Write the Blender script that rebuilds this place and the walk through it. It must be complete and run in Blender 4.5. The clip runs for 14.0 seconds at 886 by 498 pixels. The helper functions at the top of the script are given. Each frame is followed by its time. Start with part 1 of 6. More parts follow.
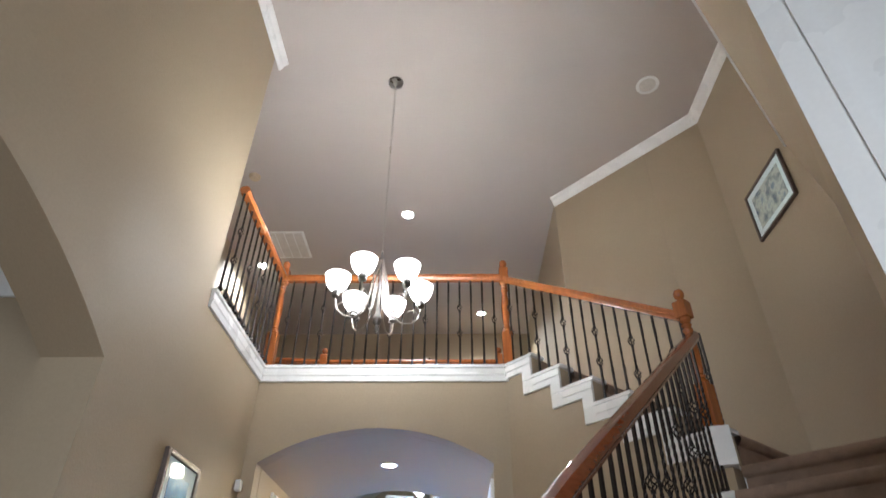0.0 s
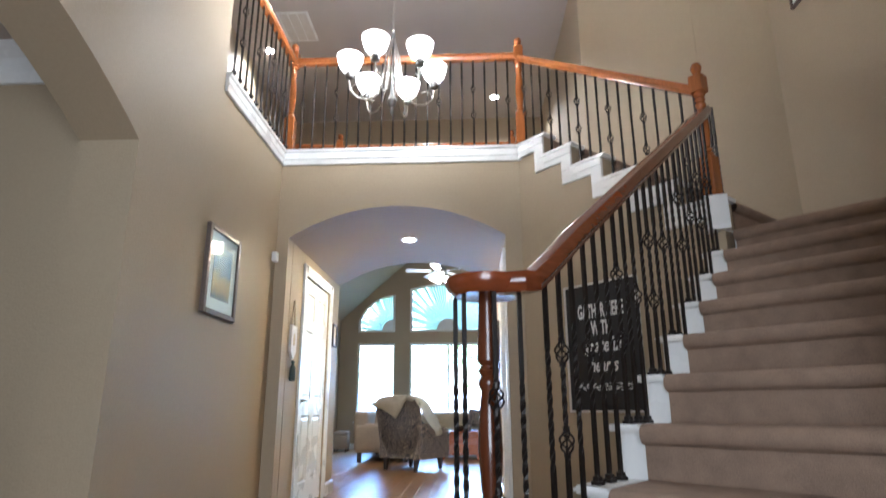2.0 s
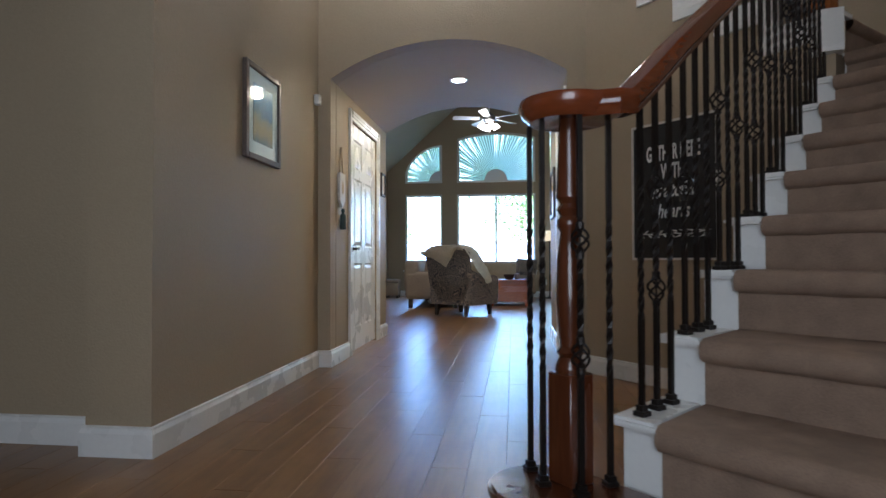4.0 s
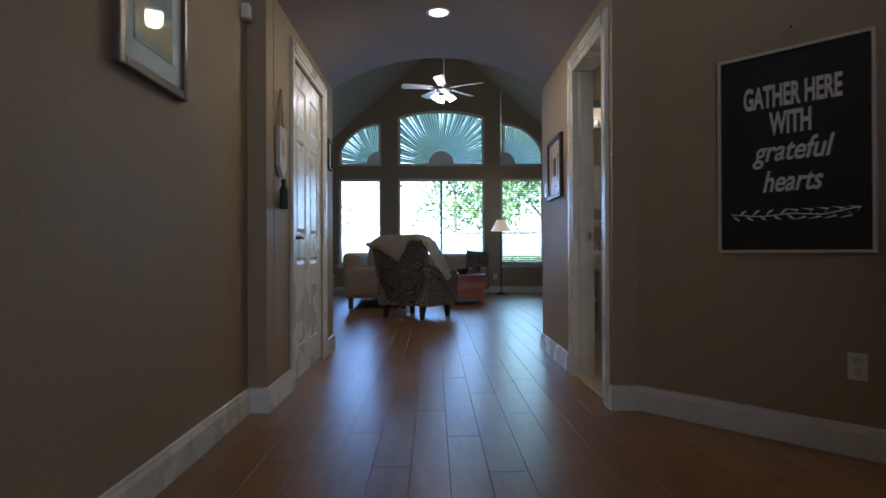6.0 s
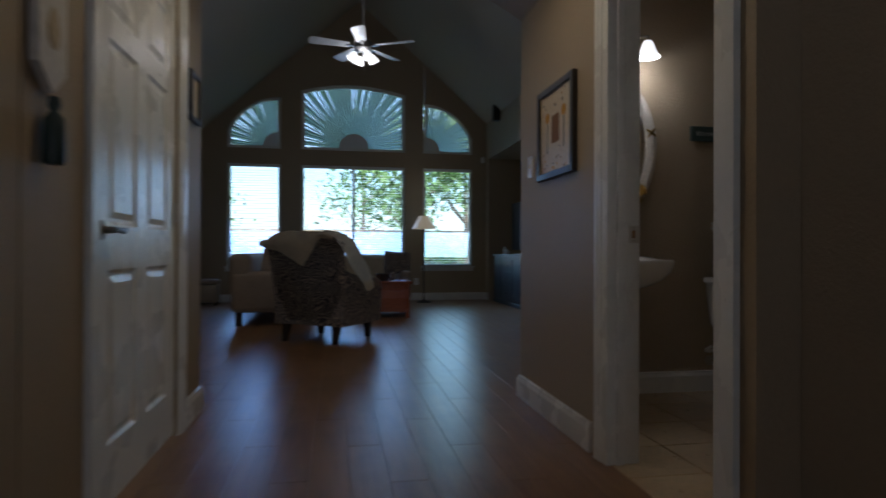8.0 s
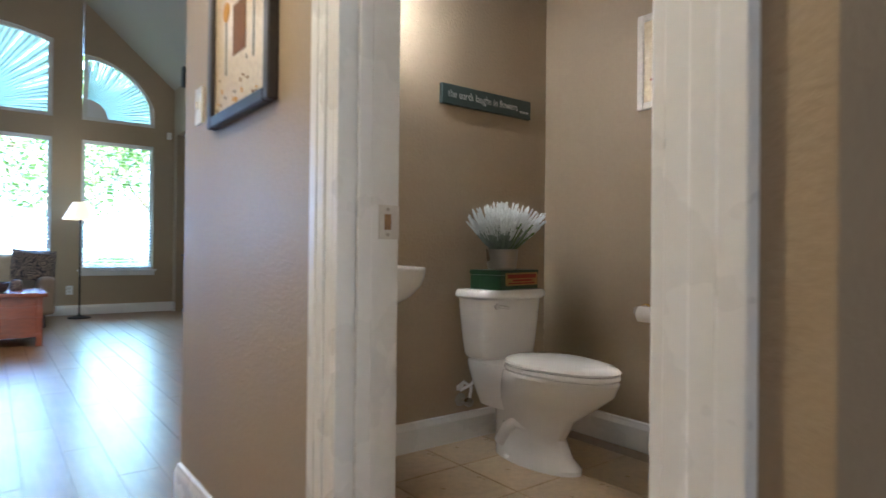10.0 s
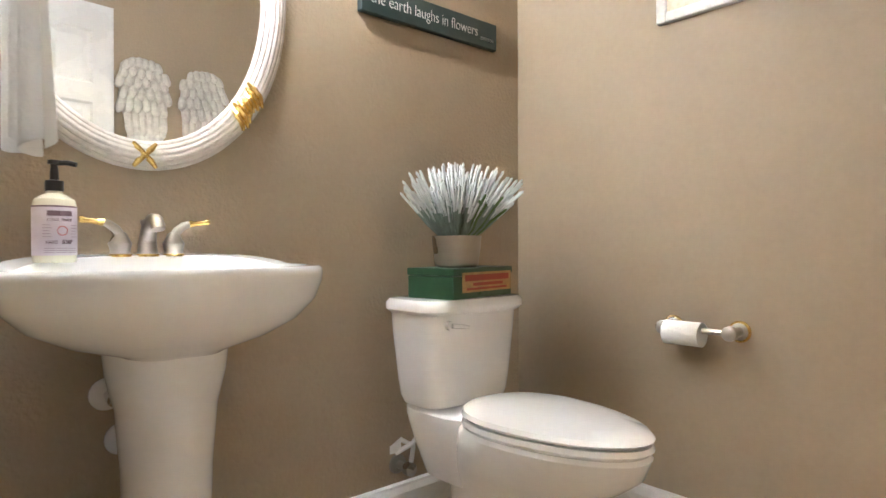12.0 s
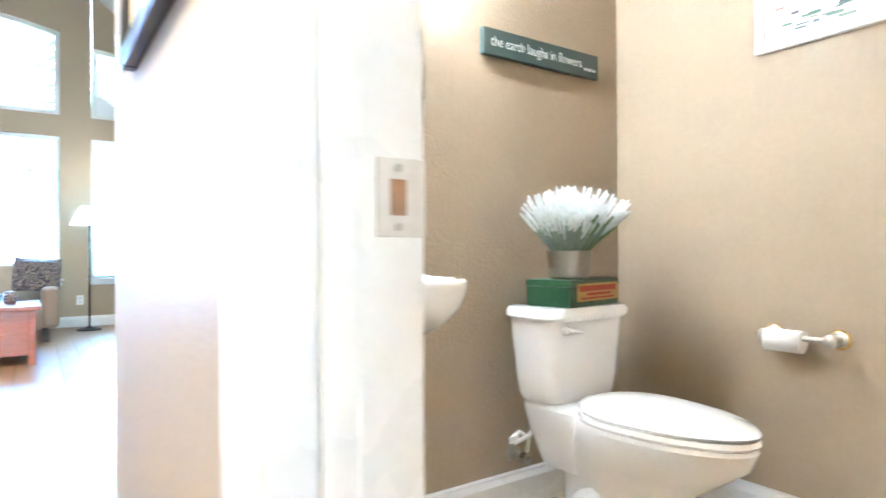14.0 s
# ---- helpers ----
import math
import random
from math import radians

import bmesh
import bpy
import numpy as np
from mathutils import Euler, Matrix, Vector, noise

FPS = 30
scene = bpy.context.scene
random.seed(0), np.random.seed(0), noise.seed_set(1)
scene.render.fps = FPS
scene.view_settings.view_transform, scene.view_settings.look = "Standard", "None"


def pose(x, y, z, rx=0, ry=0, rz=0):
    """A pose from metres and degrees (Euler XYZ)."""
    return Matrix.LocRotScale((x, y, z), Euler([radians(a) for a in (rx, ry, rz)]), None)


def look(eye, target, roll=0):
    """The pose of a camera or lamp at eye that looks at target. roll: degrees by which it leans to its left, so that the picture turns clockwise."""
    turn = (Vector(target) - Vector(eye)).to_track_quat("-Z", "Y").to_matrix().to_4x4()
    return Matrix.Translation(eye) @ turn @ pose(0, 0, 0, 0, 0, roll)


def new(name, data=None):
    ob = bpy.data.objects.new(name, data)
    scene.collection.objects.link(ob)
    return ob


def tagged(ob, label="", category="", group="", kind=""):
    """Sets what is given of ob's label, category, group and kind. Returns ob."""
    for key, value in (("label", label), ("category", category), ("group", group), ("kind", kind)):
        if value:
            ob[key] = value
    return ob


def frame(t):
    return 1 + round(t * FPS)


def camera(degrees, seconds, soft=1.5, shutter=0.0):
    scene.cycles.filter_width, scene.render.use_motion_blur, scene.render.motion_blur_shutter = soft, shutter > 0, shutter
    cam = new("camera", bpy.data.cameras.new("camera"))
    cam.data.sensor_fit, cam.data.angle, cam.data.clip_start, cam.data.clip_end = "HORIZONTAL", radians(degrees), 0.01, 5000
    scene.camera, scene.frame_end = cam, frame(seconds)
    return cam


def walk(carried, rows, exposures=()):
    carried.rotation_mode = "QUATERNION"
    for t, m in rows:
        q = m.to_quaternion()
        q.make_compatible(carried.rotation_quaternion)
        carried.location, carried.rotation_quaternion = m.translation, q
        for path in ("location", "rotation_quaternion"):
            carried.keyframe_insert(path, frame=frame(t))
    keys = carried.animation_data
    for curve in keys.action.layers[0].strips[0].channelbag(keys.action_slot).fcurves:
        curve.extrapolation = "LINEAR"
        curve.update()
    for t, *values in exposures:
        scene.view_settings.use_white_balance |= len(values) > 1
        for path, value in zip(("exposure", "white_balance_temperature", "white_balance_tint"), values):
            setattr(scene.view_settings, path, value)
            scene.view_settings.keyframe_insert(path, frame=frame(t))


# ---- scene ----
cam = camera(73.6, 14.0, shutter=0.5)
PATH = [
    (0, (0.138, 0.295, 0.958), (0.103, 1.924, 2.117), 0.4),
    (0.5, (0.121, 0.285, 0.913), (0.088, 1.978, 1.977), 0.1),
    (1, (0.122, 0.247, 0.884), (0.083, 2.025, 1.801), 0.0),
    (1.5, (0.12, 0.215, 0.864), (0.07, 2.075, 1.598), 0.0),
    (2, (0.118, 0.198, 0.846), (0.036, 2.126, 1.37), -0.2),
    (2.5, (0.121, 0.192, 0.83), (0.01, 2.157, 1.185), -0.2),
    (3, (0.121, 0.218, 0.821), (-0.022, 2.203, 1.018), -0.2),
    (3.5, (0.104, 0.294, 0.822), (-0.103, 2.282, 0.907), -0.3),
    (3.7, (0.086, 0.345, 0.824), (-0.156, 2.33, 0.876), -0.1),
    (5.8, (-0.49, 1.656, 0.835), (-0.491, 3.656, 0.847), -0.1),
    (6, (-0.506, 1.815, 0.835), (-0.476, 3.814, 0.845), -0.2),
    (6.5, (-0.567, 2.242, 0.841), (-0.524, 4.242, 0.851), -0.3),
    (7, (-0.645, 2.664, 0.851), (-0.554, 4.662, 0.858), -0.2),
    (7.5, (-0.671, 3.124, 0.857), (-0.56, 5.121, 0.864), -0.3),
    (8, (-0.655, 3.532, 0.866), (-0.299, 5.5, 0.873), 0.2),
    (8.5, (-0.559, 3.903, 0.883), (0.076, 5.8, 0.886), 0.1),
    (9, (-0.45, 4.207, 0.885), (0.37, 6.031, 0.89), 0.3),
    (9.2, (-0.394, 4.31, 0.886), (0.534, 6.081, 0.895), 0.5),
    (11.3, (0.388, 5.257, 0.855), (1.716, 6.752, 0.85), 0.0),
    (11.5, (0.45, 5.295, 0.865), (1.76, 6.807, 0.854), -0.1),
    (12, (0.549, 5.4, 0.858), (1.862, 6.908, 0.854), -0.2),
    (12.5, (0.592, 5.44, 0.854), (1.909, 6.945, 0.859), -0.3),
    (13, (0.536, 5.405, 0.867), (1.842, 6.919, 0.871), -0.2),
    (13.5, (0.419, 5.332, 0.884), (1.67, 6.892, 0.895), -0.4),
    (14, (0.275, 5.317, 0.888), (1.411, 6.963, 0.901), -0.3),
]
EXPOSURE = [(0, 4.0, 5900, 10), (1.5, 4.15, 5800, 10), (2.5, 4.3, 5700, 10), (3.1, 3.95, 5700, 10), (3.7, 3.45, 5700, 10), (5.8, 2.25, 5700, 13), (6.7, 1.85, 5650, 13), (7.5, 1.4, 5650, 13), (8.2, 1.1, 5700, 13), (8.6, 1.5, 5700, 13), (9.2, 2.65, 5750, 12), (11.3, 4.72, 5600, 10), (12.5, 5.15, 5650, 10), (13.4, 5.62, 5450, 8), (14, 5.8, 5200, 6)]
walk(cam, [(t, look(eye, target, roll)) for t, eye, target, roll in PATH], EXPOSURE)

# ---- light ----
world = bpy.data.worlds.new("world")
scene.world = world
world.use_nodes = True
wn = world.node_tree
sky = wn.nodes.new("ShaderNodeTexSky")
sky.sky_type, sky.sun_disc = "NISHITA", False
sky.sun_elevation, sky.sun_rotation = radians(52), radians(200)
wn.links.new(sky.outputs[0], wn.nodes["Background"].inputs[0])
wn.nodes["Background"].inputs[1].default_value = 0.15
sun = new("sun", bpy.data.lights.new("sun", "SUN"))
sun.data.energy, sun.data.angle, sun.data.color = 5.0, radians(0.5), (1, 0.95, 0.86)
sun.matrix_world = look((8, -20, 30), (0, 12, 0))


def lamp(name, place, watts, colour=(1, 0.82, 0.6), radius=0.04, spot=None, down=False):
    data = bpy.data.lights.new(name, "SPOT" if spot else "POINT")
    data.energy, data.color, data.shadow_soft_size = watts, colour, radius
    if spot:
        data.spot_size, data.spot_blend = radians(spot), 0.6
    ob = new(name, data)
    ob.location = place
    return ob


def window_light(place, w, h, watts, turn=0, colour=(0.42, 0.66, 1.0), down=0, spread=180):
    data = bpy.data.lights.new("window_light", "AREA")
    data.shape, data.size, data.size_y, data.energy, data.color = "RECTANGLE", w, h, watts, colour
    ob = new("window_light", data)
    data.spread = radians(spread)
    ob.matrix_world = pose(*place, down - 90, 0, turn)
    return ob


WARM, NEUTRAL = (1.0, 0.9, 0.76), (1.0, 0.97, 0.93)
for k in range(6):
    a = radians(60 * k + 15)
    lamp("chandelier_bulb", (-0.42 + 0.31 * math.cos(a), 4.03 + 0.31 * math.sin(a), 3.36), 0.95, NEUTRAL, 0.05)
for x, y in ((-0.43, 6.07), (0.58, 8.6), (-2.55, 7.2)):
    lamp("recessed_bulb", (x, y, 5.55), 11, NEUTRAL, 0.07, 130)
lamp("recessed_bulb", (-0.47, 5.95, 2.455), 6.0, (1.0, 0.8, 0.5), 0.06, 178)
lamp("bath_bulb", (0.72, 6.73, 1.975), 0.85, (1.0, 0.96, 0.9), 0.02)
lamp("bath_bulb", (1.14, 6.73, 1.975), 0.85, (1.0, 0.96, 0.9), 0.02)
lamp("reading_bulb", (0.81, 13.45, 1.36), 0.8, WARM, 0.05)
lamp("fan_bulb", (-0.36, 10.3, 2.98), 2.0, NEUTRAL, 0.1)
window_light((-2.0, 13.84, 1.5), 0.8, 1.6, 2.8, colour=(0.26, 0.48, 1.0), down=22, spread=120)
window_light((-0.35, 13.84, 1.5), 1.7, 1.6, 4.8, colour=(0.32, 0.55, 1.0), down=22, spread=120)
window_light((1.3, 13.84, 1.5), 0.8, 1.6, 2.2, colour=(0.42, 0.72, 0.95), down=22, spread=120)

# daylight from the dining room windows and the glazed entry behind the walker
window_light((-4.5, 0.9, 1.5), 1.9, 1.5, 0.15, 90, (0.9, 0.97, 1.0))
window_light((-0.2, -1.12, 1.6), 1.5, 2.4, 4.0, 188, (0.93, 0.97, 1.0), spread=140)


# ---- materials ----
def nodes(name):
    m = bpy.data.materials.new(name)
    m.use_nodes = True
    return m, m.node_tree, m.node_tree.nodes["Principled BSDF"]


def paint(name, colour, rough=0.5, metal=0.0, vary=0.12, scale=3.0, bump=0.0, bump_scale=120.0, grain=60.0, coat=0.0, stretch=(1, 1, 1), per_piece=0.0):
    """A surface with broad and fine variation of its colour, and relief."""
    m, t, b = nodes(name)
    b.inputs["Metallic"].default_value = metal
    b.inputs["Coat Weight"].default_value = coat
    pos = t.nodes.new("ShaderNodeTexCoord")
    mp = t.nodes.new("ShaderNodeMapping")
    mp.inputs["Scale"].default_value = stretch
    t.links.new(pos.outputs["Object"], mp.inputs[0])
    broad = t.nodes.new("ShaderNodeTexNoise")
    broad.inputs["Scale"].default_value, broad.inputs["Detail"].default_value = scale, 4
    fine = t.nodes.new("ShaderNodeTexNoise")
    fine.inputs["Scale"].default_value, fine.inputs["Detail"].default_value = grain, 3
    for n in (broad, fine):
        t.links.new(mp.outputs[0], n.inputs["Vector"])
    mix = t.nodes.new("ShaderNodeMath")
    mix.operation = "ADD"
    t.links.new(broad.outputs[0], mix.inputs[0])
    t.links.new(fine.outputs[0], mix.inputs[1])
    last = mix.outputs[0]
    if per_piece:
        info = t.nodes.new("ShaderNodeObjectInfo")
        more = t.nodes.new("ShaderNodeMath")
        more.operation = "MULTIPLY_ADD"
        more.inputs[1].default_value = per_piece
        t.links.new(info.outputs["Random"], more.inputs[0])
        t.links.new(last, more.inputs[2])
        last = more.outputs[0]
    ramp = t.nodes.new("ShaderNodeMapRange")
    ramp.inputs[1].default_value, ramp.inputs[2].default_value = 0.6, 1.4 + per_piece
    ramp.inputs[3].default_value, ramp.inputs[4].default_value = 1 - vary, 1 + vary
    t.links.new(last, ramp.inputs[0])
    mul = t.nodes.new("ShaderNodeVectorMath")
    mul.operation = "SCALE"
    mul.inputs[0].default_value = colour
    t.links.new(ramp.outputs[0], mul.inputs["Scale"])
    t.links.new(mul.outputs[0], b.inputs["Base Color"])
    rr = t.nodes.new("ShaderNodeMapRange")
    rr.inputs[1].default_value, rr.inputs[2].default_value = 0.3, 0.7
    rr.inputs[3].default_value, rr.inputs[4].default_value = max(0.02, rough - 0.06), min(1, rough + 0.06)
    t.links.new(broad.outputs[0], rr.inputs[0])
    t.links.new(rr.outputs[0], b.inputs["Roughness"])
    if bump:
        relief = t.nodes.new("ShaderNodeTexNoise")
        relief.inputs["Scale"].default_value, relief.inputs["Detail"].default_value = bump_scale, 3
        t.links.new(mp.outputs[0], relief.inputs["Vector"])
        bp = t.nodes.new("ShaderNodeBump")
        bp.inputs["Strength"].default_value, bp.inputs["Distance"].default_value = bump, 0.004
        t.links.new(relief.outputs[0], bp.inputs["Height"])
        t.links.new(bp.outputs[0], b.inputs["Normal"])
    return m


def glow(name, colour, power):
    m, t, b = nodes(name)
    b.inputs["Base Color"].default_value = (0.9, 0.9, 0.88, 1)
    b.inputs["Emission Color"].default_value = (*colour, 1)
    b.inputs["Emission Strength"].default_value = power
    return m


WALL = paint("wall_paint", (0.375, 0.298, 0.2), 0.62, vary=0.05, scale=1.3, bump=0.45, bump_scale=95)
PEEL = paint("orange_peel_paint", (0.35, 0.276, 0.186), 0.5, vary=0.05, scale=1.3, bump=1.0, bump_scale=85)
FLATWALL = paint("flat_wall_paint", (0.35, 0.276, 0.186), 0.6, vary=0.05, scale=1.3, bump=0.14, bump_scale=110)
CEIL = paint("ceiling_paint", (0.46, 0.41, 0.365), 0.75, vary=0.03, bump=0.2, bump_scale=80)
VAULT = paint("vault_paint", (0.43, 0.385, 0.305), 0.75, vary=0.03, bump=0.2, bump_scale=80)
TRIM = paint("white_trim", (0.78, 0.78, 0.76), 0.28, vary=0.03, scale=4)
PORCELAIN = paint("porcelain", (0.87, 0.865, 0.85), 0.08, vary=0.02, coat=0.5)
OAK = paint("oak_wood", (0.28, 0.085, 0.02), 0.22, vary=0.35, scale=5, grain=45, stretch=(1, 1, 0.12), bump=0.1, coat=0.4)
# lower rail: same wood as the upper rails, its shade put into the colour
SHADED_RAIL = paint("shaded_rail_wood", (0.16, 0.038, 0.012), 0.18, vary=0.35, scale=4, grain=60, stretch=(0.3, 0.3, 1), coat=0.5)
IRON = paint("wrought_iron", (0.018, 0.014, 0.012), 0.42, 0.6, vary=0.2, bump=0.2, bump_scale=200)
CARPET = paint("carpet", (0.3, 0.205, 0.145), 0.95, vary=0.3, scale=14, grain=300, bump=1.0, bump_scale=420)
DARK = paint("dark_wood", (0.028, 0.02, 0.016), 0.4, vary=0.3, scale=8)
# the oak again, darkened to paint in the backlit shade at the stair foot
SHADED_OAK = paint("shaded_oak_wood", (0.085, 0.024, 0.009), 0.25, vary=0.35, scale=5, grain=45, stretch=(1, 1, 0.12), bump=0.1, coat=0.4)
BLACK = paint("black_plastic", (0.012, 0.012, 0.013), 0.35, vary=0.1)
CHALK = paint("chalk_board", (0.016, 0.016, 0.017), 0.6, vary=0.25, scale=6)
LETTER = paint("white_letters", (0.72, 0.72, 0.7), 0.6, vary=0.05)
PALE = paint("pale_frame", (0.6, 0.57, 0.52), 0.5, vary=0.12, scale=14)
NICKEL = paint("brushed_nickel", (0.42, 0.39, 0.345), 0.3, 1.0, vary=0.06)
CHROME = paint("chrome", (0.75, 0.75, 0.76), 0.1, 1.0, vary=0.03)
BRASS = paint("polished_brass", (0.8, 0.58, 0.2), 0.16, 1.0, vary=0.05)
PEWTER = paint("pewter", (0.2, 0.19, 0.18), 0.3, 0.9, vary=0.12)
FRAMEWOOD = paint("picture_frame_wood", (0.09, 0.06, 0.045), 0.35, vary=0.3, scale=12)
MATBOARD = paint("mat_board", (0.78, 0.77, 0.74), 0.7, vary=0.02)
CREAM = paint("cream_cloth", (0.5, 0.4, 0.26), 0.85, vary=0.15, scale=9, bump=0.4, bump_scale=300)
SOFA = paint("sofa_cloth", (0.29, 0.22, 0.155), 0.9, vary=0.12, scale=7, bump=0.5, bump_scale=260)
FUR = paint("sheepskin", (0.74, 0.66, 0.52), 0.95, vary=0.15, scale=14, bump=1.0, bump_scale=130)
CHERRY = paint("cherry_wood", (0.3, 0.075, 0.022), 0.25, vary=0.3, scale=5, stretch=(0.2, 1, 1), coat=0.3)
TILE = paint("floor_tile", (0.5, 0.38, 0.24), 0.32, vary=0.22, scale=9, grain=40, per_piece=0.25)
GROUT = paint("grout", (0.3, 0.25, 0.19), 0.9, vary=0.1)
PAPER = paint("tissue_paper", (0.84, 0.83, 0.8), 0.9, vary=0.02, bump=0.3)
GREENBOX = paint("green_paint", (0.022, 0.066, 0.03), 0.32, vary=0.15, scale=14)
SIGNGREEN = paint("sign_paint", (0.028, 0.05, 0.045), 0.45, vary=0.2, scale=12)
STEM = paint("grey_green_stem", (0.24, 0.31, 0.27), 0.6, vary=0.25, scale=40)
FROST = paint("frosted_leaf", (0.72, 0.77, 0.77), 0.7, vary=0.22, scale=40)
LEAF = paint("leaf", (0.14, 0.23, 0.075), 0.55, vary=0.5, scale=2.5, grain=9)
BARK = paint("bark", (0.2, 0.15, 0.11), 0.9, vary=0.3, scale=12, bump=0.8, bump_scale=30)
FENCEWOOD = paint("fence_wood", (0.32, 0.24, 0.17), 0.8, vary=0.3, scale=5, stretch=(3, 3, 0.3), per_piece=0.4)
GRASS = paint("grass", (0.08, 0.15, 0.03), 0.9, vary=0.4, scale=3, grain=30)
BLIND = paint("blind_slat", (0.8, 0.82, 0.84), 0.45, vary=0.02)
SHADE = glow("lit_glass_shade", (1.0, 0.96, 0.9), 0.5)
BULB = glow("lit_lens", (1.0, 0.97, 0.9), 4.5)
LAMPSHADE = glow("lit_fabric_shade", (1.0, 0.78, 0.45), 0.09)
for m in (SHADE, BULB, LAMPSHADE):
    m.cycles.emission_sampling = "NONE"


def wood_floor():
    m, t, b = nodes("floor_planks")
    tc = t.nodes.new("ShaderNodeTexCoord")
    info = t.nodes.new("ShaderNodeObjectInfo")
    geo = t.nodes.new("ShaderNodeNewGeometry")
    add = t.nodes.new("ShaderNodeMath")
    add.operation = "ADD"
    t.links.new(info.outputs["Random"], add.inputs[0])
    t.links.new(geo.outputs["Random Per Island"], add.inputs[1])
    shift = t.nodes.new("ShaderNodeVectorMath")
    shift.operation = "SCALE"
    shift.inputs[0].default_value = (31, 17, 9)
    t.links.new(add.outputs[0], shift.inputs["Scale"])
    plus = t.nodes.new("ShaderNodeVectorMath")
    t.links.new(geo.outputs["Position"], plus.inputs[0])
    t.links.new(shift.outputs[0], plus.inputs[1])
    mp = t.nodes.new("ShaderNodeMapping")
    mp.inputs["Scale"].default_value = (8, 0.8, 1)
    t.links.new(plus.outputs[0], mp.inputs[0])
    grain = t.nodes.new("ShaderNodeTexNoise")
    grain.inputs["Scale"].default_value, grain.inputs["Detail"].default_value, grain.inputs["Distortion"].default_value = 3.0, 5, 0.25
    t.links.new(mp.outputs[0], grain.inputs["Vector"])
    blot = t.nodes.new("ShaderNodeTexNoise")
    blot.inputs["Scale"].default_value, blot.inputs["Detail"].default_value = 5.0, 3
    t.links.new(plus.outputs[0], blot.inputs["Vector"])
    mixv = t.nodes.new("ShaderNodeMath")
    mixv.operation = "MULTIPLY_ADD"
    mixv.inputs[1].default_value = 0.5
    t.links.new(blot.outputs[0], mixv.inputs[0])
    t.links.new(grain.outputs[0], mixv.inputs[2])
    tone = t.nodes.new("ShaderNodeMath")
    tone.operation = "MULTIPLY_ADD"
    tone.inputs[1].default_value = 0.13
    t.links.new(add.outputs[0], tone.inputs[0])
    t.links.new(mixv.outputs[0], tone.inputs[2])
    ramp = t.nodes.new("ShaderNodeValToRGB")
    e = ramp.color_ramp.elements
    e[0].position, e[0].color = 0.25, (0.125, 0.06, 0.026, 1)
    e[1].position, e[1].color = 1.05, (0.27, 0.145, 0.064, 1)
    mid = ramp.color_ramp.elements.new(0.7)
    mid.color = (0.195, 0.098, 0.041, 1)
    t.links.new(tone.outputs[0], ramp.inputs[0])
    t.links.new(ramp.outputs[0], b.inputs["Base Color"])
    rr = t.nodes.new("ShaderNodeMapRange")
    rr.inputs[3].default_value, rr.inputs[4].default_value = 0.26, 0.38
    t.links.new(grain.outputs[0], rr.inputs[0])
    t.links.new(rr.outputs[0], b.inputs["Roughness"])
    scrape = t.nodes.new("ShaderNodeTexNoise")
    scrape.inputs["Scale"].default_value, scrape.inputs["Detail"].default_value = 11.0, 4
    mp2 = t.nodes.new("ShaderNodeMapping")
    mp2.inputs["Scale"].default_value = (3.2, 0.8, 1)
    t.links.new(plus.outputs[0], mp2.inputs[0])
    t.links.new(mp2.outputs[0], scrape.inputs["Vector"])
    bp = t.nodes.new("ShaderNodeBump")
    bp.inputs["Strength"].default_value, bp.inputs["Distance"].default_value = 0.16, 0.006
    t.links.new(scrape.outputs[0], bp.inputs["Height"])
    t.links.new(bp.outputs[0], b.inputs["Normal"])
    return m


def paisley():
    m, t, b = nodes("paisley_cloth")
    tc = t.nodes.new("ShaderNodeTexCoord")
    warp = t.nodes.new("ShaderNodeTexNoise")
    warp.inputs["Scale"].default_value = 4.0
    t.links.new(tc.outputs["Object"], warp.inputs["Vector"])
    add = t.nodes.new("ShaderNodeVectorMath")
    add.operation = "MULTIPLY_ADD"
    add.inputs[1].default_value = (0.35, 0.35, 0.35)
    t.links.new(warp.outputs["Color"], add.inputs[0])
    t.links.new(tc.outputs["Object"], add.inputs[2])
    vor = t.nodes.new("ShaderNodeTexVoronoi")
    vor.inputs["Scale"].default_value = 8.5
    t.links.new(add.outputs[0], vor.inputs["Vector"])
    rings = t.nodes.new("ShaderNodeMath")
    rings.operation = "SINE"
    k = t.nodes.new("ShaderNodeMath")
    k.operation = "MULTIPLY"
    k.inputs[1].default_value = 34
    t.links.new(vor.outputs["Distance"], k.inputs[0])
    t.links.new(k.outputs[0], rings.inputs[0])
    ramp = t.nodes.new("ShaderNodeValToRGB")
    e = ramp.color_ramp.elements
    e[0].position, e[0].color = 0.1, (0.045, 0.045, 0.055, 1)
    e[1].position, e[1].color = 0.95, (0.36, 0.29, 0.22, 1)
    for p, c in ((0.4, (0.2, 0.165, 0.14, 1)), (0.7, (0.13, 0.105, 0.095, 1))):
        n = ramp.color_ramp.elements.new(p)
        n.color = c
    mr = t.nodes.new("ShaderNodeMapRange")
    mr.inputs[1].default_value = -1
    t.links.new(rings.outputs[0], mr.inputs[0])
    t.links.new(mr.outputs[0], ramp.inputs[0])
    t.links.new(ramp.outputs[0], b.inputs["Base Color"])
    b.inputs["Roughness"].default_value = 0.9
    return m


def glass(name, rough=0.0):
    m, t, b = nodes(name)
    b.inputs["Transmission Weight"].default_value = 1
    b.inputs["Roughness"].default_value = rough
    b.inputs["IOR"].default_value = 1.1
    b.inputs["Base Color"].default_value = (0.88, 0.98, 1.0, 1)
    return m


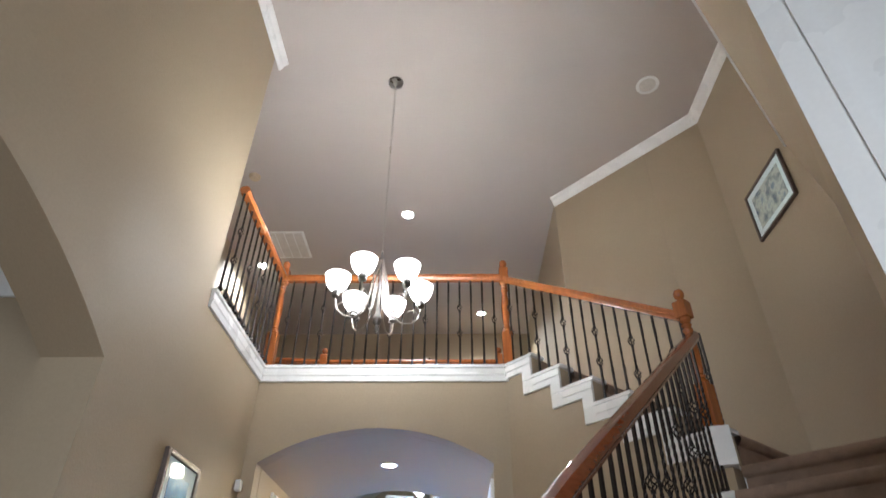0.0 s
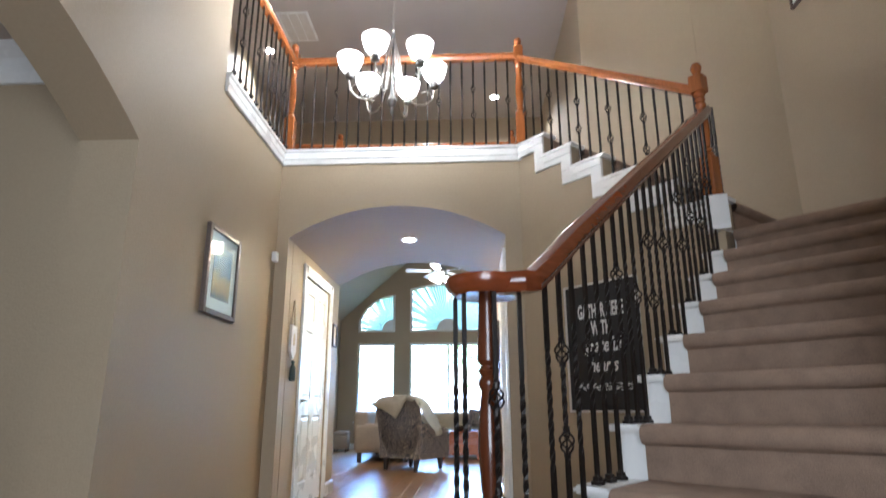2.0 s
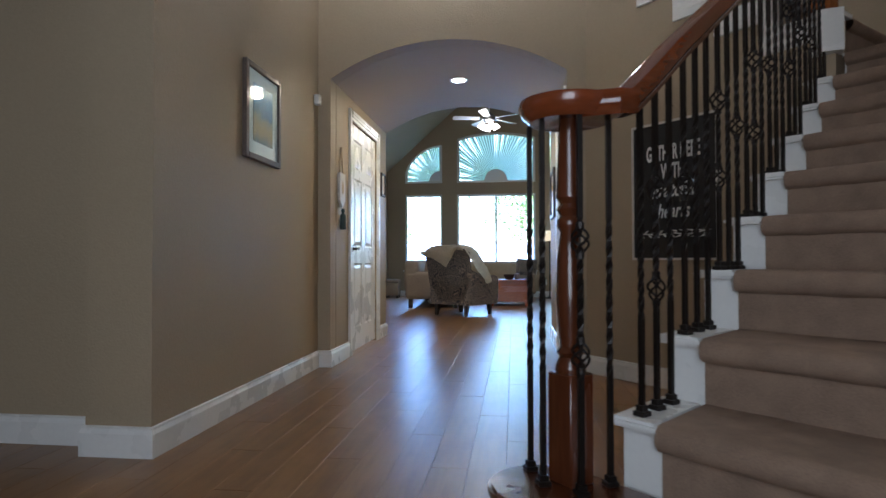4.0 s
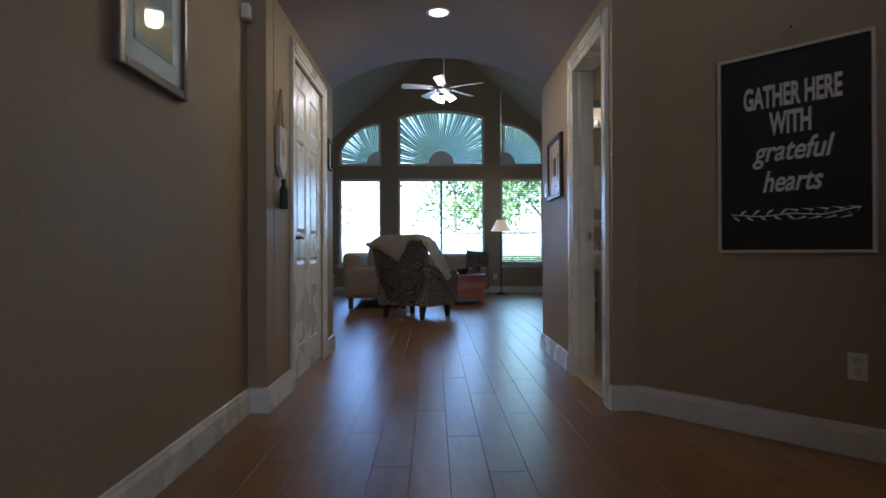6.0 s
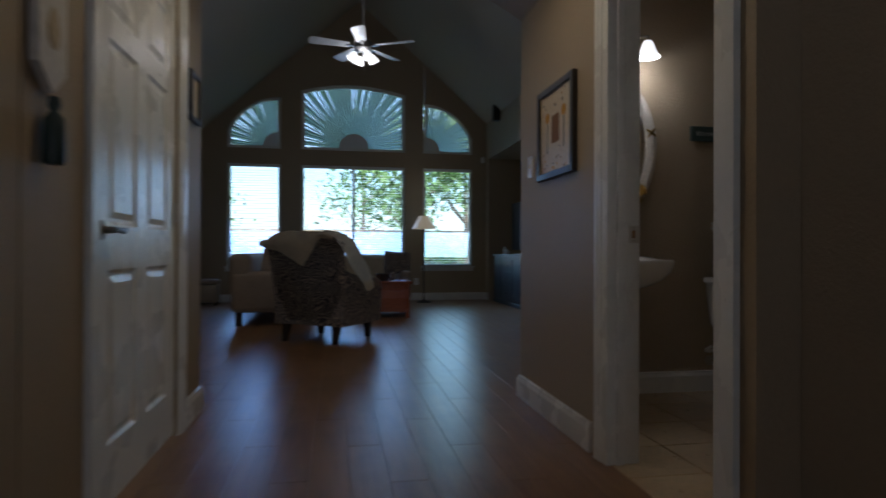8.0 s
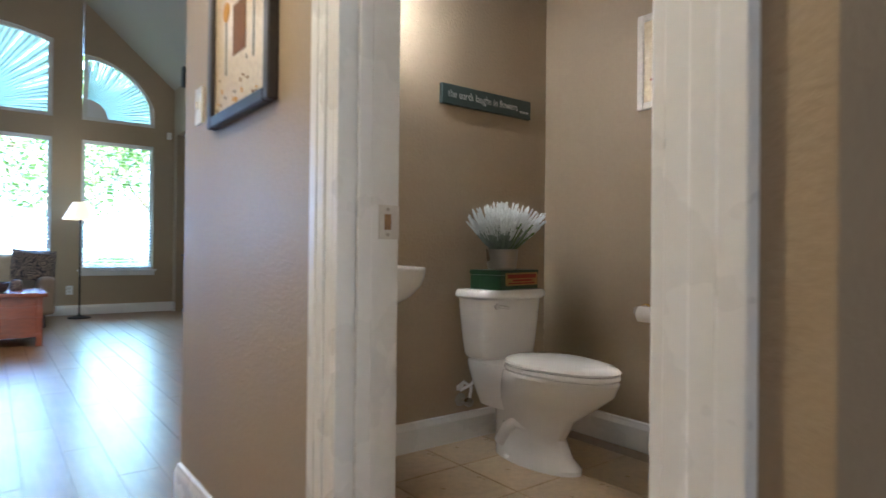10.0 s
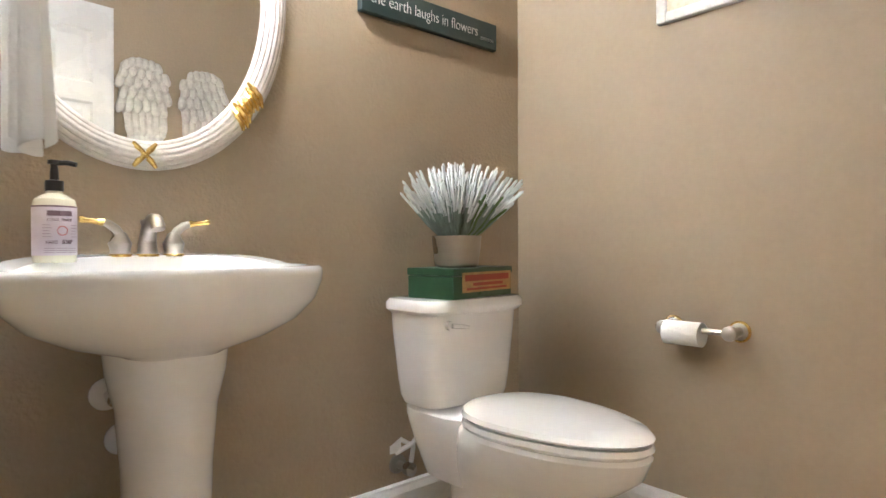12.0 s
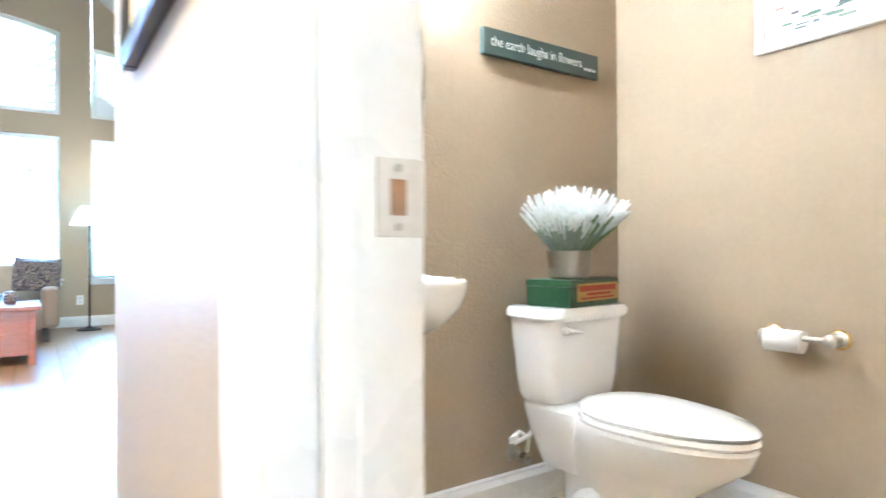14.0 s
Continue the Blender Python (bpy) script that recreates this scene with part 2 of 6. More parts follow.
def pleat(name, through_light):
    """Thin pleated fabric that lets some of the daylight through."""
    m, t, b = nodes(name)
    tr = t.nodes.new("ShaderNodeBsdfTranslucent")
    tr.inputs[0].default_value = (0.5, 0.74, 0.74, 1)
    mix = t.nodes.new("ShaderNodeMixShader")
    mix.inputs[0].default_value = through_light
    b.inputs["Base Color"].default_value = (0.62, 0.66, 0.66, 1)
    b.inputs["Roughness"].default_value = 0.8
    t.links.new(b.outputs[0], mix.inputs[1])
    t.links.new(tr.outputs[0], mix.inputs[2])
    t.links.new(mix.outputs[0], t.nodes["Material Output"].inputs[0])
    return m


def picture(name, stops, scale, seed):
    m, t, b = nodes(name)
    tc = t.nodes.new("ShaderNodeTexCoord")
    mp = t.nodes.new("ShaderNodeMapping")
    mp.inputs["Location"].default_value = (seed, seed * 2, seed)
    t.links.new(tc.outputs["Object"], mp.inputs[0])
    n = t.nodes.new("ShaderNodeTexNoise")
    n.inputs["Scale"].default_value, n.inputs["Detail"].default_value = scale, 4
    t.links.new(mp.outputs[0], n.inputs["Vector"])
    ramp = t.nodes.new("ShaderNodeValToRGB")
    e = ramp.color_ramp.elements
    e[0].position, e[0].color = stops[0][0], (*stops[0][1], 1)
    e[1].position, e[1].color = stops[-1][0], (*stops[-1][1], 1)
    for p, c in stops[1:-1]:
        x = ramp.color_ramp.elements.new(p)
        x.color = (*c, 1)
    t.links.new(n.outputs[0], ramp.inputs[0])
    t.links.new(ramp.outputs[0], b.inputs["Base Color"])
    b.inputs["Roughness"].default_value = 0.35
    return m


FLOOR, PAISLEY, GLASS, PLEAT = wood_floor(), paisley(), glass("window_glass"), pleat("pleated_shade", 0.5)
# same fabric for the folds turned from the light, their shade set by lower translucency
PLEAT_SHADED = pleat("shaded_pleat", 0.12)
MIRROR = paint("mirror_glass", (0.92, 0.93, 0.92), 0.0, 1.0, vary=0.0)
MIRROR.node_tree.nodes["Principled BSDF"].inputs["Roughness"].default_value = 0.0
for link in list(MIRROR.node_tree.links):
    if link.to_socket.name == "Roughness":
        MIRROR.node_tree.links.remove(link)


# ---- mesh helpers ----
def mesh(bm, material, smooth=False):
    bmesh.ops.recalc_face_normals(bm, faces=bm.faces)
    me = bpy.data.meshes.new("mesh")
    bm.to_mesh(me)
    bm.free()
    me.materials.append(material)
    if smooth:
        me.polygons.foreach_set("use_smooth", [True] * len(me.polygons))
        me.set_sharp_from_angle(angle=radians(40))
    return me


def part(name, bm, material, parent, label="", smooth=False):
    ob = new(name, mesh(bm, material, smooth))
    ob.parent = parent
    return tagged(ob, label)


def thing(name, label, category, m=None, group="", kind=""):
    ob = new(name)
    ob.empty_display_size = 0.1
    if m is not None:
        ob.matrix_basis = m
    return tagged(ob, label, category, group, kind)


def solid(name, bm, material, label, category, m=None, kind="", smooth=False, group=""):
    ob = new(name, mesh(bm, material, smooth))
    if m is not None:
        ob.matrix_basis = m
    return tagged(ob, label, category, group, kind)


def box(x0, y0, z0, x1, y1, z1, bevel=0.0, seg=1, bm=None):
    bm = bm or bmesh.new()
    g = bmesh.ops.create_cube(bm, size=1)
    for v in g["verts"]:
        v.co = Vector(((x0 + x1) / 2 + v.co.x * (x1 - x0), (y0 + y1) / 2 + v.co.y * (y1 - y0), (z0 + z1) / 2 + v.co.z * (z1 - z0)))
    if bevel:
        es = list({e for v in g["verts"] for e in v.link_edges})
        bmesh.ops.bevel(bm, geom=es, offset=bevel, segments=seg, affect="EDGES", profile=0.5)
    return bm


def prism(outline, depth, bm=None):
    """A closed outline of 3D points, thickened by the vector depth."""
    bm = bm or bmesh.new()
    a = [bm.verts.new(p) for p in outline]
    b = [bm.verts.new(Vector(p) + Vector(depth)) for p in outline]
    bm.faces.new(a)
    bm.faces.new(b[::-1])
    for i in range(len(a)):
        j = (i + 1) % len(a)
        bm.faces.new((a[i], b[i], b[j], a[j]))
    return bm


def plan(points, z0, z1, bm=None):
    return prism([(x, y, z0) for x, y in points], (0, 0, z1 - z0), bm)


def lathe(profile, seg=20, m=None, bm=None, squash=1.0):
    """Turned about z: profile of (radius, z)."""
    bm = bm or bmesh.new()
    m = m or Matrix()
    rings = []
    for r, z in profile:
        rings.append([bm.verts.new(m @ Vector((r * math.cos(2 * math.pi * k / seg), squash * r * math.sin(2 * math.pi * k / seg), z))) for k in range(seg)])
    for a, b in zip(rings, rings[1:]):
        for k in range(seg):
            j = (k + 1) % seg
            bm.faces.new((a[k], a[j], b[j], b[k]))
    bm.faces.new(rings[0][::-1])
    bm.faces.new(rings[-1])
    return bm


def tube(points, radius, seg=8, bm=None, closed=False):
    bm = bm or bmesh.new()
    pts = [Vector(p) for p in points]
    rings, up = [], None
    for i, p in enumerate(pts):
        if closed:
            d = pts[(i + 1) % len(pts)] - pts[i - 1]
        else:
            d = pts[min(i + 1, len(pts) - 1)] - pts[max(i - 1, 0)]
        d.normalize()
        if up is None:
            up = Vector((0, 0, 1)) if abs(d.z) < 0.9 else Vector((1, 0, 0))
        side = d.cross(up).normalized()
        up = side.cross(d).normalized()
        r = radius[i] if isinstance(radius, (list, tuple)) else radius
        rings.append([bm.verts.new(p + r * (math.cos(2 * math.pi * k / seg) * side + math.sin(2 * math.pi * k / seg) * up)) for k in range(seg)])
    for a, b in zip(rings, rings[1:] + (rings[:1] if closed else [])):
        for k in range(seg):
            j = (k + 1) % seg
            bm.faces.new((a[k], a[j], b[j], b[k]))
    if not closed:
        bm.faces.new(rings[0][::-1])
        bm.faces.new(rings[-1])
    return bm


def sweep(points, profile, bm=None):
    """A moulding: profile of (out, up) carried along level points; out is to the right of the way."""
    bm = bm or bmesh.new()
    pts = [Vector(p) for p in points]
    rings = []
    for i, p in enumerate(pts):
        a = (pts[i] - pts[i - 1]) if i else (pts[1] - pts[0])
        b = (pts[i + 1] - pts[i]) if i + 1 < len(pts) else a
        na, nb = Vector((a.y, -a.x, 0)).normalized(), Vector((b.y, -b.x, 0)).normalized()
        n = (na + nb).normalized()
        n /= max(0.3, n.dot(na))
        rings.append([bm.verts.new(p + n * o + Vector((0, 0, u))) for o, u in profile])
    for a, b in zip(rings, rings[1:]):
        for k in range(len(profile)):
            j = (k + 1) % len(profile)
            bm.faces.new((a[k], a[j], b[j], b[k]))
    bm.faces.new(rings[0][::-1])
    bm.faces.new(rings[-1])
    return bm


def grid(nx, ny, fn, bm=None, wrap=False):
    bm = bm or bmesh.new()
    v = [[bm.verts.new(fn(i, j)) for j in range(ny)] for i in range(nx)]
    for i in range(nx - 1):
        for j in range(ny if wrap else ny - 1):
            k = (j + 1) % ny
            bm.faces.new((v[i][j], v[i + 1][j], v[i + 1][k], v[i][k]))
    return bm


def words(name, text, height, m, material, parent, label="", width=None, shear=0.0, bold=0.0):
    cu = bpy.data.curves.new("words", "FONT")
    cu.body, cu.size, cu.align_x, cu.extrude, cu.shear = text, height, "CENTER", 0.001, shear
    cu.offset = bold
    ob = new("words", cu)
    me = bpy.data.meshes.new_from_object(ob)
    bpy.data.objects.remove(ob)
    me.materials.append(material)
    out = new(name, me)
    out.parent = parent
    xs = [v.co.x for v in me.vertices]
    s = width / (max(xs) - min(xs)) if width else 1
    out.matrix_basis = m @ Matrix.Diagonal((s, 1, 1, 1))
    return tagged(out, label)


# ---- setting ----
def arc(x0, x1, z0, rise, n=24):
    c, a = (x0 + x1) / 2, (x1 - x0) / 2
    k = (a * a + rise * rise) / (2 * rise)
    return [(x0 + (x1 - x0) * i / n, z0 + math.sqrt(k * k - (x0 + (x1 - x0) * i / n - c) ** 2) - (k - rise)) for i in range(n + 1)]


XL, YA, HL, HR, HEND = -1.48, 4.92, -1.381, 0.435, 6.94
CEILZ, UP, STEP = 5.6, 3.04, 0.19
WW = 13.88
S = "structure"


def wall(name, bm, label="tan painted wall with fine orange-peel texture", material=None):
    return solid(name, bm, material or WALL, label, "wall", kind=S)


def line_wall(name, a, b, z0, z1, thick=0.14, label="tan painted wall with fine orange-peel texture"):
    """A straight wall whose seen face runs from a to b; its thickness lies to the left of that way."""
    d = (Vector(b) - Vector(a)).normalized()
    n = Vector((-d.y, d.x)) * thick
    return wall(name, plan([a, b, (b[0] + n.x, b[1] + n.y), (a[0] + n.x, a[1] + n.y)], z0, z1), label)


# foyer, side towards the dining room: one wide low arch, and a cut for the upper landing
side = [(-1.2, 0), (-0.55, 0)] + arc(-0.55, 2.79, 2.13, 0.44) + [(2.79, 0), (YA, 0), (YA, 2.9), (3.66, 2.9), (3.66, CEILZ), (-1.2, CEILZ)]
wall("wall_west", prism([(XL, y, z) for y, z in side], (-0.3, 0, 0)), "tan wall with a wide arched opening to the next room")
front = [(-1.76, 0), (HL, 0)] + arc(HL, HR, 2.245, 0.27) + [(HR, 0), (0.571, 0), (0.571, 2.9), (-1.76, 2.9)]
wall("wall_north", prism([(x, YA + 0.001, z) for x, z in front], (0, 0.14, 0)), "tan wall with a shallow arch into the hallway")
vault = arc(HL, HR, 2.245, 0.27) + [(HR, 2.9), (HL, 2.9)]
solid("hall_ceiling", prism([(x, YA + 0.145, z) for x, z in vault], (0, HEND - YA - 0.145, 0)), WALL, "shallow barrel-vaulted tan hallway ceiling", "ceiling", kind=S, smooth=True)
door_y = (5.515, 6.475)
hall_left = [(YA + 0.15, 0), (door_y[0], 0), (door_y[0], 2.055), (door_y[1], 2.055), (door_y[1], 0), (HEND, 0), (HEND, 2.9), (YA + 0.15, 2.9)]
wall("wall_hall_west", prism([(HL, y, z) for y, z in hall_left], (-0.12, 0, 0)))
bath_y = (5.07, 5.785)
hall_right = [(YA + 0.15, 0), (bath_y[0], 0), (bath_y[0], 2.055), (bath_y[1], 2.055), (bath_y[1], 0), (HEND, 0), (HEND, 2.9), (YA + 0.15, 2.9)]
wall("wall_hall_east", prism([(HR, y, z) for y, z in hall_right], (0.12, 0, 0)))
# upper floor over the hallway
slab = bmesh.new()
box(-2.85, YA + 0.002, 2.9, 0.6, 6.93, UP - 0.01, bm=slab)
box(-2.85, 3.66, 2.902, XL - 0.002, YA, UP - 0.01, bm=slab)
solid("floor_upper", slab, CARPET, "beige carpeted upper landing floor", "floor", kind=S)
plan_up = plan([(0.6, 4.93), (0.78, 4.72), (1.6, 5.5), (1.4, 5.9), (1.4, 6.93), (0.6, 6.93)], 2.9, UP - 0.012)
solid("floor_upper_corner", plan_up, CARPET, "beige carpeted upper landing at the stair head", "floor", kind=S)
# ceilings
solid("ceiling", box(-3.0, -1.4, CEILZ, 2.8, 9.6, CEILZ + 0.12), CEIL, "smooth taupe painted high ceiling", "ceiling", kind=S)
solid("ceiling_dining", box(-4.6, -1.4, 2.72, -1.77, 3.1, 2.8), CEIL, "taupe ceiling of the adjoining room", "ceiling", kind=S)
RIDGE, EAVE_L, EAVE_R = (-0.28, 5.18), (-2.99, 2.74), (2.75, 2.5)
for nm, e in (("ceiling_vault_west", EAVE_L), ("ceiling_vault_east", EAVE_R)):
    o = prism([(e[0], 9.4, e[1]), (RIDGE[0], 9.4, RIDGE[1]), (RIDGE[0], WW + 0.1, RIDGE[1]), (e[0], WW + 0.1, e[1])], (0, 0, 0.12))
    solid(nm, o, VAULT, "pale sloping vaulted ceiling", "ceiling", kind=S)
wall("wall_gable", prism([(-2.99, 9.3, 2.6), (-2.99, 9.3, CEILZ), (2.75, 9.3, CEILZ), (2.75, 9.3, 2.62), (RIDGE[0], 9.3, RIDGE[1])], (0, 0.1, 0)), "tan wall above the vault's edge")
# stairwell walls
line_wall("wall_stair_north", (2.19, 4.95), (1.36, 5.82), 2.56, CEILZ, -0.14)
line_wall("wall_stair_northeast", (2.62, 4.5), (2.192, 4.948), 0, CEILZ, -0.14)
line_wall("wall_stair_east", (2.62, 4.5), (2.62, 3.0), 0, CEILZ)
SOFFIT = 4.15
line_wall("wall_stair_south", (2.64, 3.33), (1.2, 1.47), 0, SOFFIT)
cove = bmesh.new()
rows_c = [[cove.verts.new((x, y, z)) for x, y, z in r] for r in (
    ((2.62, 3.485, SOFFIT - 0.001), (2.64, 3.33, 3.45), (2.7, 3.25, 3.45), (2.7, 3.25, SOFFIT - 0.001)),
    ((1.12, 1.81, SOFFIT - 0.001), (1.2, 1.47, 3.45), (1.26, 1.42, 3.45), (1.26, 1.42, SOFFIT - 0.001)))]
for k in range(4):
    cove.faces.new((rows_c[0][k], rows_c[0][(k + 1) % 4], rows_c[1][(k + 1) % 4], rows_c[1][k]))
cove.faces.new(rows_c[0])
cove.faces.new(rows_c[1][::-1])
wall("wall_stair_cove", cove, "tan wall sloping out below the upper storey")
wall("wall_upper_overhang", plan([(2.62, 3.485), (1.12, 1.81), (1.0, 0.9), (0.8, -1.2), (3.2, -1.2), (3.2, 3.46)], SOFFIT, CEILZ), "tan overhanging wall of the upper storey")
line_wall("wall_entry_north", (1.2, 1.47), (2.45, 0.4), 0, SOFFIT)
line_wall("wall_upper_east", (1.37, 5.83), (1.37, 9.3), UP - 0.1, CEILZ, -0.14)
wall("wall_east", box(2.4, -1.2, 0, 2.54, 0.38, SOFFIT))
wall("wall_south", box(-4.6, -1.34, 0, 2.54, -1.2, CEILZ))
wall("wall_upper_west", box(-2.99, 3.0, 2.8, -2.85, 9.3, CEILZ))
wall("wall_upper_south", box(-2.85, 3.52, 2.802, -1.762, 3.655, CEILZ))
# room beyond the wide arch
wall("wall_dining_north", box(-4.6, 2.92, 0, -1.765, 3.06, 2.72))
wall("wall_dining_west", box(-4.74, -1.34, 0, -4.6, 3.06, 2.8))
# living room
wall("wall_living_west", box(-2.99, 6.82, 0, -2.85, WW, 5.0))
wall("wall_living_south", box(-2.85, 6.82, 0, HL - 0.122, HEND, 2.9))
recess = [(7.02, 0), (10.6, 0), (10.6, 2.5), (13.7, 2.5), (13.7, 0), (WW, 0), (WW, 4.4), (7.02, 4.4)]
wall("wall_living_east", prism([(2.0, y, z) for y, z in recess], (0.14, 0, 0)), "tan wall with a deep media recess")
alc = bmesh.new()
box(2.7, 10.5, 0, 2.8, 13.8, 2.6, bm=alc)
box(2.141, 10.48, 0, 2.7, 10.598, 2.6, bm=alc)
box(2.141, 13.702, 0, 2.7, 13.82, 2.6, bm=alc)
box(2.141, 10.598, 2.502, 2.7, 13.702, 2.6, bm=alc)
wall("wall_recess", alc, "tan painted walls of the media recess")
COLS = ((-2.44, -1.58), (-1.24, 0.53), (0.86, 1.74))
LOW, SILL, HEAD, ARCH = 0.6, 0.6, 2.33, 2.59


def arch_top(c):
    if c == 1:
        return arc(-1.24, 0.53, 3.6, 0.13, 16)
    pts = [(-2.44 + 0.86 * i / 12, 2.86 + 0.62 * math.sin(math.pi / 2 * (i / 12) ** 0.72) * 0.98) for i in range(13)]
    return pts if c == 0 else [(-0.7 - x, z) for x, z in pts[::-1]]


ww = bmesh.new()
edges = [-2.99, *[x for c in COLS for x in c], 2.14]
for a, b in zip(edges[::2], edges[1::2]):
    box(a, WW, 0, b, WW + 0.16, 5.4, bm=ww)
for c, (a, b) in enumerate(COLS):
    box(a, WW, 0, b, WW + 0.16, SILL, bm=ww)
    box(a, WW, HEAD, b, WW + 0.16, ARCH, bm=ww)
    prism([(x, WW, z) for x, z in arch_top(c)] + [(b, WW, 5.4), (a, WW, 5.4)], (0, 0.16, 0), bm=ww)
wall("wall_living_north", ww, "tan wall with three tall windows and arched transoms")
# powder room
BX, BY, BS = 2.21, 6.88, 4.97
wall("wall_bath_north", box(0.557, BY, 0, 2.36, BY + 0.06, 2.9), "tan wall with heavy orange-peel texture", PEEL)
wall("wall_bath_close", box(0.557, BY + 0.062, 0, 2.0, 7.02, 2.9))
wall("wall_bath_east", box(BX, 4.95, 0, BX + 0.1, BY, 2.44), "tan painted wall with light texture", FLATWALL)
wall("wall_bath_south", box(0.56, BS, 0, BX, BS + 0.03, 2.44))
solid("ceiling_bath", box(0.557, BS, 2.45, 2.36, BY, 2.55), CEIL, "taupe powder room ceiling", "ceiling", kind=S)
# wall below the upper flight, with its stepped top
E1, P1 = Vector((0.656, -0.755)), Vector((0.755, 0.656))
S0 = Vector((0.5705, 4.919))
TR = 0.275
HEADS = 0.29


def on_sign_wall(s, z, out=0.0):
    q = S0 + E1 * s - P1 * out
    return (q.x, q.y, z)


top = [(0, 0), (0, UP - 0.02), (HEADS, UP - 0.02)]
for j in range(1, 6):
    top += [(HEADS + (j - 1) * TR, UP - j * STEP - 0.02), (HEADS + j * TR, UP - j * STEP - 0.02)]
top += [(HEADS + 5 * TR, 0)]
wall("wall_stair_side", prism([on_sign_wall(s, z) for s, z in top], (P1.x * 0.12, P1.y * 0.12, 0)), "tan angled wall below the upper stair flight")

# floors under the planks and tiles
solid("floor", box(-4.6, -1.3, -0.2, 2.8, WW + 0.1, -0.012), DARK, "dark sub-floor below wood planks", "floor", kind=S)
tile_bed = solid("floor_bath", box(0.45, 5.0, -0.011, BX, BY, -0.002), GROUT, "square beige ceramic floor tiles with grout", "floor", kind=S)

# baseboards and crown
BASE = [(0, 0.001), (0.018, 0.001), (0.018, 0.1), (0.011, 0.118), (0.011, 0.126), (0, 0.13)]
CROWN = [(0, 0), (0, -0.1), (0.012, -0.1), (0.03, -0.075), (0.045, -0.04), (0.075, -0.018), (0.08, 0)]


def baseboard(points):
    return solid("baseboard", sweep([(x, y, 0) for x, y in points], BASE), TRIM, "white moulded wooden baseboard", "baseboard", kind=S)


baseboard([(XL - 0.3, 2.915), (XL - 0.3, 2.79), (XL, 2.79), (XL, YA), (HL, YA), (HL, 5.455)])
baseboard([(HL, 6.545), (HL, HEND), (HL - 0.12, HEND), (-2.85, HEND), (-2.85, WW), (2.0, WW), (2.0, 13.7)])
baseboard([(2.0, 10.6), (2.0, 7.02), (0.56, 7.02), (0.56, HEND), (HR, HEND), (HR, 5.93)])
baseboard([(HR, 5.03), (HR, YA), (S0.x, S0.y), tuple((S0 + E1 * 1.66))])
baseboard([(-4.6, 2.92), (-1.765, 2.92)])
baseboard([(0.555, 6.2), (0.555, BY), (BX, BY), (BX, BS)])


def crown(points, z):
    return solid("crown_moulding", sweep([(x, y, z) for x, y in points], CROWN), TRIM, "white crown moulding", "moulding", kind=S)


crown([(2.1, 2.97), (2.62, 3.55), (2.62, 4.5), (1.36, 5.82)][::-1], CEILZ)
crown([(XL, -1.2), (XL, 3.8)], CEILZ)
solid("crown_moulding", sweep([(-4.6, 2.92, 2.72), (-1.785, 2.92, 2.72)], [(o * 1.6, u * 1.9) for o, u in CROWN]), TRIM, "tall white crown moulding in the adjoining room", "moulding", kind=S)

# ---- stairs ----
NV, DV, L0 = Vector((0.70, -0.714)), Vector((0.1695, 0.2197)), Vector((0.051, 1.524))
WIDE = 1.0


def rise(i):
    return 0.058 + 0.184 * i if i > 0 else 0.0


def tread_point(i, s):
    q = L0 + DV * i + NV * s
    return (q.x, q.y)


stair = thing("staircase", "staircase with beige carpet runner and white tread ends", "staircase")


def carpet_step(a, b, c, d, z0, z1):
    """A carpeted step: front edge a to b, back c to d; the carpet rolls over a rounded nose."""
    bm = bmesh.new()
    fa, fb = Vector((*a, 0)), Vector((*b, 0))
    back_a, back_b = Vector((*d, 0)), Vector((*c, 0))
    out = Vector(((fb - fa).y, -(fb - fa).x, 0)).normalized()
    if out.dot(back_a - fa) > 0:
        out = -out
    prof = [(0.0, z0), (0.0, z1 - 0.07)] + [(0.004 + 0.03 * math.sin(t) * 1.0, z1 - 0.034 - 0.034 * math.cos(t)) for t in [math.pi * k / 7 for k in range(8)]]
    n = 14
    rows = []
    for o, z in prof:
        rows.append([bm.verts.new(fa.lerp(fb, k / n) + out * o + Vector((0, 0, z + 0.003 * noise.noise((k * 1.7, z * 40, a[0] * 9))))) for k in range(n + 1)])
    rows.append([bm.verts.new(back_a.lerp(back_b, k / n) + Vector((0, 0, z1))) for k in range(n + 1)])
    for r, q in zip(rows, rows[1:]):
        for k in range(n):
            bm.faces.new((r[k], r[k + 1], q[k + 1], q[k]))
    return bm


CAP = 0.125
for i in range(1, 11):
    z0, z1 = rise(i - 1), rise(i)
    b = carpet_step(tread_point(i, 0.0), tread_point(i, WIDE), tread_point(i + 1.1 - 0.2 * (i == 10), WIDE), tread_point(i + 1.1 - 0.2 * (i == 10), 0.0), z0, z1)
    part("carpet_step", b, CARPET, stair, "beige carpeted step with rolled nosing", True)
    if i > 1:
        riser = plan([tread_point(i + 0.02, -CAP + 0.012), tread_point(i + 0.02, -0.001), tread_point(i + 1.0, -0.001), tread_point(i + 1.0, -CAP + 0.012)], 0 if i < 6 else z0 - 0.1, z1 - 0.026)
        part("stringer_block", riser, TRIM, stair, "white painted stair end panel")
        cap = plan([tread_point(i - 0.1, -CAP - 0.012), tread_point(i - 0.1, -0.004), tread_point(i + 1.0, -0.004), tread_point(i + 1.0, -CAP - 0.012)], z1 - 0.026, z1)
        bmesh.ops.bevel(cap, geom=[e for e in cap.edges if abs(e.verts[0].co.z - e.verts[1].co.z) < 1e-4], offset=0.008, segments=2, affect="EDGES")
        part("tread_cap", cap, TRIM, stair, "white painted tread end")
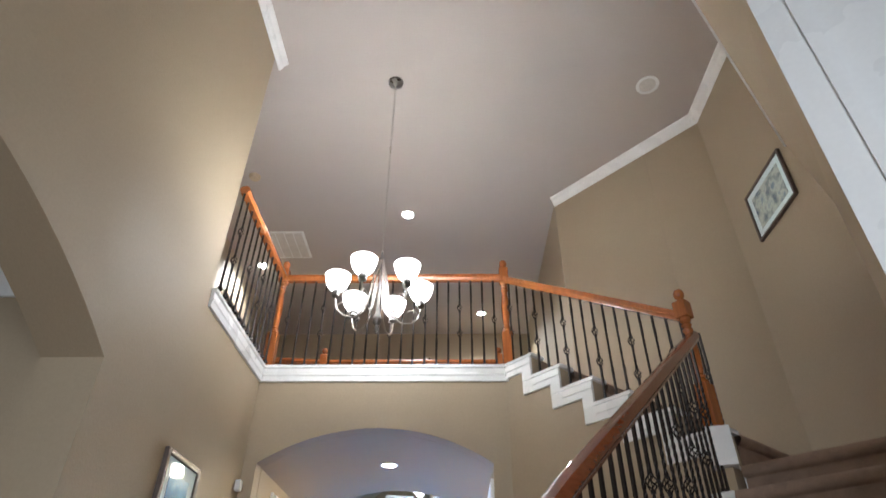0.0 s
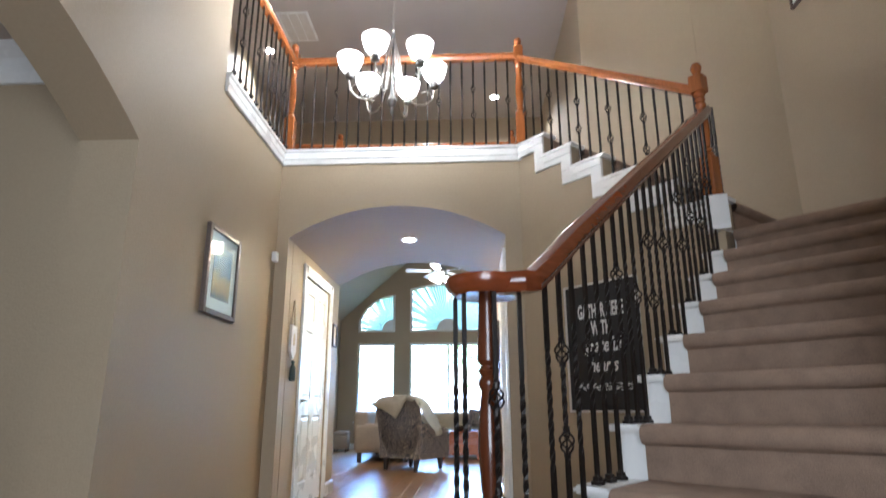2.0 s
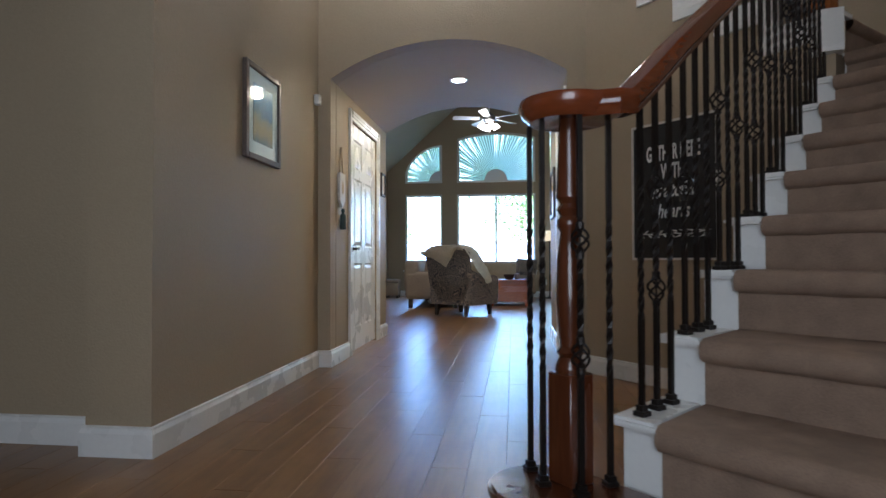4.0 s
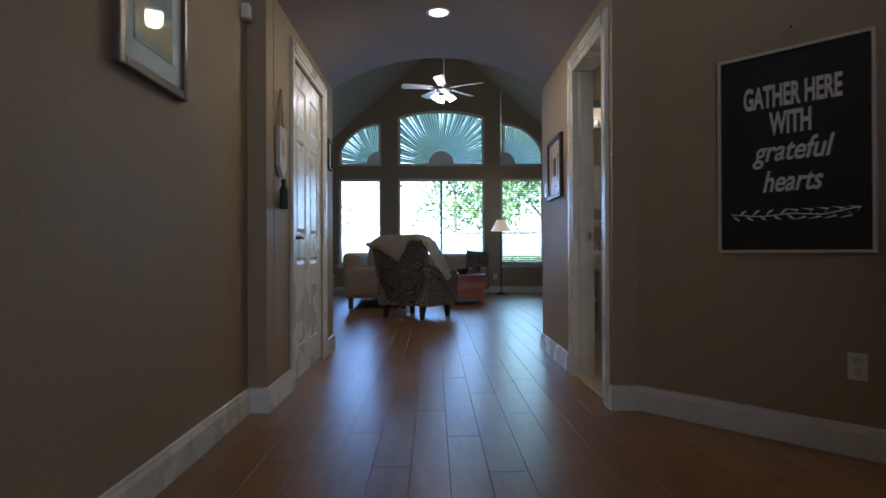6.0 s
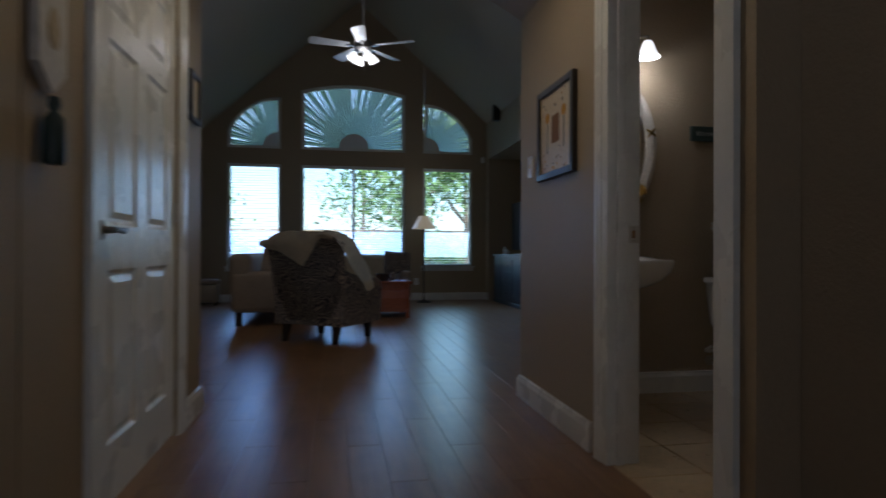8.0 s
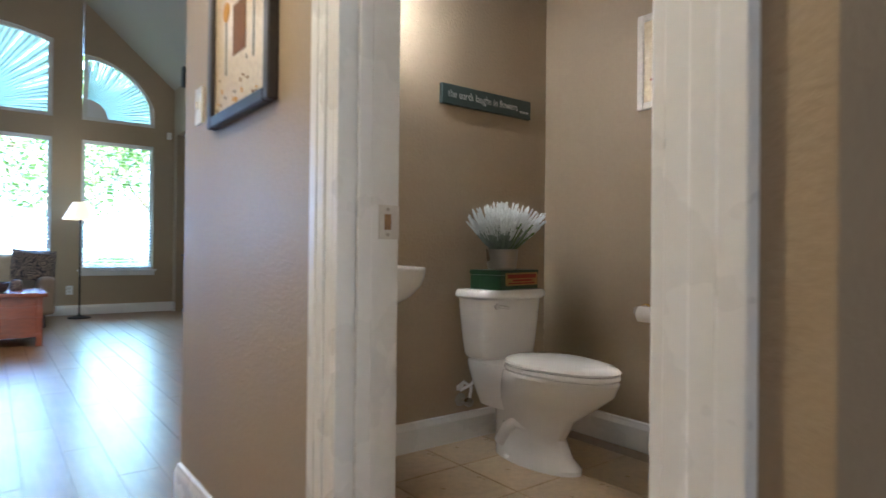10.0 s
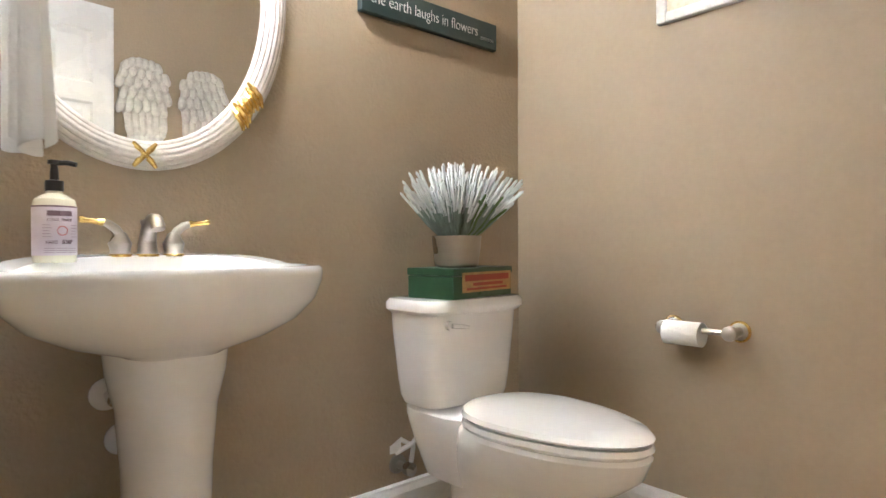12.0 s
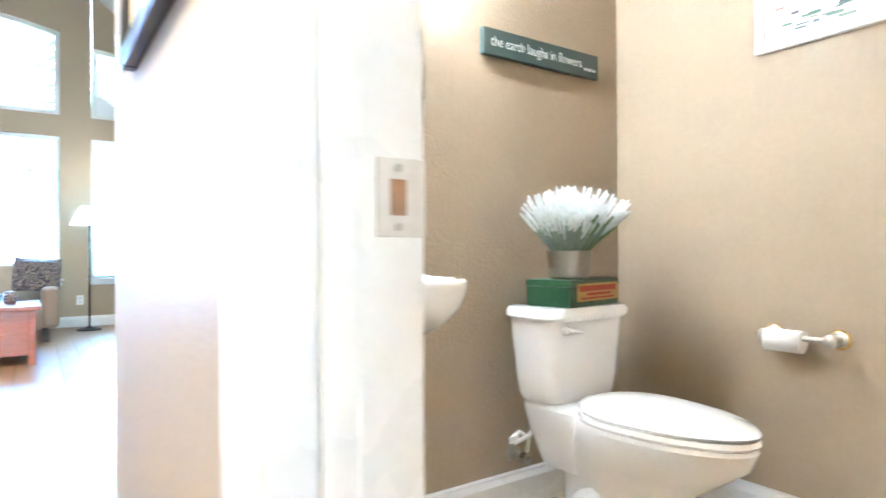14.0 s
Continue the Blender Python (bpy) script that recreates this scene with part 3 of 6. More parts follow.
skirt = plan([tread_point(6.1, -0.1), tread_point(6.1, -0.02), tread_point(10.3, -0.02), tread_point(10.3, -0.1)], 0.01, 1.0)
part("stringer_wall", skirt, WALL, stair, "tan wall below the stair")
# starting step with a rounded end
start = [tread_point(1 - 0.12, 0.02), tread_point(1 - 0.12, -0.24)]
cx, cy = tread_point(1.42, -0.27)
for k in range(1, 12):
    a = math.atan2(-DV.y, -DV.x) - math.pi * k / 12
    start.append((cx + 0.142 * math.cos(a), cy + 0.142 * math.sin(a)))
start += [tread_point(1.98, -0.24), tread_point(1.98, 0.02)]
slab = plan(start, rise(1) - 0.03, rise(1) + 0.006)
bmesh.ops.bevel(slab, geom=[e for e in slab.edges if abs(e.verts[0].co.z - e.verts[1].co.z) < 1e-4], offset=0.01, segments=2, affect="EDGES")
part("starting_tread", slab, SHADED_OAK, stair, "oak starting tread with rounded end, shade in its colour", True)
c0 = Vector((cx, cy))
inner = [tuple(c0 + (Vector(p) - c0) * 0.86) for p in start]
part("starting_riser", plan(inner, 0, rise(1) - 0.03), SHADED_OAK, stair, "oak curved riser, shade in its colour")
# landing
land = plan([tread_point(10.9, 0.0), tread_point(10.9, WIDE), (2.7, 3.3), (2.7, 4.5), (2.4, 4.72), tuple(S0 + E1 * (HEADS + 5 * TR) + P1 * 0.9), tuple(S0 + E1 * (HEADS + 5 * TR) + P1 * 0.01)], rise(10) - 0.2, rise(10))
part("landing", land, CARPET, stair, "beige carpeted square landing")
# upper flight
for j in range(1, 6):
    z = UP - j * STEP
    s0, s1 = HEADS + (j - 1) * TR, HEADS + j * TR
    a, b = S0 + E1 * s1 + P1 * 0.13, S0 + E1 * s1 + P1 * 1.24
    c, d = S0 + E1 * (s0 - 0.03) + P1 * 1.24, S0 + E1 * (s0 - 0.03) + P1 * 0.13
    part("carpet_step", carpet_step(tuple(a), tuple(b), tuple(c), tuple(d), z - STEP, z), CARPET, stair, "beige carpeted step with rolled nosing", True)
    q = [S0 + E1 * (s0 - 0.0) - P1 * 0.03, S0 + E1 * (s1 + 0.028) - P1 * 0.03, S0 + E1 * (s1 + 0.028) + P1 * 0.128, S0 + E1 * (s0 - 0.0) + P1 * 0.128]
    part("tread_cap", plan([tuple(v) for v in q], z - 0.02, z + 0.004), TRIM, stair, "white painted tread end")
head = [S0 + E1 * 0.02 - P1 * 0.03, S0 + E1 * (HEADS + 0.028) - P1 * 0.03, S0 + E1 * (HEADS + 0.028) + P1 * 0.12, S0 + E1 * 0.02 + P1 * 0.12]
part("tread_cap", plan([tuple(v) for v in head], UP - 0.02, UP + 0.004), TRIM, stair, "white painted tread end")
BAND = 0.105
for j in range(0, 6):
    s0, s1, z = (0.0 if j == 0 else HEADS + (j - 1) * TR), HEADS + j * TR, UP - j * STEP - 0.021
    band = bmesh.new()
    prism([on_sign_wall(s0 - (0.0 if j == 0 else BAND * 0.9), z, 0.022), on_sign_wall(s1, z, 0.022), on_sign_wall(s1, z - BAND, 0.022), on_sign_wall(s0 - (0 if j == 0 else BAND * 0.9), z - BAND, 0.022)], (P1.x * 0.02, P1.y * 0.02, 0), band)
    if j:
        prism([on_sign_wall(s0 - BAND * 0.9, z + 0.001, 0.0235), on_sign_wall(s0, z + 0.001, 0.0235), on_sign_wall(s0, z + STEP - BAND, 0.0235), on_sign_wall(s0 - BAND * 0.9, z + STEP - BAND, 0.0235)], (P1.x * 0.02, P1.y * 0.02, 0), band)
    prism([on_sign_wall(s0 + 0.01, z - BAND * 0.45, 0.03), on_sign_wall(s1, z - BAND * 0.45, 0.03), on_sign_wall(s1, z - BAND * 0.55, 0.03), on_sign_wall(s0 + 0.01, z - BAND * 0.55, 0.03)], (P1.x * 0.01, P1.y * 0.01, 0), band)
    part("stringer_trim", band, TRIM, stair, "white stepped stringer moulding")
# white fascia round the upper landing
FASCIA = [(0, -0.14), (0.02, -0.14), (0.022, -0.1), (0.03, -0.085), (0.022, -0.07), (0.022, -0.03), (0.036, -0.022), (0.036, 0.0), (-0.1, 0.0), (-0.1, -0.01), (0, -0.01)]
solid("landing_fascia", sweep([(XL, 3.66, UP), (XL, YA, UP), (S0.x, S0.y, UP), (S0.x + E1.x * 0.03, S0.y + E1.y * 0.03, UP)], FASCIA), TRIM, "white moulded fascia along the landing edge", "moulding", kind=S)

# ---- railings ----
BAL = {}


def baluster(kind, height):
    """One iron baluster with a shoe: twisted in the middle, with none, one or two baskets."""
    key = (kind, round(height, 2))
    if key in BAL:
        return BAL[key]
    bm = bmesh.new()
    h = key[1]
    spots = {0: (), 1: (0.52,), 2: (0.36, 0.66)}[kind]
    cuts, zs = [], [0.0]
    for f in spots:
        cuts.append((h * f - 0.036, h * f + 0.036))
    w = 0.0064
    n = max(2, int(h / 0.02))
    rings = []
    for k in range(n + 1):
        zz = h * k / n
        turn = max(0, min(1, (zz / h - 0.3) / 0.42)) * 14
        thin = 0.3 if any(a < zz < b for a, b in cuts) else 1.0
        rings.append([bm.verts.new((w * thin * 1.414 * math.cos(turn + math.pi / 4 + q * math.pi / 2), w * thin * 1.414 * math.sin(turn + math.pi / 4 + q * math.pi / 2), zz)) for q in range(4)])
    for r, s in zip(rings, rings[1:]):
        for q in range(4):
            bm.faces.new((r[q], r[(q + 1) % 4], s[(q + 1) % 4], s[q]))
    BAL[key] = mesh(bm, IRON)
    return BAL[key]


def basket_mesh():
    bm = bmesh.new()
    for q in range(4):
        pts = []
        for k in range(11):
            f = k / 10
            r = 0.005 + 0.018 * math.sin(math.pi * f)
            t = q * math.pi / 2 + f * 3.6
            pts.append((r * math.cos(t), r * math.sin(t), -0.036 + 0.072 * f))
        tube(pts, 0.0034, 5, bm=bm)
    lathe([(0.0105, -0.046), (0.0105, -0.03)], 8, bm=bm)
    lathe([(0.0105, 0.03), (0.0105, 0.046)], 8, bm=bm)
    return mesh(bm, IRON, True)


def shoe_mesh():
    bm = box(-0.017, -0.017, 0, 0.017, 0.017, 0.013, 0.002)
    box(-0.012, -0.012, 0.012, 0.012, 0.012, 0.028, 0.002, bm=bm)
    return mesh(bm, IRON)


BASKET, SHOE = basket_mesh(), shoe_mesh()


def stand(parent, x, y, z0, z1, kind, turn=45):
    ob = new("baluster", baluster(kind, z1 - z0))
    ob.parent = parent
    ob.matrix_basis = pose(x, y, z0, 0, 0, turn)
    sh = new("shoe", SHOE)
    sh.parent = ob
    for f in {0: (), 1: (0.52,), 2: (0.36, 0.66)}[kind]:
        bk = new("basket", BASKET)
        bk.parent = ob
        bk.matrix_basis = pose(0, 0, round(z1 - z0, 2) * f)
    return ob


RAIL = [(-0.021, 0), (0.021, 0), (0.024, 0.012), (0.031, 0.02), (0.031, 0.038), (0.022, 0.052), (0, 0.058), (-0.022, 0.052), (-0.031, 0.038), (-0.031, 0.02), (-0.024, 0.012)]


def handrail(points, scale=1.22, bm=None):
    bm = bm or bmesh.new()
    pts = [Vector(p) for p in points]
    rings = []
    for i, p in enumerate(pts):
        d = pts[min(i + 1, len(pts) - 1)] - pts[max(i - 1, 0)]
        side_v = Vector((d.y, -d.x, 0)).normalized()
        upv = side_v.cross(d).normalized()
        rings.append([bm.verts.new(p + side_v * (o * scale) + upv * ((u - 0.058) * scale)) for o, u in RAIL])
    for a, b in zip(rings, rings[1:]):
        for k in range(len(RAIL)):
            j = (k + 1) % len(RAIL)
            bm.faces.new((a[k], a[j], b[j], b[k]))
    bm.faces.new(rings[0][::-1])
    bm.faces.new(rings[-1])
    return bm


def newel(parent, x, y, z0, height, ball=True, turn=0, w=0.042, wood=None):
    bm = bmesh.new()
    lo, hi = height * 0.3, height * 0.8
    box(-w, -w, 0, w, w, lo, 0.004, bm=bm)
    prof = [(0.028, lo - 0.02), (w * 0.98, lo + 0.004), (w * 0.9, lo + 0.02), (0.028, lo + 0.04), (0.036, lo + 0.052), (0.026, lo + 0.066), (0.03, lo + 0.1), (0.037, lo + (hi - lo) * 0.42), (0.033, lo + (hi - lo) * 0.62),
            (0.024, hi - 0.11), (0.033, hi - 0.095), (0.033, hi - 0.08), (0.024, hi - 0.068), (0.034, hi - 0.05), (0.024, hi - 0.036), (0.036, hi - 0.02), (0.034, hi + 0.01)]
    if ball:
        lathe(prof, 16, bm=bm)
        box(-w * 0.92, -w * 0.92, hi, w * 0.92, w * 0.92, height - 0.06, 0.005, bm=bm)
        lathe([(w * 0.7, height - 0.061), (0.018, height - 0.05), (0.016, height - 0.04), (0.028, height - 0.03), (0.034, height - 0.012), (0.035, height + 0.004), (0.028, height + 0.024), (0.012, height + 0.034), (0.002, height + 0.036)], 16, bm=bm)
    else:
        lathe(prof + [(0.03, height * 0.9), (0.026, height)], 16, bm=bm)
    ob = part("newel_post", bm, wood or OAK, parent, "turned oak newel post, backlit shade in its colour" if wood else "turned honey-oak newel post", True)
    ob.matrix_basis = pose(x, y, z0, 0, 0, turn)
    return ob


lower = thing("stair_railing", "stair railing with shade-darkened wooden handrail and iron balusters", "railing")
BAL_IN = -0.07


def rail_z(i):
    return rise(i) + 0.885


n = 0
pattern = (0, 2, 0, 1, 0, 0, 2, 0, 1)
for i in range(2, 11):
    for f in ((0.1, 0.42, 0.74) if i < 10 else (0.1, 0.42)):
        x, y = tread_point(i + f, BAL_IN)
        stand(lower, x, y, rise(i), rail_z(i + f) - 0.06, pattern[n % 9], 40)
        n += 1
nx, ny = 0.178, 2.04
top0 = 1.255
ease = []
for k in range(9):
    f = k / 8
    i = 1.75 + 1.0 * f
    x, y = tread_point(i, BAL_IN)
    ease.append((x, y, top0 + (rail_z(2.75) - top0) * f ** 1.05))
way = ease + [(*tread_point(2.75 + (9.75 - 2.75) * k / 10, BAL_IN), rail_z(2.75 + (9.75 - 2.75) * k / 10)) for k in range(1, 11)]
part("handrail", handrail(way), SHADED_RAIL, lower, "glossy reddish-brown wooden handrail, darkened as in shade", True)
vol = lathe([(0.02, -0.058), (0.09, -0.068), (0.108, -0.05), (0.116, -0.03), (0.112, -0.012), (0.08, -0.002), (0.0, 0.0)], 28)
ob = part("volute", vol, SHADED_RAIL, lower, "glossy round volute at the handrail's foot", True)
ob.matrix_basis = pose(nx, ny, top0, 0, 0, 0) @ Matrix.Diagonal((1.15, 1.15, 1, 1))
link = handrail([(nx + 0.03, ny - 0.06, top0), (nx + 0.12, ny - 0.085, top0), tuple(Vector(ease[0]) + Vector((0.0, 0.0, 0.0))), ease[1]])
part("rail_bend", link, SHADED_RAIL, lower, "glossy wooden handrail easing", True)
newel(lower, nx, ny, rise(1) + 0.006, top0 - rise(1) - 0.06, ball=False, turn=40, wood=SHADED_OAK)
for x, y, knots in ((0.076, 2.115, 0), (0.105, 2.007, 0), (0.195, 1.951, 2), (0.276, 2.022, 0)):
    stand(lower, x, y, rise(1) + 0.006, top0 - 0.055, knots, 20)
N1 = Vector((1.63, 3.70))
part("newel_block", plan([(N1.x - 0.08, N1.y - 0.055), (N1.x + 0.05, N1.y - 0.09), (N1.x + 0.09, N1.y + 0.03), (N1.x - 0.04, N1.y + 0.07)], rise(10) - 0.02, UP - 5 * STEP + 0.004), TRIM, lower, "white block under the newel")
newel(lower, N1.x, N1.y, UP - 5 * STEP + 0.004, 0.905, turn=40, w=0.048)

upper = thing("stair_railing", "upper stair railing with oak handrail and iron balusters", "railing")
N2 = Vector((0.6, 4.93))
a3, b3 = Vector((N1.x, N1.y, 2.87)), Vector((N2.x, N2.y, 3.95))
part("handrail", handrail([a3.lerp(b3, k / 8) for k in range(9)]), OAK, upper, "honey-oak handrail", True)
nb = 17
for k in range(nb):
    f = (k + 0.6) / nb
    q = N2.lerp(N1, f)
    s = (Vector((q.x, q.y)) - S0).dot(E1)
    j = 0 if s < HEADS else min(5, 1 + int((s - HEADS) / TR))
    z0 = UP - j * STEP + 0.004
    stand(upper, q.x, q.y, z0, b3.lerp(a3, f).z - 0.055, (2, 0, 0, 2, 0, 0, 2, 0, 0)[k % 9], 41)
gallery = thing("gallery_railing", "gallery railing with honey-oak rail and iron balusters", "railing")
newel(gallery, N2.x, N2.y, UP, 1.04, w=0.046)
N3 = Vector((-1.44, 4.93))
newel(gallery, N3.x, N3.y, UP, 1.04, w=0.046)
RZ = 3.96
part("handrail", handrail([(N3.x, N3.y, RZ), (N2.x, N2.y, RZ)]), OAK, gallery, "honey-oak handrail", True)
part("handrail", handrail([(N3.x, N3.y, RZ), (N3.x, 3.67, RZ)]), OAK, gallery, "honey-oak handrail", True)
for k in range(19):
    stand(gallery, N3.x + (k + 1) * (N2.x - N3.x) / 20, N3.y, UP, RZ - 0.055, (1, 0, 0, 2, 0, 0)[k % 6], 45)
for k in range(12):
    stand(gallery, N3.x, N3.y - (k + 0.8) * 1.27 / 12, UP, RZ - 0.055, (0, 1, 0, 0, 2, 0)[k % 6], 45)
far_rail = thing("gallery_railing", "second gallery railing above the living room", "railing")
for x in (-1.41, 0.67):
    newel(far_rail, x, 6.78, UP, 1.04, w=0.046)
part("handrail", handrail([(-1.41, 6.78, RZ), (0.67, 6.78, RZ)]), OAK, far_rail, "honey-oak handrail", True)
part("handrail", handrail([(-2.84, 6.6, RZ), (-1.41, 6.78, RZ)]), OAK, far_rail, "honey-oak handrail", True)
for k in range(19):
    stand(far_rail, -1.41 + (k + 1) * 2.08 / 20, 6.78, UP - 0.01, RZ - 0.055, (0, 2, 0, 1)[k % 4], 45)
baseboard_up = solid("baseboard", sweep([(2.25, 4.885, rise(10)), (2.62, 4.5, rise(10)), (2.62, 3.33, rise(10))], BASE), TRIM, "white moulded baseboard on the landing", "baseboard", kind=S)


# ---- doors and casings ----
def casing(name, x, y0, y1, z1, side_x, label):
    """White door casing on a wall at x; side_x is the way it stands proud."""
    c = thing(name, label, "door frame", kind=S)
    w = 0.088
    prof = ((0, 0.014), (0.4, 0.02), (0.6, 0.02), (1, 0.012))
    for nm, a, b in (("casing_side", y0 - w, y0), ("casing_side", y1, y1 + w)):
        bm = bmesh.new()
        inner_left = a == y1
        for k in range(3):
            f0, f1 = k / 3, (k + 1) / 3
            q = (f0, f1) if inner_left else (1 - f1, 1 - f0)
            d = (0.013, 0.019, 0.022)[k]
            box(min(x, x + side_x * d), a + w * q[0], 0, max(x, x + side_x * d), a + w * q[1], z1 + w * (q[1] if inner_left else 1 - q[0]), 0.002, bm=bm)
        part(nm, bm, TRIM, c)
    bm = bmesh.new()
    for k in range(3):
        d = (0.013, 0.019, 0.022)[k]
        box(min(x, x + side_x * d), y0 + 0.001, z1 + w * k / 3, max(x, x + side_x * d), y1 - 0.001, z1 + w * (k + 1) / 3, 0.002, bm=bm)
    part("casing_head", bm, TRIM, c)
    return c


def six_panel(parent, w, h, thick):
    """A six-panel door leaf in its own plane: x along, z up, y through."""
    bm = bmesh.new()
    stile, mid = 0.105 * w / 0.76, 0.1 * w / 0.76
    pw = (w - 2 * stile - mid) / 2
    rows = ((0.2, 0.78), (0.93, 1.55), (1.64, 1.9))
    rows = [(a * h / 2.03, b * h / 2.03) for a, b in rows]
    xs = [0, stile, stile + pw, stile + pw + mid, w - stile, w]
    zs = [0] + [z for r in rows for z in r] + [h]
    for i in range(5):
        for j in range(7):
            panel = i in (1, 3) and j in (1, 3, 5)
            x0, x1, z0, z1 = xs[i], xs[i + 1], zs[j], zs[j + 1]
            for f, s in ((0.0, -1), (thick, 1)):
                def V(x, z, d):
                    return bm.verts.new((x, f - s * d, z))
                if not panel:
                    bm.faces.new([V(x0, z0, 0), V(x1, z0, 0), V(x1, z1, 0), V(x0, z1, 0)])
                else:
                    loops = []
                    for inset, d in ((0, 0), (0.012, 0.009), (0.022, 0.009), (0.045, 0.002)):
                        loops.append([V(x0 + inset, z0 + inset, d), V(x1 - inset, z0 + inset, d), V(x1 - inset, z1 - inset, d), V(x0 + inset, z1 - inset, d)])
                    for a, b in zip(loops, loops[1:]):
                        for q in range(4):
                            bm.faces.new((a[q], a[(q + 1) % 4], b[(q + 1) % 4], b[q]))
                    bm.faces.new(loops[-1])
    bmesh.ops.remove_doubles(bm, verts=bm.verts, dist=0.0004)
    for x0, x1, z0, z1 in ((0, 0, 0, h), (w, w, 0, h)):
        bm.faces.new([bm.verts.new(p) for p in ((x0, 0, 0), (x0, thick, 0), (x0, thick, h), (x0, 0, h))])
    for z in (0, h):
        bm.faces.new([bm.verts.new(p) for p in ((0, 0, z), (w, 0, z), (w, thick, z), (0, thick, z))])
    return part("leaf", bm, TRIM, parent, "white six-panel door leaf")


def lever(parent, x, z, way, flip=1):
    bm = lathe([(0.0, 0.0), (0.032, 0.0), (0.032, 0.006), (0.02, 0.012), (0.012, 0.016), (0.011, 0.045), (0.0, 0.047)], 18, pose(x, 0, z, 90, 0, 0))
    tube([(x, -0.04, z), (x + way * 0.03, -0.043, z + 0.002), (x + way * 0.075, -0.043, z - 0.004), (x + way * 0.11, -0.04, z + 0.004)], [0.011, 0.0095, 0.008, 0.007], 10, bm=bm)
    return part("door_handle", bm, PEWTER, parent, "dark pewter lever handle", True)


casing("door_frame_1", HL, door_y[0], door_y[1], 2.06, 1, "white moulded casing round the closed hall door")
d1 = thing("door_1", "closed white six-panel door with pewter lever", "door", pose(HL - 0.012, door_y[0] + 0.006, 0.02, 0, 0, 90), kind=S)
six_panel(d1, door_y[1] - door_y[0] - 0.012, 2.03, 0.035)
lever(d1, 0.06, 0.91, 1)
for z in (0.24, 1.02, 1.8):
    hb = lathe([(0.006, z - 0.045), (0.006, z + 0.045)], 10, pose(door_y[1] - door_y[0] - 0.008, -0.005, 0))
    part("hinge", hb, NICKEL, d1, "brushed nickel hinge barrel")
casing("door_frame_2", HR, bath_y[0], bath_y[1], 2.06, -1, "white moulded casing round the powder room doorway")
casing("door_frame_3", HR + 0.12, bath_y[0], bath_y[1], 2.06, 1, "white casing inside the powder room doorway")
jamb = thing("door_jamb", "white door jamb with brass strike plate", "door frame", kind=S)
for y0, y1 in ((bath_y[0] - 0.002, bath_y[0] + 0.015), (bath_y[1] - 0.015, bath_y[1] + 0.002)):
    part("jamb_side", box(HR - 0.012, y0, 0, HR + 0.132, y1, 2.06, 0.002), TRIM, jamb)
for y0, y1 in ((bath_y[0] + 0.015, bath_y[0] + 0.026), (bath_y[1] - 0.026, bath_y[1] - 0.015)):
    part("door_stop", box(HR + 0.03, y0, 0, HR + 0.062, y1, 2.04, 0.002), TRIM, jamb)
part("jamb_head", box(HR - 0.012, bath_y[0] + 0.015, 2.043, HR + 0.132, bath_y[1] - 0.015, 2.06, 0.002), TRIM, jamb)
yb = bath_y[1] - 0.015
LATCH = paint("raw_wood", (0.3, 0.17, 0.08), 0.6, vary=0.3, scale=30)
plate = box(HR + 0.083, yb - 0.002, 0.902, HR + 0.1318, yb, 0.972, 0.0006)
strike = part("strike_plate", plate, PALE, jamb, "pale metal strike plate")
part("strike_hole", box(HR + 0.096, yb - 0.0026, 0.921, HR + 0.112, yb - 0.0015, 0.953), LATCH, strike, "dark latch hole")
for z in (0.911, 0.963):
    part("screw", lathe([(0.004, 0), (0.004, 0.001)], 10, pose(HR + 0.104, yb - 0.002, z, 90, 0, 0)), NICKEL, strike)
d2 = thing("door_2", "white six-panel powder room door standing open", "door", pose(HR + 0.14, bath_y[0] + 0.012, 0.02, 0, 0, -6), kind=S)
six_panel(d2, bath_y[1] - bath_y[0] - 0.04, 2.03, 0.035)

# ---- powder room ----
SX = 0.92
sink = thing("pedestal_sink", "white porcelain pedestal sink", "sink", pose(SX, BY, 0))


def sink_shape(t, depth):
    """Rim outline: straight at the back, bowed at the front. t from 0 to 1 round."""
    a = 2 * math.pi * t
    cx_, cy_ = math.cos(a), math.sin(a)
    x = 0.305 * math.copysign(abs(cx_) ** 0.8, cx_)
    y = -0.225 + 0.22 * math.copysign(abs(cy_) ** (0.62 if cy_ > 0 else 0.85), cy_)
    return x * depth[0], -0.22 + (y + 0.22) * depth[1]


levels = [((0.3, 0.38), 0.648), ((0.36, 0.44), 0.657), ((0.62, 0.64), 0.68), ((0.82, 0.82), 0.712), ((0.945, 0.945), 0.752), ((0.99, 0.99), 0.787), ((1.0, 1.0), 0.805), ((0.995, 0.995), 0.816), ((0.975, 0.975), 0.822), ((0.93, 0.92), 0.822), ((0.86, 0.6), 0.815), ((0.7, 0.5), 0.75), ((0.4, 0.3), 0.7), ((0.05, 0.05), 0.69)]
N = 56
bm = grid(len(levels), N, lambda i, j: (*sink_shape(j / N, levels[i][0]), levels[i][1] + (0.03 * max(0, sink_shape(j / N, (1, 1))[1] + 0.14) / 0.14 if 5 < i < 11 else 0)), wrap=True)
part("basin", bm, PORCELAIN, sink, "", True)
ped = [(0.125, 0.0), (0.125, 0.02), (0.105, 0.06), (0.09, 0.16), (0.084, 0.3), (0.088, 0.42), (0.098, 0.54), (0.115, 0.61), (0.12, 0.66)]
part("pedestal", lathe(ped, 32, pose(0, -0.19, 0)), PORCELAIN, sink, "", True)
faucet = thing("faucet", "brushed nickel faucet with brass lever handles", "faucet", pose(SX - 0.008, BY - 0.08, 0.842) @ Matrix.Scale(0.74, 4))
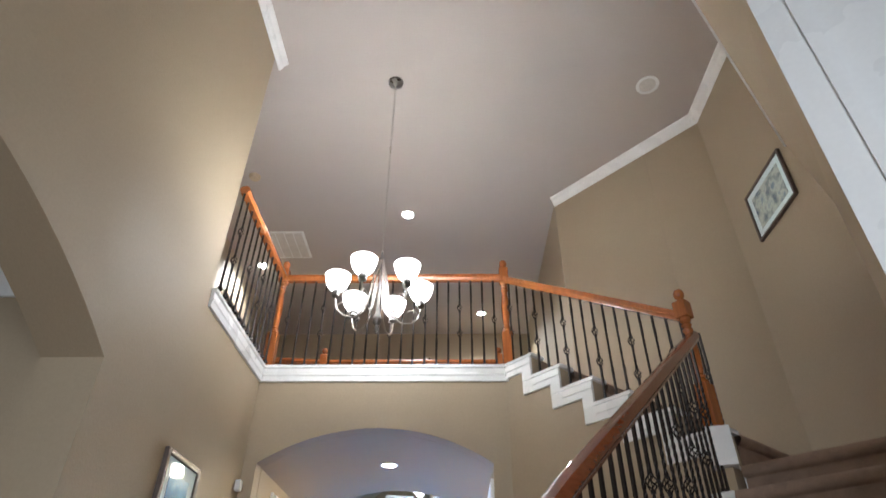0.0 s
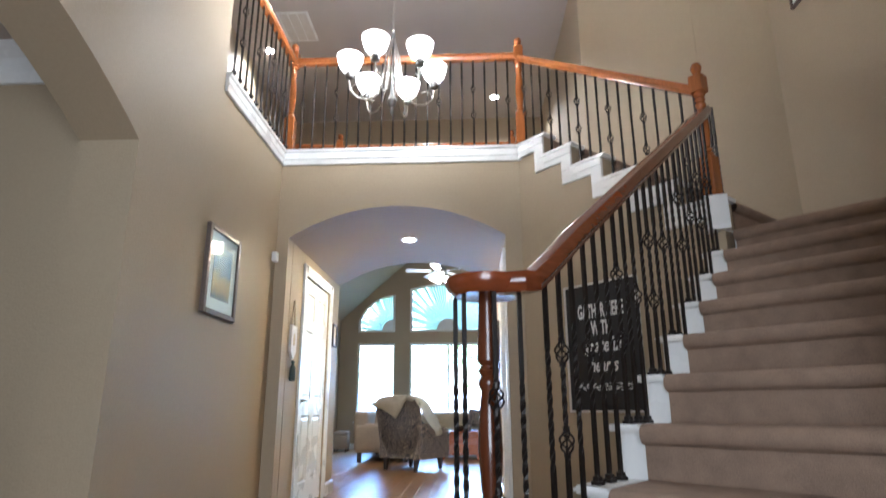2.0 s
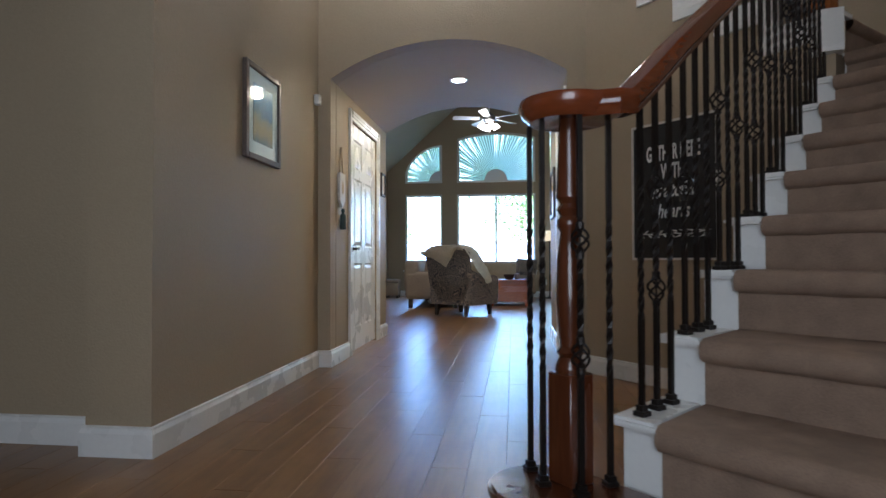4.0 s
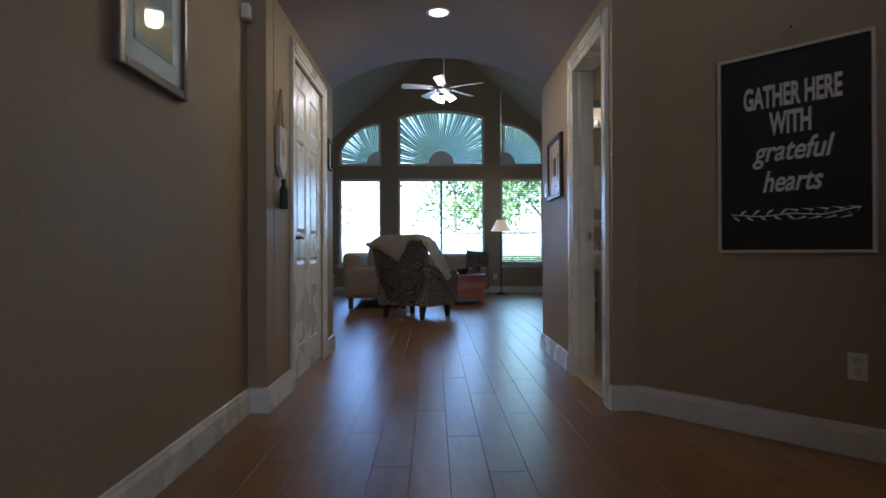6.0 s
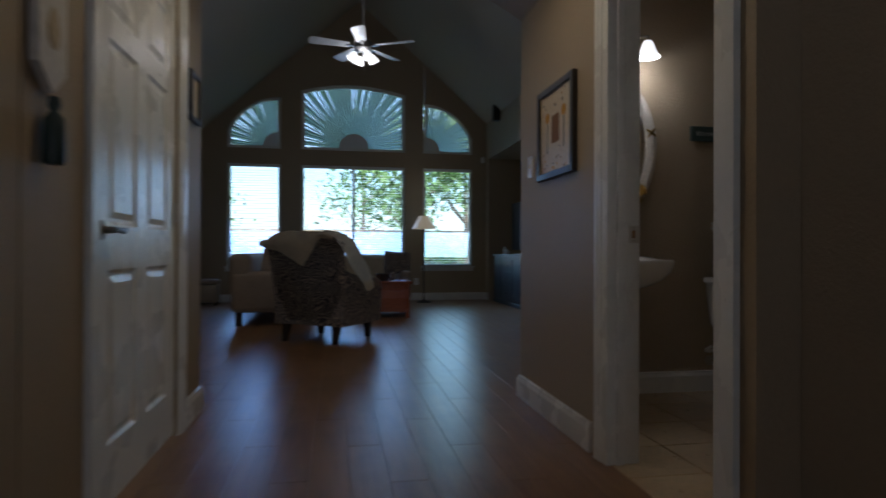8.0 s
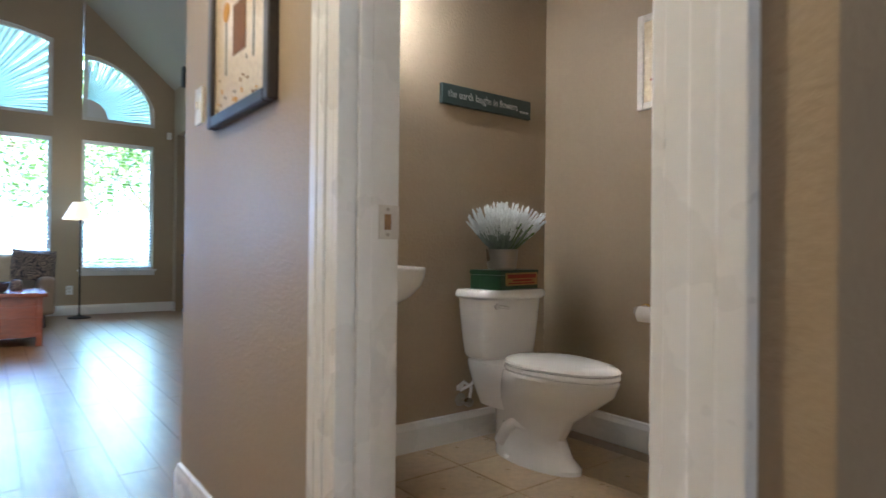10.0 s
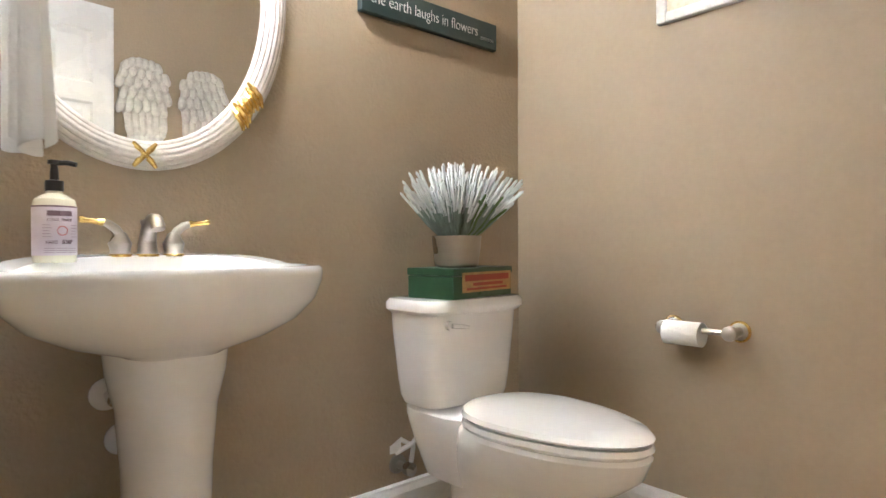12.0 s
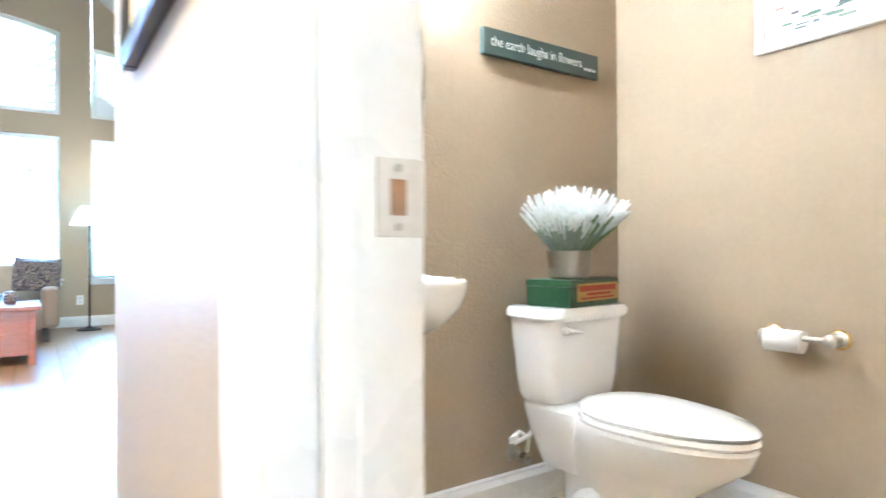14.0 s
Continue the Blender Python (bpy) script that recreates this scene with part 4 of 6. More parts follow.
spout = lathe([(0.03, 0), (0.03, 0.008), (0.027, 0.014), (0.025, 0.04), (0.02, 0.06)], 18)
tube([(0, 0.004, 0.03), (0, -0.006, 0.062), (0, -0.026, 0.09), (0, -0.055, 0.104), (0, -0.085, 0.102), (0, -0.104, 0.09), (0, -0.11, 0.076)], [0.024, 0.023, 0.021, 0.02, 0.0195, 0.019, 0.0185], 14, bm=spout)
lathe([(0.0, 0.0), (0.006, 0.0), (0.006, 0.05), (0.011, 0.055), (0.011, 0.066), (0.0, 0.07)], 12, pose(0, 0.035, 0.04), spout)
part("spout", spout, NICKEL, faucet, "", True)
part("brass_ring", lathe([(0.033, -0.001), (0.033, 0.005), (0.03, 0.007)], 20), BRASS, faucet, "polished brass ring")
for sx in (-1, 1):
    vx = sx * 0.073
    h = lathe([(0.029, 0), (0.029, 0.006), (0.026, 0.01), (0.028, 0.026), (0.031, 0.034), (0.031, 0.038), (0.025, 0.048), (0.019, 0.062), (0.014, 0.07), (0.0, 0.073)], 20, pose(vx, 0, 0))
    tube([(vx, 0, 0.055), (vx + sx * 0.012, -0.003, 0.078), (vx + sx * 0.03, -0.005, 0.092), (vx + sx * 0.044, -0.006, 0.097)], [0.016, 0.014, 0.012, 0.0105], 10, bm=h)
    hd = part("valve", h, NICKEL, faucet, "", True)
    g = tube([(vx + sx * 0.042, -0.006, 0.097), (vx + sx * 0.05, -0.006, 0.098), (vx + sx * 0.056, -0.006, 0.098), (vx + sx * 0.088, -0.008, 0.102), (vx + sx * 0.098, -0.008, 0.104), (vx + sx * 0.104, -0.008, 0.104)], [0.0105, 0.0115, 0.0085, 0.0075, 0.0105, 0.0085], 10)
    part("lever", g, BRASS, hd, "polished brass lever", True)
    part("brass_ring", lathe([(0.031, -0.001), (0.031, 0.005), (0.029, 0.007)], 20, pose(vx, 0, 0)), BRASS, hd, "polished brass ring")
pipes = thing("water_valves", "chrome shut-off valves with white wall plates below the sink", "plumbing", pose(0, BY, 0))
for x, z in ((0.847, 0.537), (0.877, 0.433)):
    part("wall_plate", lathe([(0.036, 0), (0.036, 0.004), (0.03, 0.01), (0.012, 0.013)], 20, pose(x, 0, z, 90, 0, 0)), PORCELAIN, pipes, "white round wall plate", True)
    cv = lathe([(0.009, 0.01), (0.009, 0.05), (0.014, 0.052), (0.014, 0.075), (0.006, 0.078)], 14, pose(x, 0, z, 90, 0, 0))
    lathe([(0.0, -0.026), (0.01, -0.024), (0.013, 0.0), (0.01, 0.024), (0.0, 0.026)], 14, pose(x + 0.012, -0.075, z - 0.02) @ Matrix.Diagonal((0.7, 0.7, 1, 1)), cv)
    part("valve", cv, CHROME, pipes, "chrome valve", True)
# soap bottle
soap = thing("soap_bottle", "clear hand soap bottle with lavender label and black pump", "soap bottle", pose(SX - 0.185, BY - 0.12, 0.832))
CLEAR = paint("soap_plastic", (0.72, 0.7, 0.55), 0.15, vary=0.03)
LABEL = paint("lavender_label", (0.6, 0.54, 0.6), 0.5, vary=0.04)
INK = paint("label_ink", (0.16, 0.1, 0.12), 0.6, vary=0.05)
part("bottle", lathe([(0.034, 0), (0.037, 0.004), (0.037, 0.11), (0.034, 0.122), (0.022, 0.13), (0.014, 0.134), (0.014, 0.142)], 24), CLEAR, soap, "", True)
lab = part("label", lathe([(0.0374, 0.014), (0.0376, 0.015), (0.0376, 0.105), (0.0374, 0.106)], 28), LABEL, soap, "lavender paper label", True)
pump = lathe([(0.016, 0.138), (0.016, 0.158), (0.008, 0.16), (0.006, 0.19), (0.011, 0.191), (0.011, 0.198)], 16)
tube([(0, 0, 0.193), (0.02, -0.012, 0.194), (0.034, -0.02, 0.19)], 0.005, 8, bm=pump)
part("pump", pump, BLACK, soap, "black pump head", True)


def on_label(turn, r=0.0379):
    a = radians(turn)
    return pose(r * math.sin(a), -r * math.cos(a), 0, 0, 0, turn)


for txt, turn, z, s in (("HAND", -14, 0.036, 0.0095), ("SOAP", 24, 0.036, 0.0115), ("CLEAN", -12, 0.079, 0.0075), ("DAY", 24, 0.079, 0.0075)):
    words("lettering", txt, s, on_label(turn, 0.0382) @ pose(0, 0, z, 90, 0, 0), INK, lab, "", 0.019)
for turn in (-10, 22):
    part("brand_mark", box(-0.0105, 0, 0.089, 0.0105, 0.001, 0.099), INK, lab).matrix_basis = on_label(turn)
part("label_band", lathe([(0.0378, 0.106), (0.0378, 0.109)], 28), INK, lab)
FINEPRINT = paint("fine_print", (0.38, 0.32, 0.37), 0.6, vary=0.05)
for k in range(5):
    for turn in (-26, 48):
        part("text_line", box(-0.0075, 0, 0.049 + 0.0055 * k, 0.0075 - 0.002 * (k % 3), 0.0006, 0.0503 + 0.0055 * k), FINEPRINT, lab).matrix_basis = on_label(turn)
for k in range(3):
    for turn in (-20, 10, 40):
        part("text_line", box(-0.009, 0, 0.019 + 0.004 * k, 0.009, 0.0006, 0.0203 + 0.004 * k), FINEPRINT, lab).matrix_basis = on_label(turn)
BADGE = paint("badge_red", (0.5, 0.16, 0.17), 0.5, vary=0.05)
part("badge", tube([(0.0085 * math.cos(2 * math.pi * k / 24), 0, 0.061 + 0.0085 * math.sin(2 * math.pi * k / 24)) for k in range(24)], 0.0009, 5, closed=True), BADGE, lab, "round red badge").matrix_basis = on_label(12, 0.0382)
# oval mirror
MZ = 1.5
mir = thing("oval_mirror", "oval mirror in a reeded white frame with gilt bows", "mirror", pose(SX, BY, MZ))


def oval(a, b, y, n=72):
    return [(a * math.cos(2 * math.pi * k / n), y, b * math.sin(2 * math.pi * k / n)) for k in range(n)]


WHITEWASH = paint("whitewashed_frame", (0.62, 0.58, 0.53), 0.4, vary=0.12, scale=30)
gl = bmesh.new()
gl.faces.new([gl.verts.new(p) for p in oval(0.287, 0.4, -0.014)])
part("glass", gl, MIRROR, mir, "silvered mirror glass")
fr = bmesh.new()
for k, (r, y) in enumerate(((0.0, -0.018), (0.011, -0.026), (0.022, -0.03), (0.033, -0.03), (0.044, -0.026), (0.054, -0.018))):
    tube(oval(0.29 + r, 0.403 + r, y), 0.0068, 8, bm=fr, closed=True)
part("frame", fr, WHITEWASH, mir, "reeded whitewashed frame", True)
bk = bmesh.new()
a_, b_ = [bk.verts.new(p) for p in oval(0.285, 0.398, -0.004)], [bk.verts.new(p) for p in oval(0.345, 0.458, -0.012)]
c_ = [bk.verts.new(p) for p in oval(0.345, 0.458, -0.001)]
for k in range(72):
    j = (k + 1) % 72
    bk.faces.new((a_[k], a_[j], b_[j], b_[k]))
    bk.faces.new((b_[k], b_[j], c_[j], c_[k]))
part("backing", bk, WHITEWASH, mir)
for ang in (-90, 12, 90, 168):
    t = radians(ang)
    cx_, cz_ = 0.317 * math.cos(t), 0.43 * math.sin(t)
    tang = math.atan2(0.43 * math.cos(t), -0.317 * math.sin(t))
    bow = bmesh.new()
    for sgn in (-1, 1):
        for w in (-1, 1):
            pts = [(0, -0.04, 0), (sgn * 0.016, -0.041, w * 0.016), (sgn * 0.03, -0.037, w * 0.034)]
            tube(pts, [0.008, 0.009, 0.005], 8, bm=bow)
    lathe([(0.0, -0.006), (0.008, 0), (0.0, 0.006)], 8, pose(0, -0.042, 0, 90, 0, 0), bow)
    ob = part("gilt_bow", bow, BRASS, mir, "gilt ribbon bow", True)
    ob.matrix_basis = pose(cx_, 0, cz_) @ Matrix.Rotation(-tang, 4, "Y") @ Matrix.Scale(0.8, 4)
for ang in (-42, 222):
    t = radians(ang)
    tang = math.atan2(0.43 * math.cos(t), -0.317 * math.sin(t))
    clasp = bmesh.new()
    for k in range(7):
        x0, w = -0.04 + 0.0135 * k, 0.026 + 0.006 * math.sin(k * 1.3)
        tube([(x0 - 0.012, -0.03, -w), (x0, -0.041, -w * 0.3), (x0 + 0.006, -0.041, w * 0.4), (x0 + 0.014, -0.031, w)], [0.004, 0.009, 0.009, 0.003], 8, bm=clasp)
    ob = part("gilt_leaf", clasp, BRASS, mir, "gilt leaf clasp wrapped round the frame", True)
    ob.matrix_basis = pose(0.317 * math.cos(t), 0, 0.43 * math.sin(t)) @ Matrix.Rotation(-tang, 4, "Y")
# vanity lights
van = thing("vanity_light", "two-light wall sconce with white bell glass shades", "wall lamp", pose(0.93, BY, 2.1))
part("back_plate", box(-0.17, -0.02, -0.03, 0.17, 0, 0.035, 0.008, 2), PEWTER, van)
for sx in (-0.21, 0.21):
    part("arm", tube([(sx * 0.6, -0.02, 0), (sx * 0.8, -0.08, 0.04), (sx, -0.15, 0.03), (sx, -0.15, -0.01)], 0.008, 8), PEWTER, van, "", True)
    part("shade", lathe([(0.022, 0.0), (0.03, -0.012), (0.04, -0.04), (0.052, -0.07), (0.07, -0.095), (0.066, -0.095), (0.048, -0.068), (0.03, -0.03), (0.018, -0.006)], 24, pose(sx, -0.15, 0)), SHADE, van, "lit white bell glass shade", True)
# painted sign
sg = thing("wall_sign", "dark green wooden sign with white painted words", "sign", pose(1.79, BY, 1.6))
part("board", box(-0.285, -0.022, -0.046, 0.285, 0, 0.046, 0.003), SIGNGREEN, sg)
words("lettering", "the earth laughs in flowers", 0.052, pose(-0.03, -0.0225, -0.014, 90, 0, 0), LETTER, sg, "white hand-painted words", 0.44, 0.0, -0.0009)
words("lettering", "EMERSON", 0.016, pose(0.235, -0.0225, -0.022, 90, 0, 0), LETTER, sg, "", 0.06, 0.0, -0.0003)
# toilet
TX, TY = 1.735, BY
wc = thing("toilet", "white porcelain toilet with closed lid", "toilet", pose(TX, TY, 0) @ Matrix.Diagonal((1.0, 1.13, 1.03, 1)))


def rounded(w, d, n=40, p=4.0):
    out = []
    for k in range(n):
        a = 2 * math.pi * k / n
        c, s = math.cos(a), math.sin(a)
        out.append((w * math.copysign(abs(c) ** (2 / p), c), d * math.copysign(abs(s) ** (2 / p), s)))
    return out


def stack(sections, p=4.0, n=40):
    """A body from level cross-sections: (half width, half depth, y, z)."""
    bm = bmesh.new()
    rings = [[bm.verts.new((x, y + yc, z)) for x, y in rounded(w, d, n, p)] for w, d, yc, z in sections]
    for a, b in zip(rings, rings[1:]):
        for k in range(n):
            bm.faces.new((a[k], a[(k + 1) % n], b[(k + 1) % n], b[k]))
    bm.faces.new(rings[0][::-1])
    bm.faces.new(rings[-1])
    return bm


part("tank", stack([(0.13, 0.06, -0.15, 0.396), (0.15, 0.074, -0.15, 0.402), (0.158, 0.08, -0.15, 0.42), (0.166, 0.084, -0.15, 0.47), (0.182, 0.09, -0.15, 0.6), (0.186, 0.093, -0.15, 0.658)], 5), PORCELAIN, wc, "", True)
part("tank_lid", stack([(0.19, 0.1, -0.155, 0.655), (0.2, 0.108, -0.155, 0.665), (0.2, 0.108, -0.155, 0.682), (0.192, 0.1, -0.155, 0.694), (0.17, 0.085, -0.155, 0.697)], 5), PORCELAIN, wc, "", True)
hn = lathe([(0.012, 0), (0.012, 0.012)], 10, pose(-0.12, -0.243, 0.628, 90, 0, 0))
tube([(-0.12, -0.258, 0.628), (-0.085, -0.264, 0.624), (-0.06, -0.262, 0.62)], [0.007, 0.006, 0.004], 8, bm=hn)
part("flush_lever", hn, PORCELAIN, wc, "", True)


def egg(t, w, front, back):
    a = 2 * math.pi * t
    c, s = math.cos(a), math.sin(a)
    return (w * c * (1 - 0.1 * max(0, -s)), (front if s < 0 else back) * math.copysign(abs(s) ** 0.92, s))


def egg_stack(sections, n=44):
    bm = bmesh.new()
    rings = [[bm.verts.new((egg(k / n, w, f, b)[0], yc + egg(k / n, w, f, b)[1], z)) for k in range(n)] for w, f, b, yc, z in sections]
    for a, b in zip(rings, rings[1:]):
        for k in range(n):
            bm.faces.new((a[k], a[(k + 1) % n], b[(k + 1) % n], b[k]))
    bm.faces.new(rings[0][::-1])
    bm.faces.new(rings[-1])
    return bm


bowl = [(0.105, 0.2, 0.2, -0.360, 0.0), (0.105, 0.2, 0.2, -0.360, 0.02), (0.09, 0.17, 0.2, -0.350, 0.05), (0.085, 0.14, 0.2, -0.350, 0.12), (0.1, 0.17, 0.21, -0.360, 0.2), (0.14, 0.235, 0.2, -0.390, 0.27), (0.168, 0.28, 0.19, -0.410, 0.325), (0.176, 0.292, 0.18, -0.415, 0.372), (0.17, 0.286, 0.17, -0.415, 0.382)]
bw = egg_stack(bowl)
for sx in (-1, 1):
    tube([(sx * 0.05, -0.41, 0.1), (sx * 0.06, -0.37, 0.15), (sx * 0.066, -0.32, 0.165), (sx * 0.068, -0.27, 0.13), (sx * 0.072, -0.23, 0.06)], [0.018, 0.03, 0.034, 0.032, 0.028], 12, bm=bw)
part("bowl", bw, PORCELAIN, wc, "", True)
part("bowl_deck", stack([(0.1, 0.1, -0.2, 0.2), (0.13, 0.12, -0.19, 0.3), (0.15, 0.13, -0.19, 0.37), (0.15, 0.13, -0.19, 0.388), (0.14, 0.12, -0.19, 0.396)], 3.5), PORCELAIN, wc, "", True)
part("seat", egg_stack([(0.172, 0.288, 0.16, -0.415, 0.384), (0.178, 0.296, 0.165, -0.415, 0.392), (0.176, 0.292, 0.163, -0.415, 0.404)]), PORCELAIN, wc, "white seat ring", True)
part("lid", egg_stack([(0.172, 0.288, 0.16, -0.415, 0.408), (0.178, 0.296, 0.165, -0.415, 0.415), (0.172, 0.286, 0.16, -0.415, 0.425), (0.13, 0.23, 0.13, -0.415, 0.434), (0.03, 0.06, 0.04, -0.415, 0.437)]), PORCELAIN, wc, "closed white lid", True)
for sx in (-0.07, 0.07):
    part("bolt_cap", lathe([(0.012, 0), (0.012, 0.01), (0.005, 0.016)], 12, pose(sx * 1.65, -0.3, 0.02)), PORCELAIN, wc, "", True)
tp = thing("toilet_supply", "white flexible supply hose with shut-off valve", "plumbing", pose(TX - 0.1, BY, 0))
part("hose", tube([(0, -0.13, 0.36), (0, -0.13, 0.32), (-0.006, -0.1, 0.28), (-0.05, -0.075, 0.255), (-0.06, -0.07, 0.27), (-0.03, -0.075, 0.29), (0.02, -0.07, 0.26), (0.02, -0.06, 0.21)], 0.008, 8), PORCELAIN, tp, "", True)
part("valve", lathe([(0.03, 0), (0.03, 0.006), (0.012, 0.012), (0.012, 0.05), (0.02, 0.052), (0.02, 0.075)], 16, pose(0.01, 0, 0.19, 90, 0, 0)), NICKEL, tp, "", True)
part("tag", box(-0.075, -0.082, 0.258, -0.035, -0.08, 0.282), MATBOARD, tp, "white paper tag")
# box and plant on the tank
gb = thing("keepsake_box", "green tin box with old printed label, on the tank", "box", pose(1.728, BY - 0.207, 0.718, 0, 0, 10) @ Matrix.Diagonal((0.98, 0.96, 0.86, 1)))
part("body", box(-0.145, -0.085, 0, 0.145, 0.085, 0.072, 0.002), GREENBOX, gb)
part("lid", box(-0.148, -0.088, 0.074, 0.148, 0.088, 0.098, 0.003), GREENBOX, gb)
OLD = paint("old_label", (0.42, 0.25, 0.09), 0.5, vary=0.3, scale=25)
REDINK = paint("red_ink", (0.3, 0.04, 0.02), 0.5, vary=0.15)
lb = part("label", box(-0.11, -0.0895, 0.02, 0.135, -0.0885, 0.084), OLD, gb, "faded orange printed label")
part("text_bar", box(-0.098, -0.0903, 0.056, 0.122, -0.0895, 0.076), REDINK, lb)
part("text_bar", box(-0.06, -0.0903, 0.04, 0.09, -0.0895, 0.05), REDINK, lb)
part("text_bar", box(-0.09, -0.0903, 0.027, 0.112, -0.0895, 0.034), REDINK, lb)
pl = thing("potted_plant", "frosted artificial plant in a small silver pot", "plant", pose(1.712, BY - 0.205, 0.8025) @ Matrix.Scale(1.25, 4))
part("pot", lathe([(0.045, 0), (0.05, 0.004), (0.056, 0.045), (0.058, 0.072), (0.054, 0.072), (0.05, 0.05)], 28), NICKEL, pl, "silver metal pot", True)
rnd = random.Random(4)
for nm, mat, cnt in (("foliage", FROST, 440), ("green_foliage", LEAF, 16)):
    lv, stems = bmesh.new(), bmesh.new()
    for k in range(cnt):
        if mat is LEAF:
            a, tilt, rise_ = rnd.choice((0.15, -0.1, 4.4, 4.9)) + rnd.uniform(-0.25, 0.25), rnd.uniform(0.75, 1.05), rnd.uniform(0.06, 0.1)
        else:
            a, tilt = rnd.uniform(0, 2 * math.pi), rnd.uniform(0, 1) ** 0.7 * 1.02
            rise_ = rnd.uniform(0.125, 0.182) * (1 - 0.28 * tilt * tilt) * (1.0 if rnd.random() < 0.7 else 0.72)
        run = min(rise_ * math.tan(tilt), 0.165) * 0.74
        if math.sin(a) > 0.3:
            run *= 0.72
        o = Vector((0.034 * math.cos(a) * tilt, 0.034 * math.sin(a) * tilt, 0.062))
        e = o + Vector((run * math.cos(a), run * math.sin(a), rise_))
        m1 = o.lerp(e, 0.35) + Vector((0, 0, -0.004 * tilt)) + Vector((rnd.uniform(-1, 1), rnd.uniform(-1, 1), 0)) * 0.004
        m2 = o.lerp(e, 0.6) + Vector((rnd.uniform(-1, 1), rnd.uniform(-1, 1), 0)) * 0.004
        tube([o, m1, m2], [0.0014, 0.0024, 0.0027], 5, bm=stems)
        d = (e - m2).normalized()
        tube([m2 - d * 0.004, m2.lerp(e, 0.5), e - d * 0.004, e], [0.0028, 0.0032, 0.0032, 0.0014], 5, bm=lv)
        # short needles standing off the sprig
        for q in range(9):
            f = q / 9
            b = m1.lerp(m2, f * 2) if f < 0.5 else m2.lerp(e, f * 2 - 1)
            w = d.cross(Vector((rnd.uniform(-1, 1), rnd.uniform(-1, 1), rnd.uniform(-1, 1)))).normalized()
            c_ = d.cross(w) * 0.0009
            tip = b + d * 0.013 + w * 0.0085
            tgt = stems if f < 0.5 else lv
            tgt.faces.new([tgt.verts.new(b + c_), tgt.verts.new(b - c_), tgt.verts.new(tip)])
    tagged(part(nm, lv, mat, pl, "frosted white sprig tips" if mat is FROST else "plain green sprigs"), "frosted white sprig tips" if mat is FROST else "plain green sprigs", kind="stuff")
    tagged(part("stalk" if mat is FROST else "green_stalk", stems, STEM if mat is FROST else LEAF, pl), "grey-green needled stalks", kind="stuff")
# paper holder
ph = thing("paper_holder", "nickel and brass toilet paper holder", "paper holder", pose(BX, 6.17, 0.628))
part("bar", tube([(-0.06, -0.085, 0), (-0.06, 0.097, 0)], 0.008, 10), NICKEL, ph, "", True)
for sy in (-0.088, 0.1):
    k = part("post", lathe([(0.026, 0), (0.026, 0.006), (0.014, 0.012), (0.012, 0.05), (0.02, 0.056), (0.02, 0.072), (0.008, 0.078)], 18, pose(0, sy, 0, 0, -90, 0)), NICKEL, ph, "", True)
    part("brass_ring", lathe([(0.03, 0.0), (0.03, 0.004), (0.026, 0.007)], 18, pose(0, sy, 0, 0, -90, 0)), BRASS, k, "polished brass ring")
roll = lathe([(0.02, -0.052), (0.034, -0.052), (0.034, 0.052), (0.02, 0.052)], 24, pose(-0.06, 0.04, -0.012, 90, 0, 0))
solid("toilet_paper", roll, PAPER, "white toilet paper roll, nearly used up", "toilet paper", pose(BX, 6.17, 0.628), smooth=True)
# framed art
ar = thing("framed_art", "embroidered sampler in a whitewashed frame", "picture", pose(BX, 6.08, 1.52))
for nm, q in (("frame_side", (-0.235, 0, -0.205, 0.42)), ("frame_side", (0.205, 0, 0.235, 0.42)), ("frame_rail", (-0.2045, 0, 0.2045, 0.03)), ("frame_rail", (-0.2045, 0.39, 0.2045, 0.42))):
    part(nm, box(-0.02, q[0], q[1], 0, q[2], q[3], 0.003), WHITEWASH, ar)
LINEN = picture("linen", [(0.3, (0.55, 0.44, 0.28)), (0.7, (0.68, 0.58, 0.4))], 60, 2)
cl = part("canvas", box(-0.012, -0.204, 0.031, -0.002, 0.204, 0.389), LINEN, ar, "embroidered linen")
for k in range(26):
    y, z = -0.17 + 0.34 * rnd.random(), (0.045 + 0.04 * rnd.random() if k % 2 else 0.09 + 0.27 * rnd.random())
    col = (DARK, GREENBOX, REDINK, SIGNGREEN)[k % 4]
    part("stitching", box(-0.0128, y, z, -0.0118, y + rnd.uniform(0.01, 0.06), z + rnd.uniform(0.004, 0.012)), col, cl)
# carved wings on the wall opposite the mirror
WING = paint("carved_white", (0.62, 0.6, 0.55), 0.65, vary=0.15, scale=30, bump=0.5)
for sgn, cx_ in ((-1, 1.515), (1, 1.575)):
    wr = random.Random(3)
    edge = [(0.03, -0.2), (0.012, -0.1), (0.0, 0.0), (0.004, 0.08), (0.03, 0.145), (0.075, 0.175), (0.12, 0.17), (0.15, 0.14), (0.158, 0.09), (0.156, 0.02), (0.15, -0.05), (0.138, -0.12), (0.12, -0.18), (0.1, -0.24), (0.06, -0.27)]
    wb = prism([(sgn * x, 0, z) for x, z in edge], (0, 0.01, 0))
    rows_w = ((0.15, 0.03, 0.135, 0.04), (0.115, 0.012, 0.152, 0.05), (0.075, 0.008, 0.156, 0.055), (0.03, 0.008, 0.156, 0.06), (-0.015, 0.012, 0.152, 0.075), (-0.07, 0.018, 0.142, 0.12), (-0.13, 0.03, 0.124, 0.14))
    for row, (z0, xa, xb, ln) in enumerate(rows_w):
        for k in range(6):
            f = (k + (0.0 if row % 2 else 0.4)) / 5.6
            x0 = xa + (xb - xa) * f
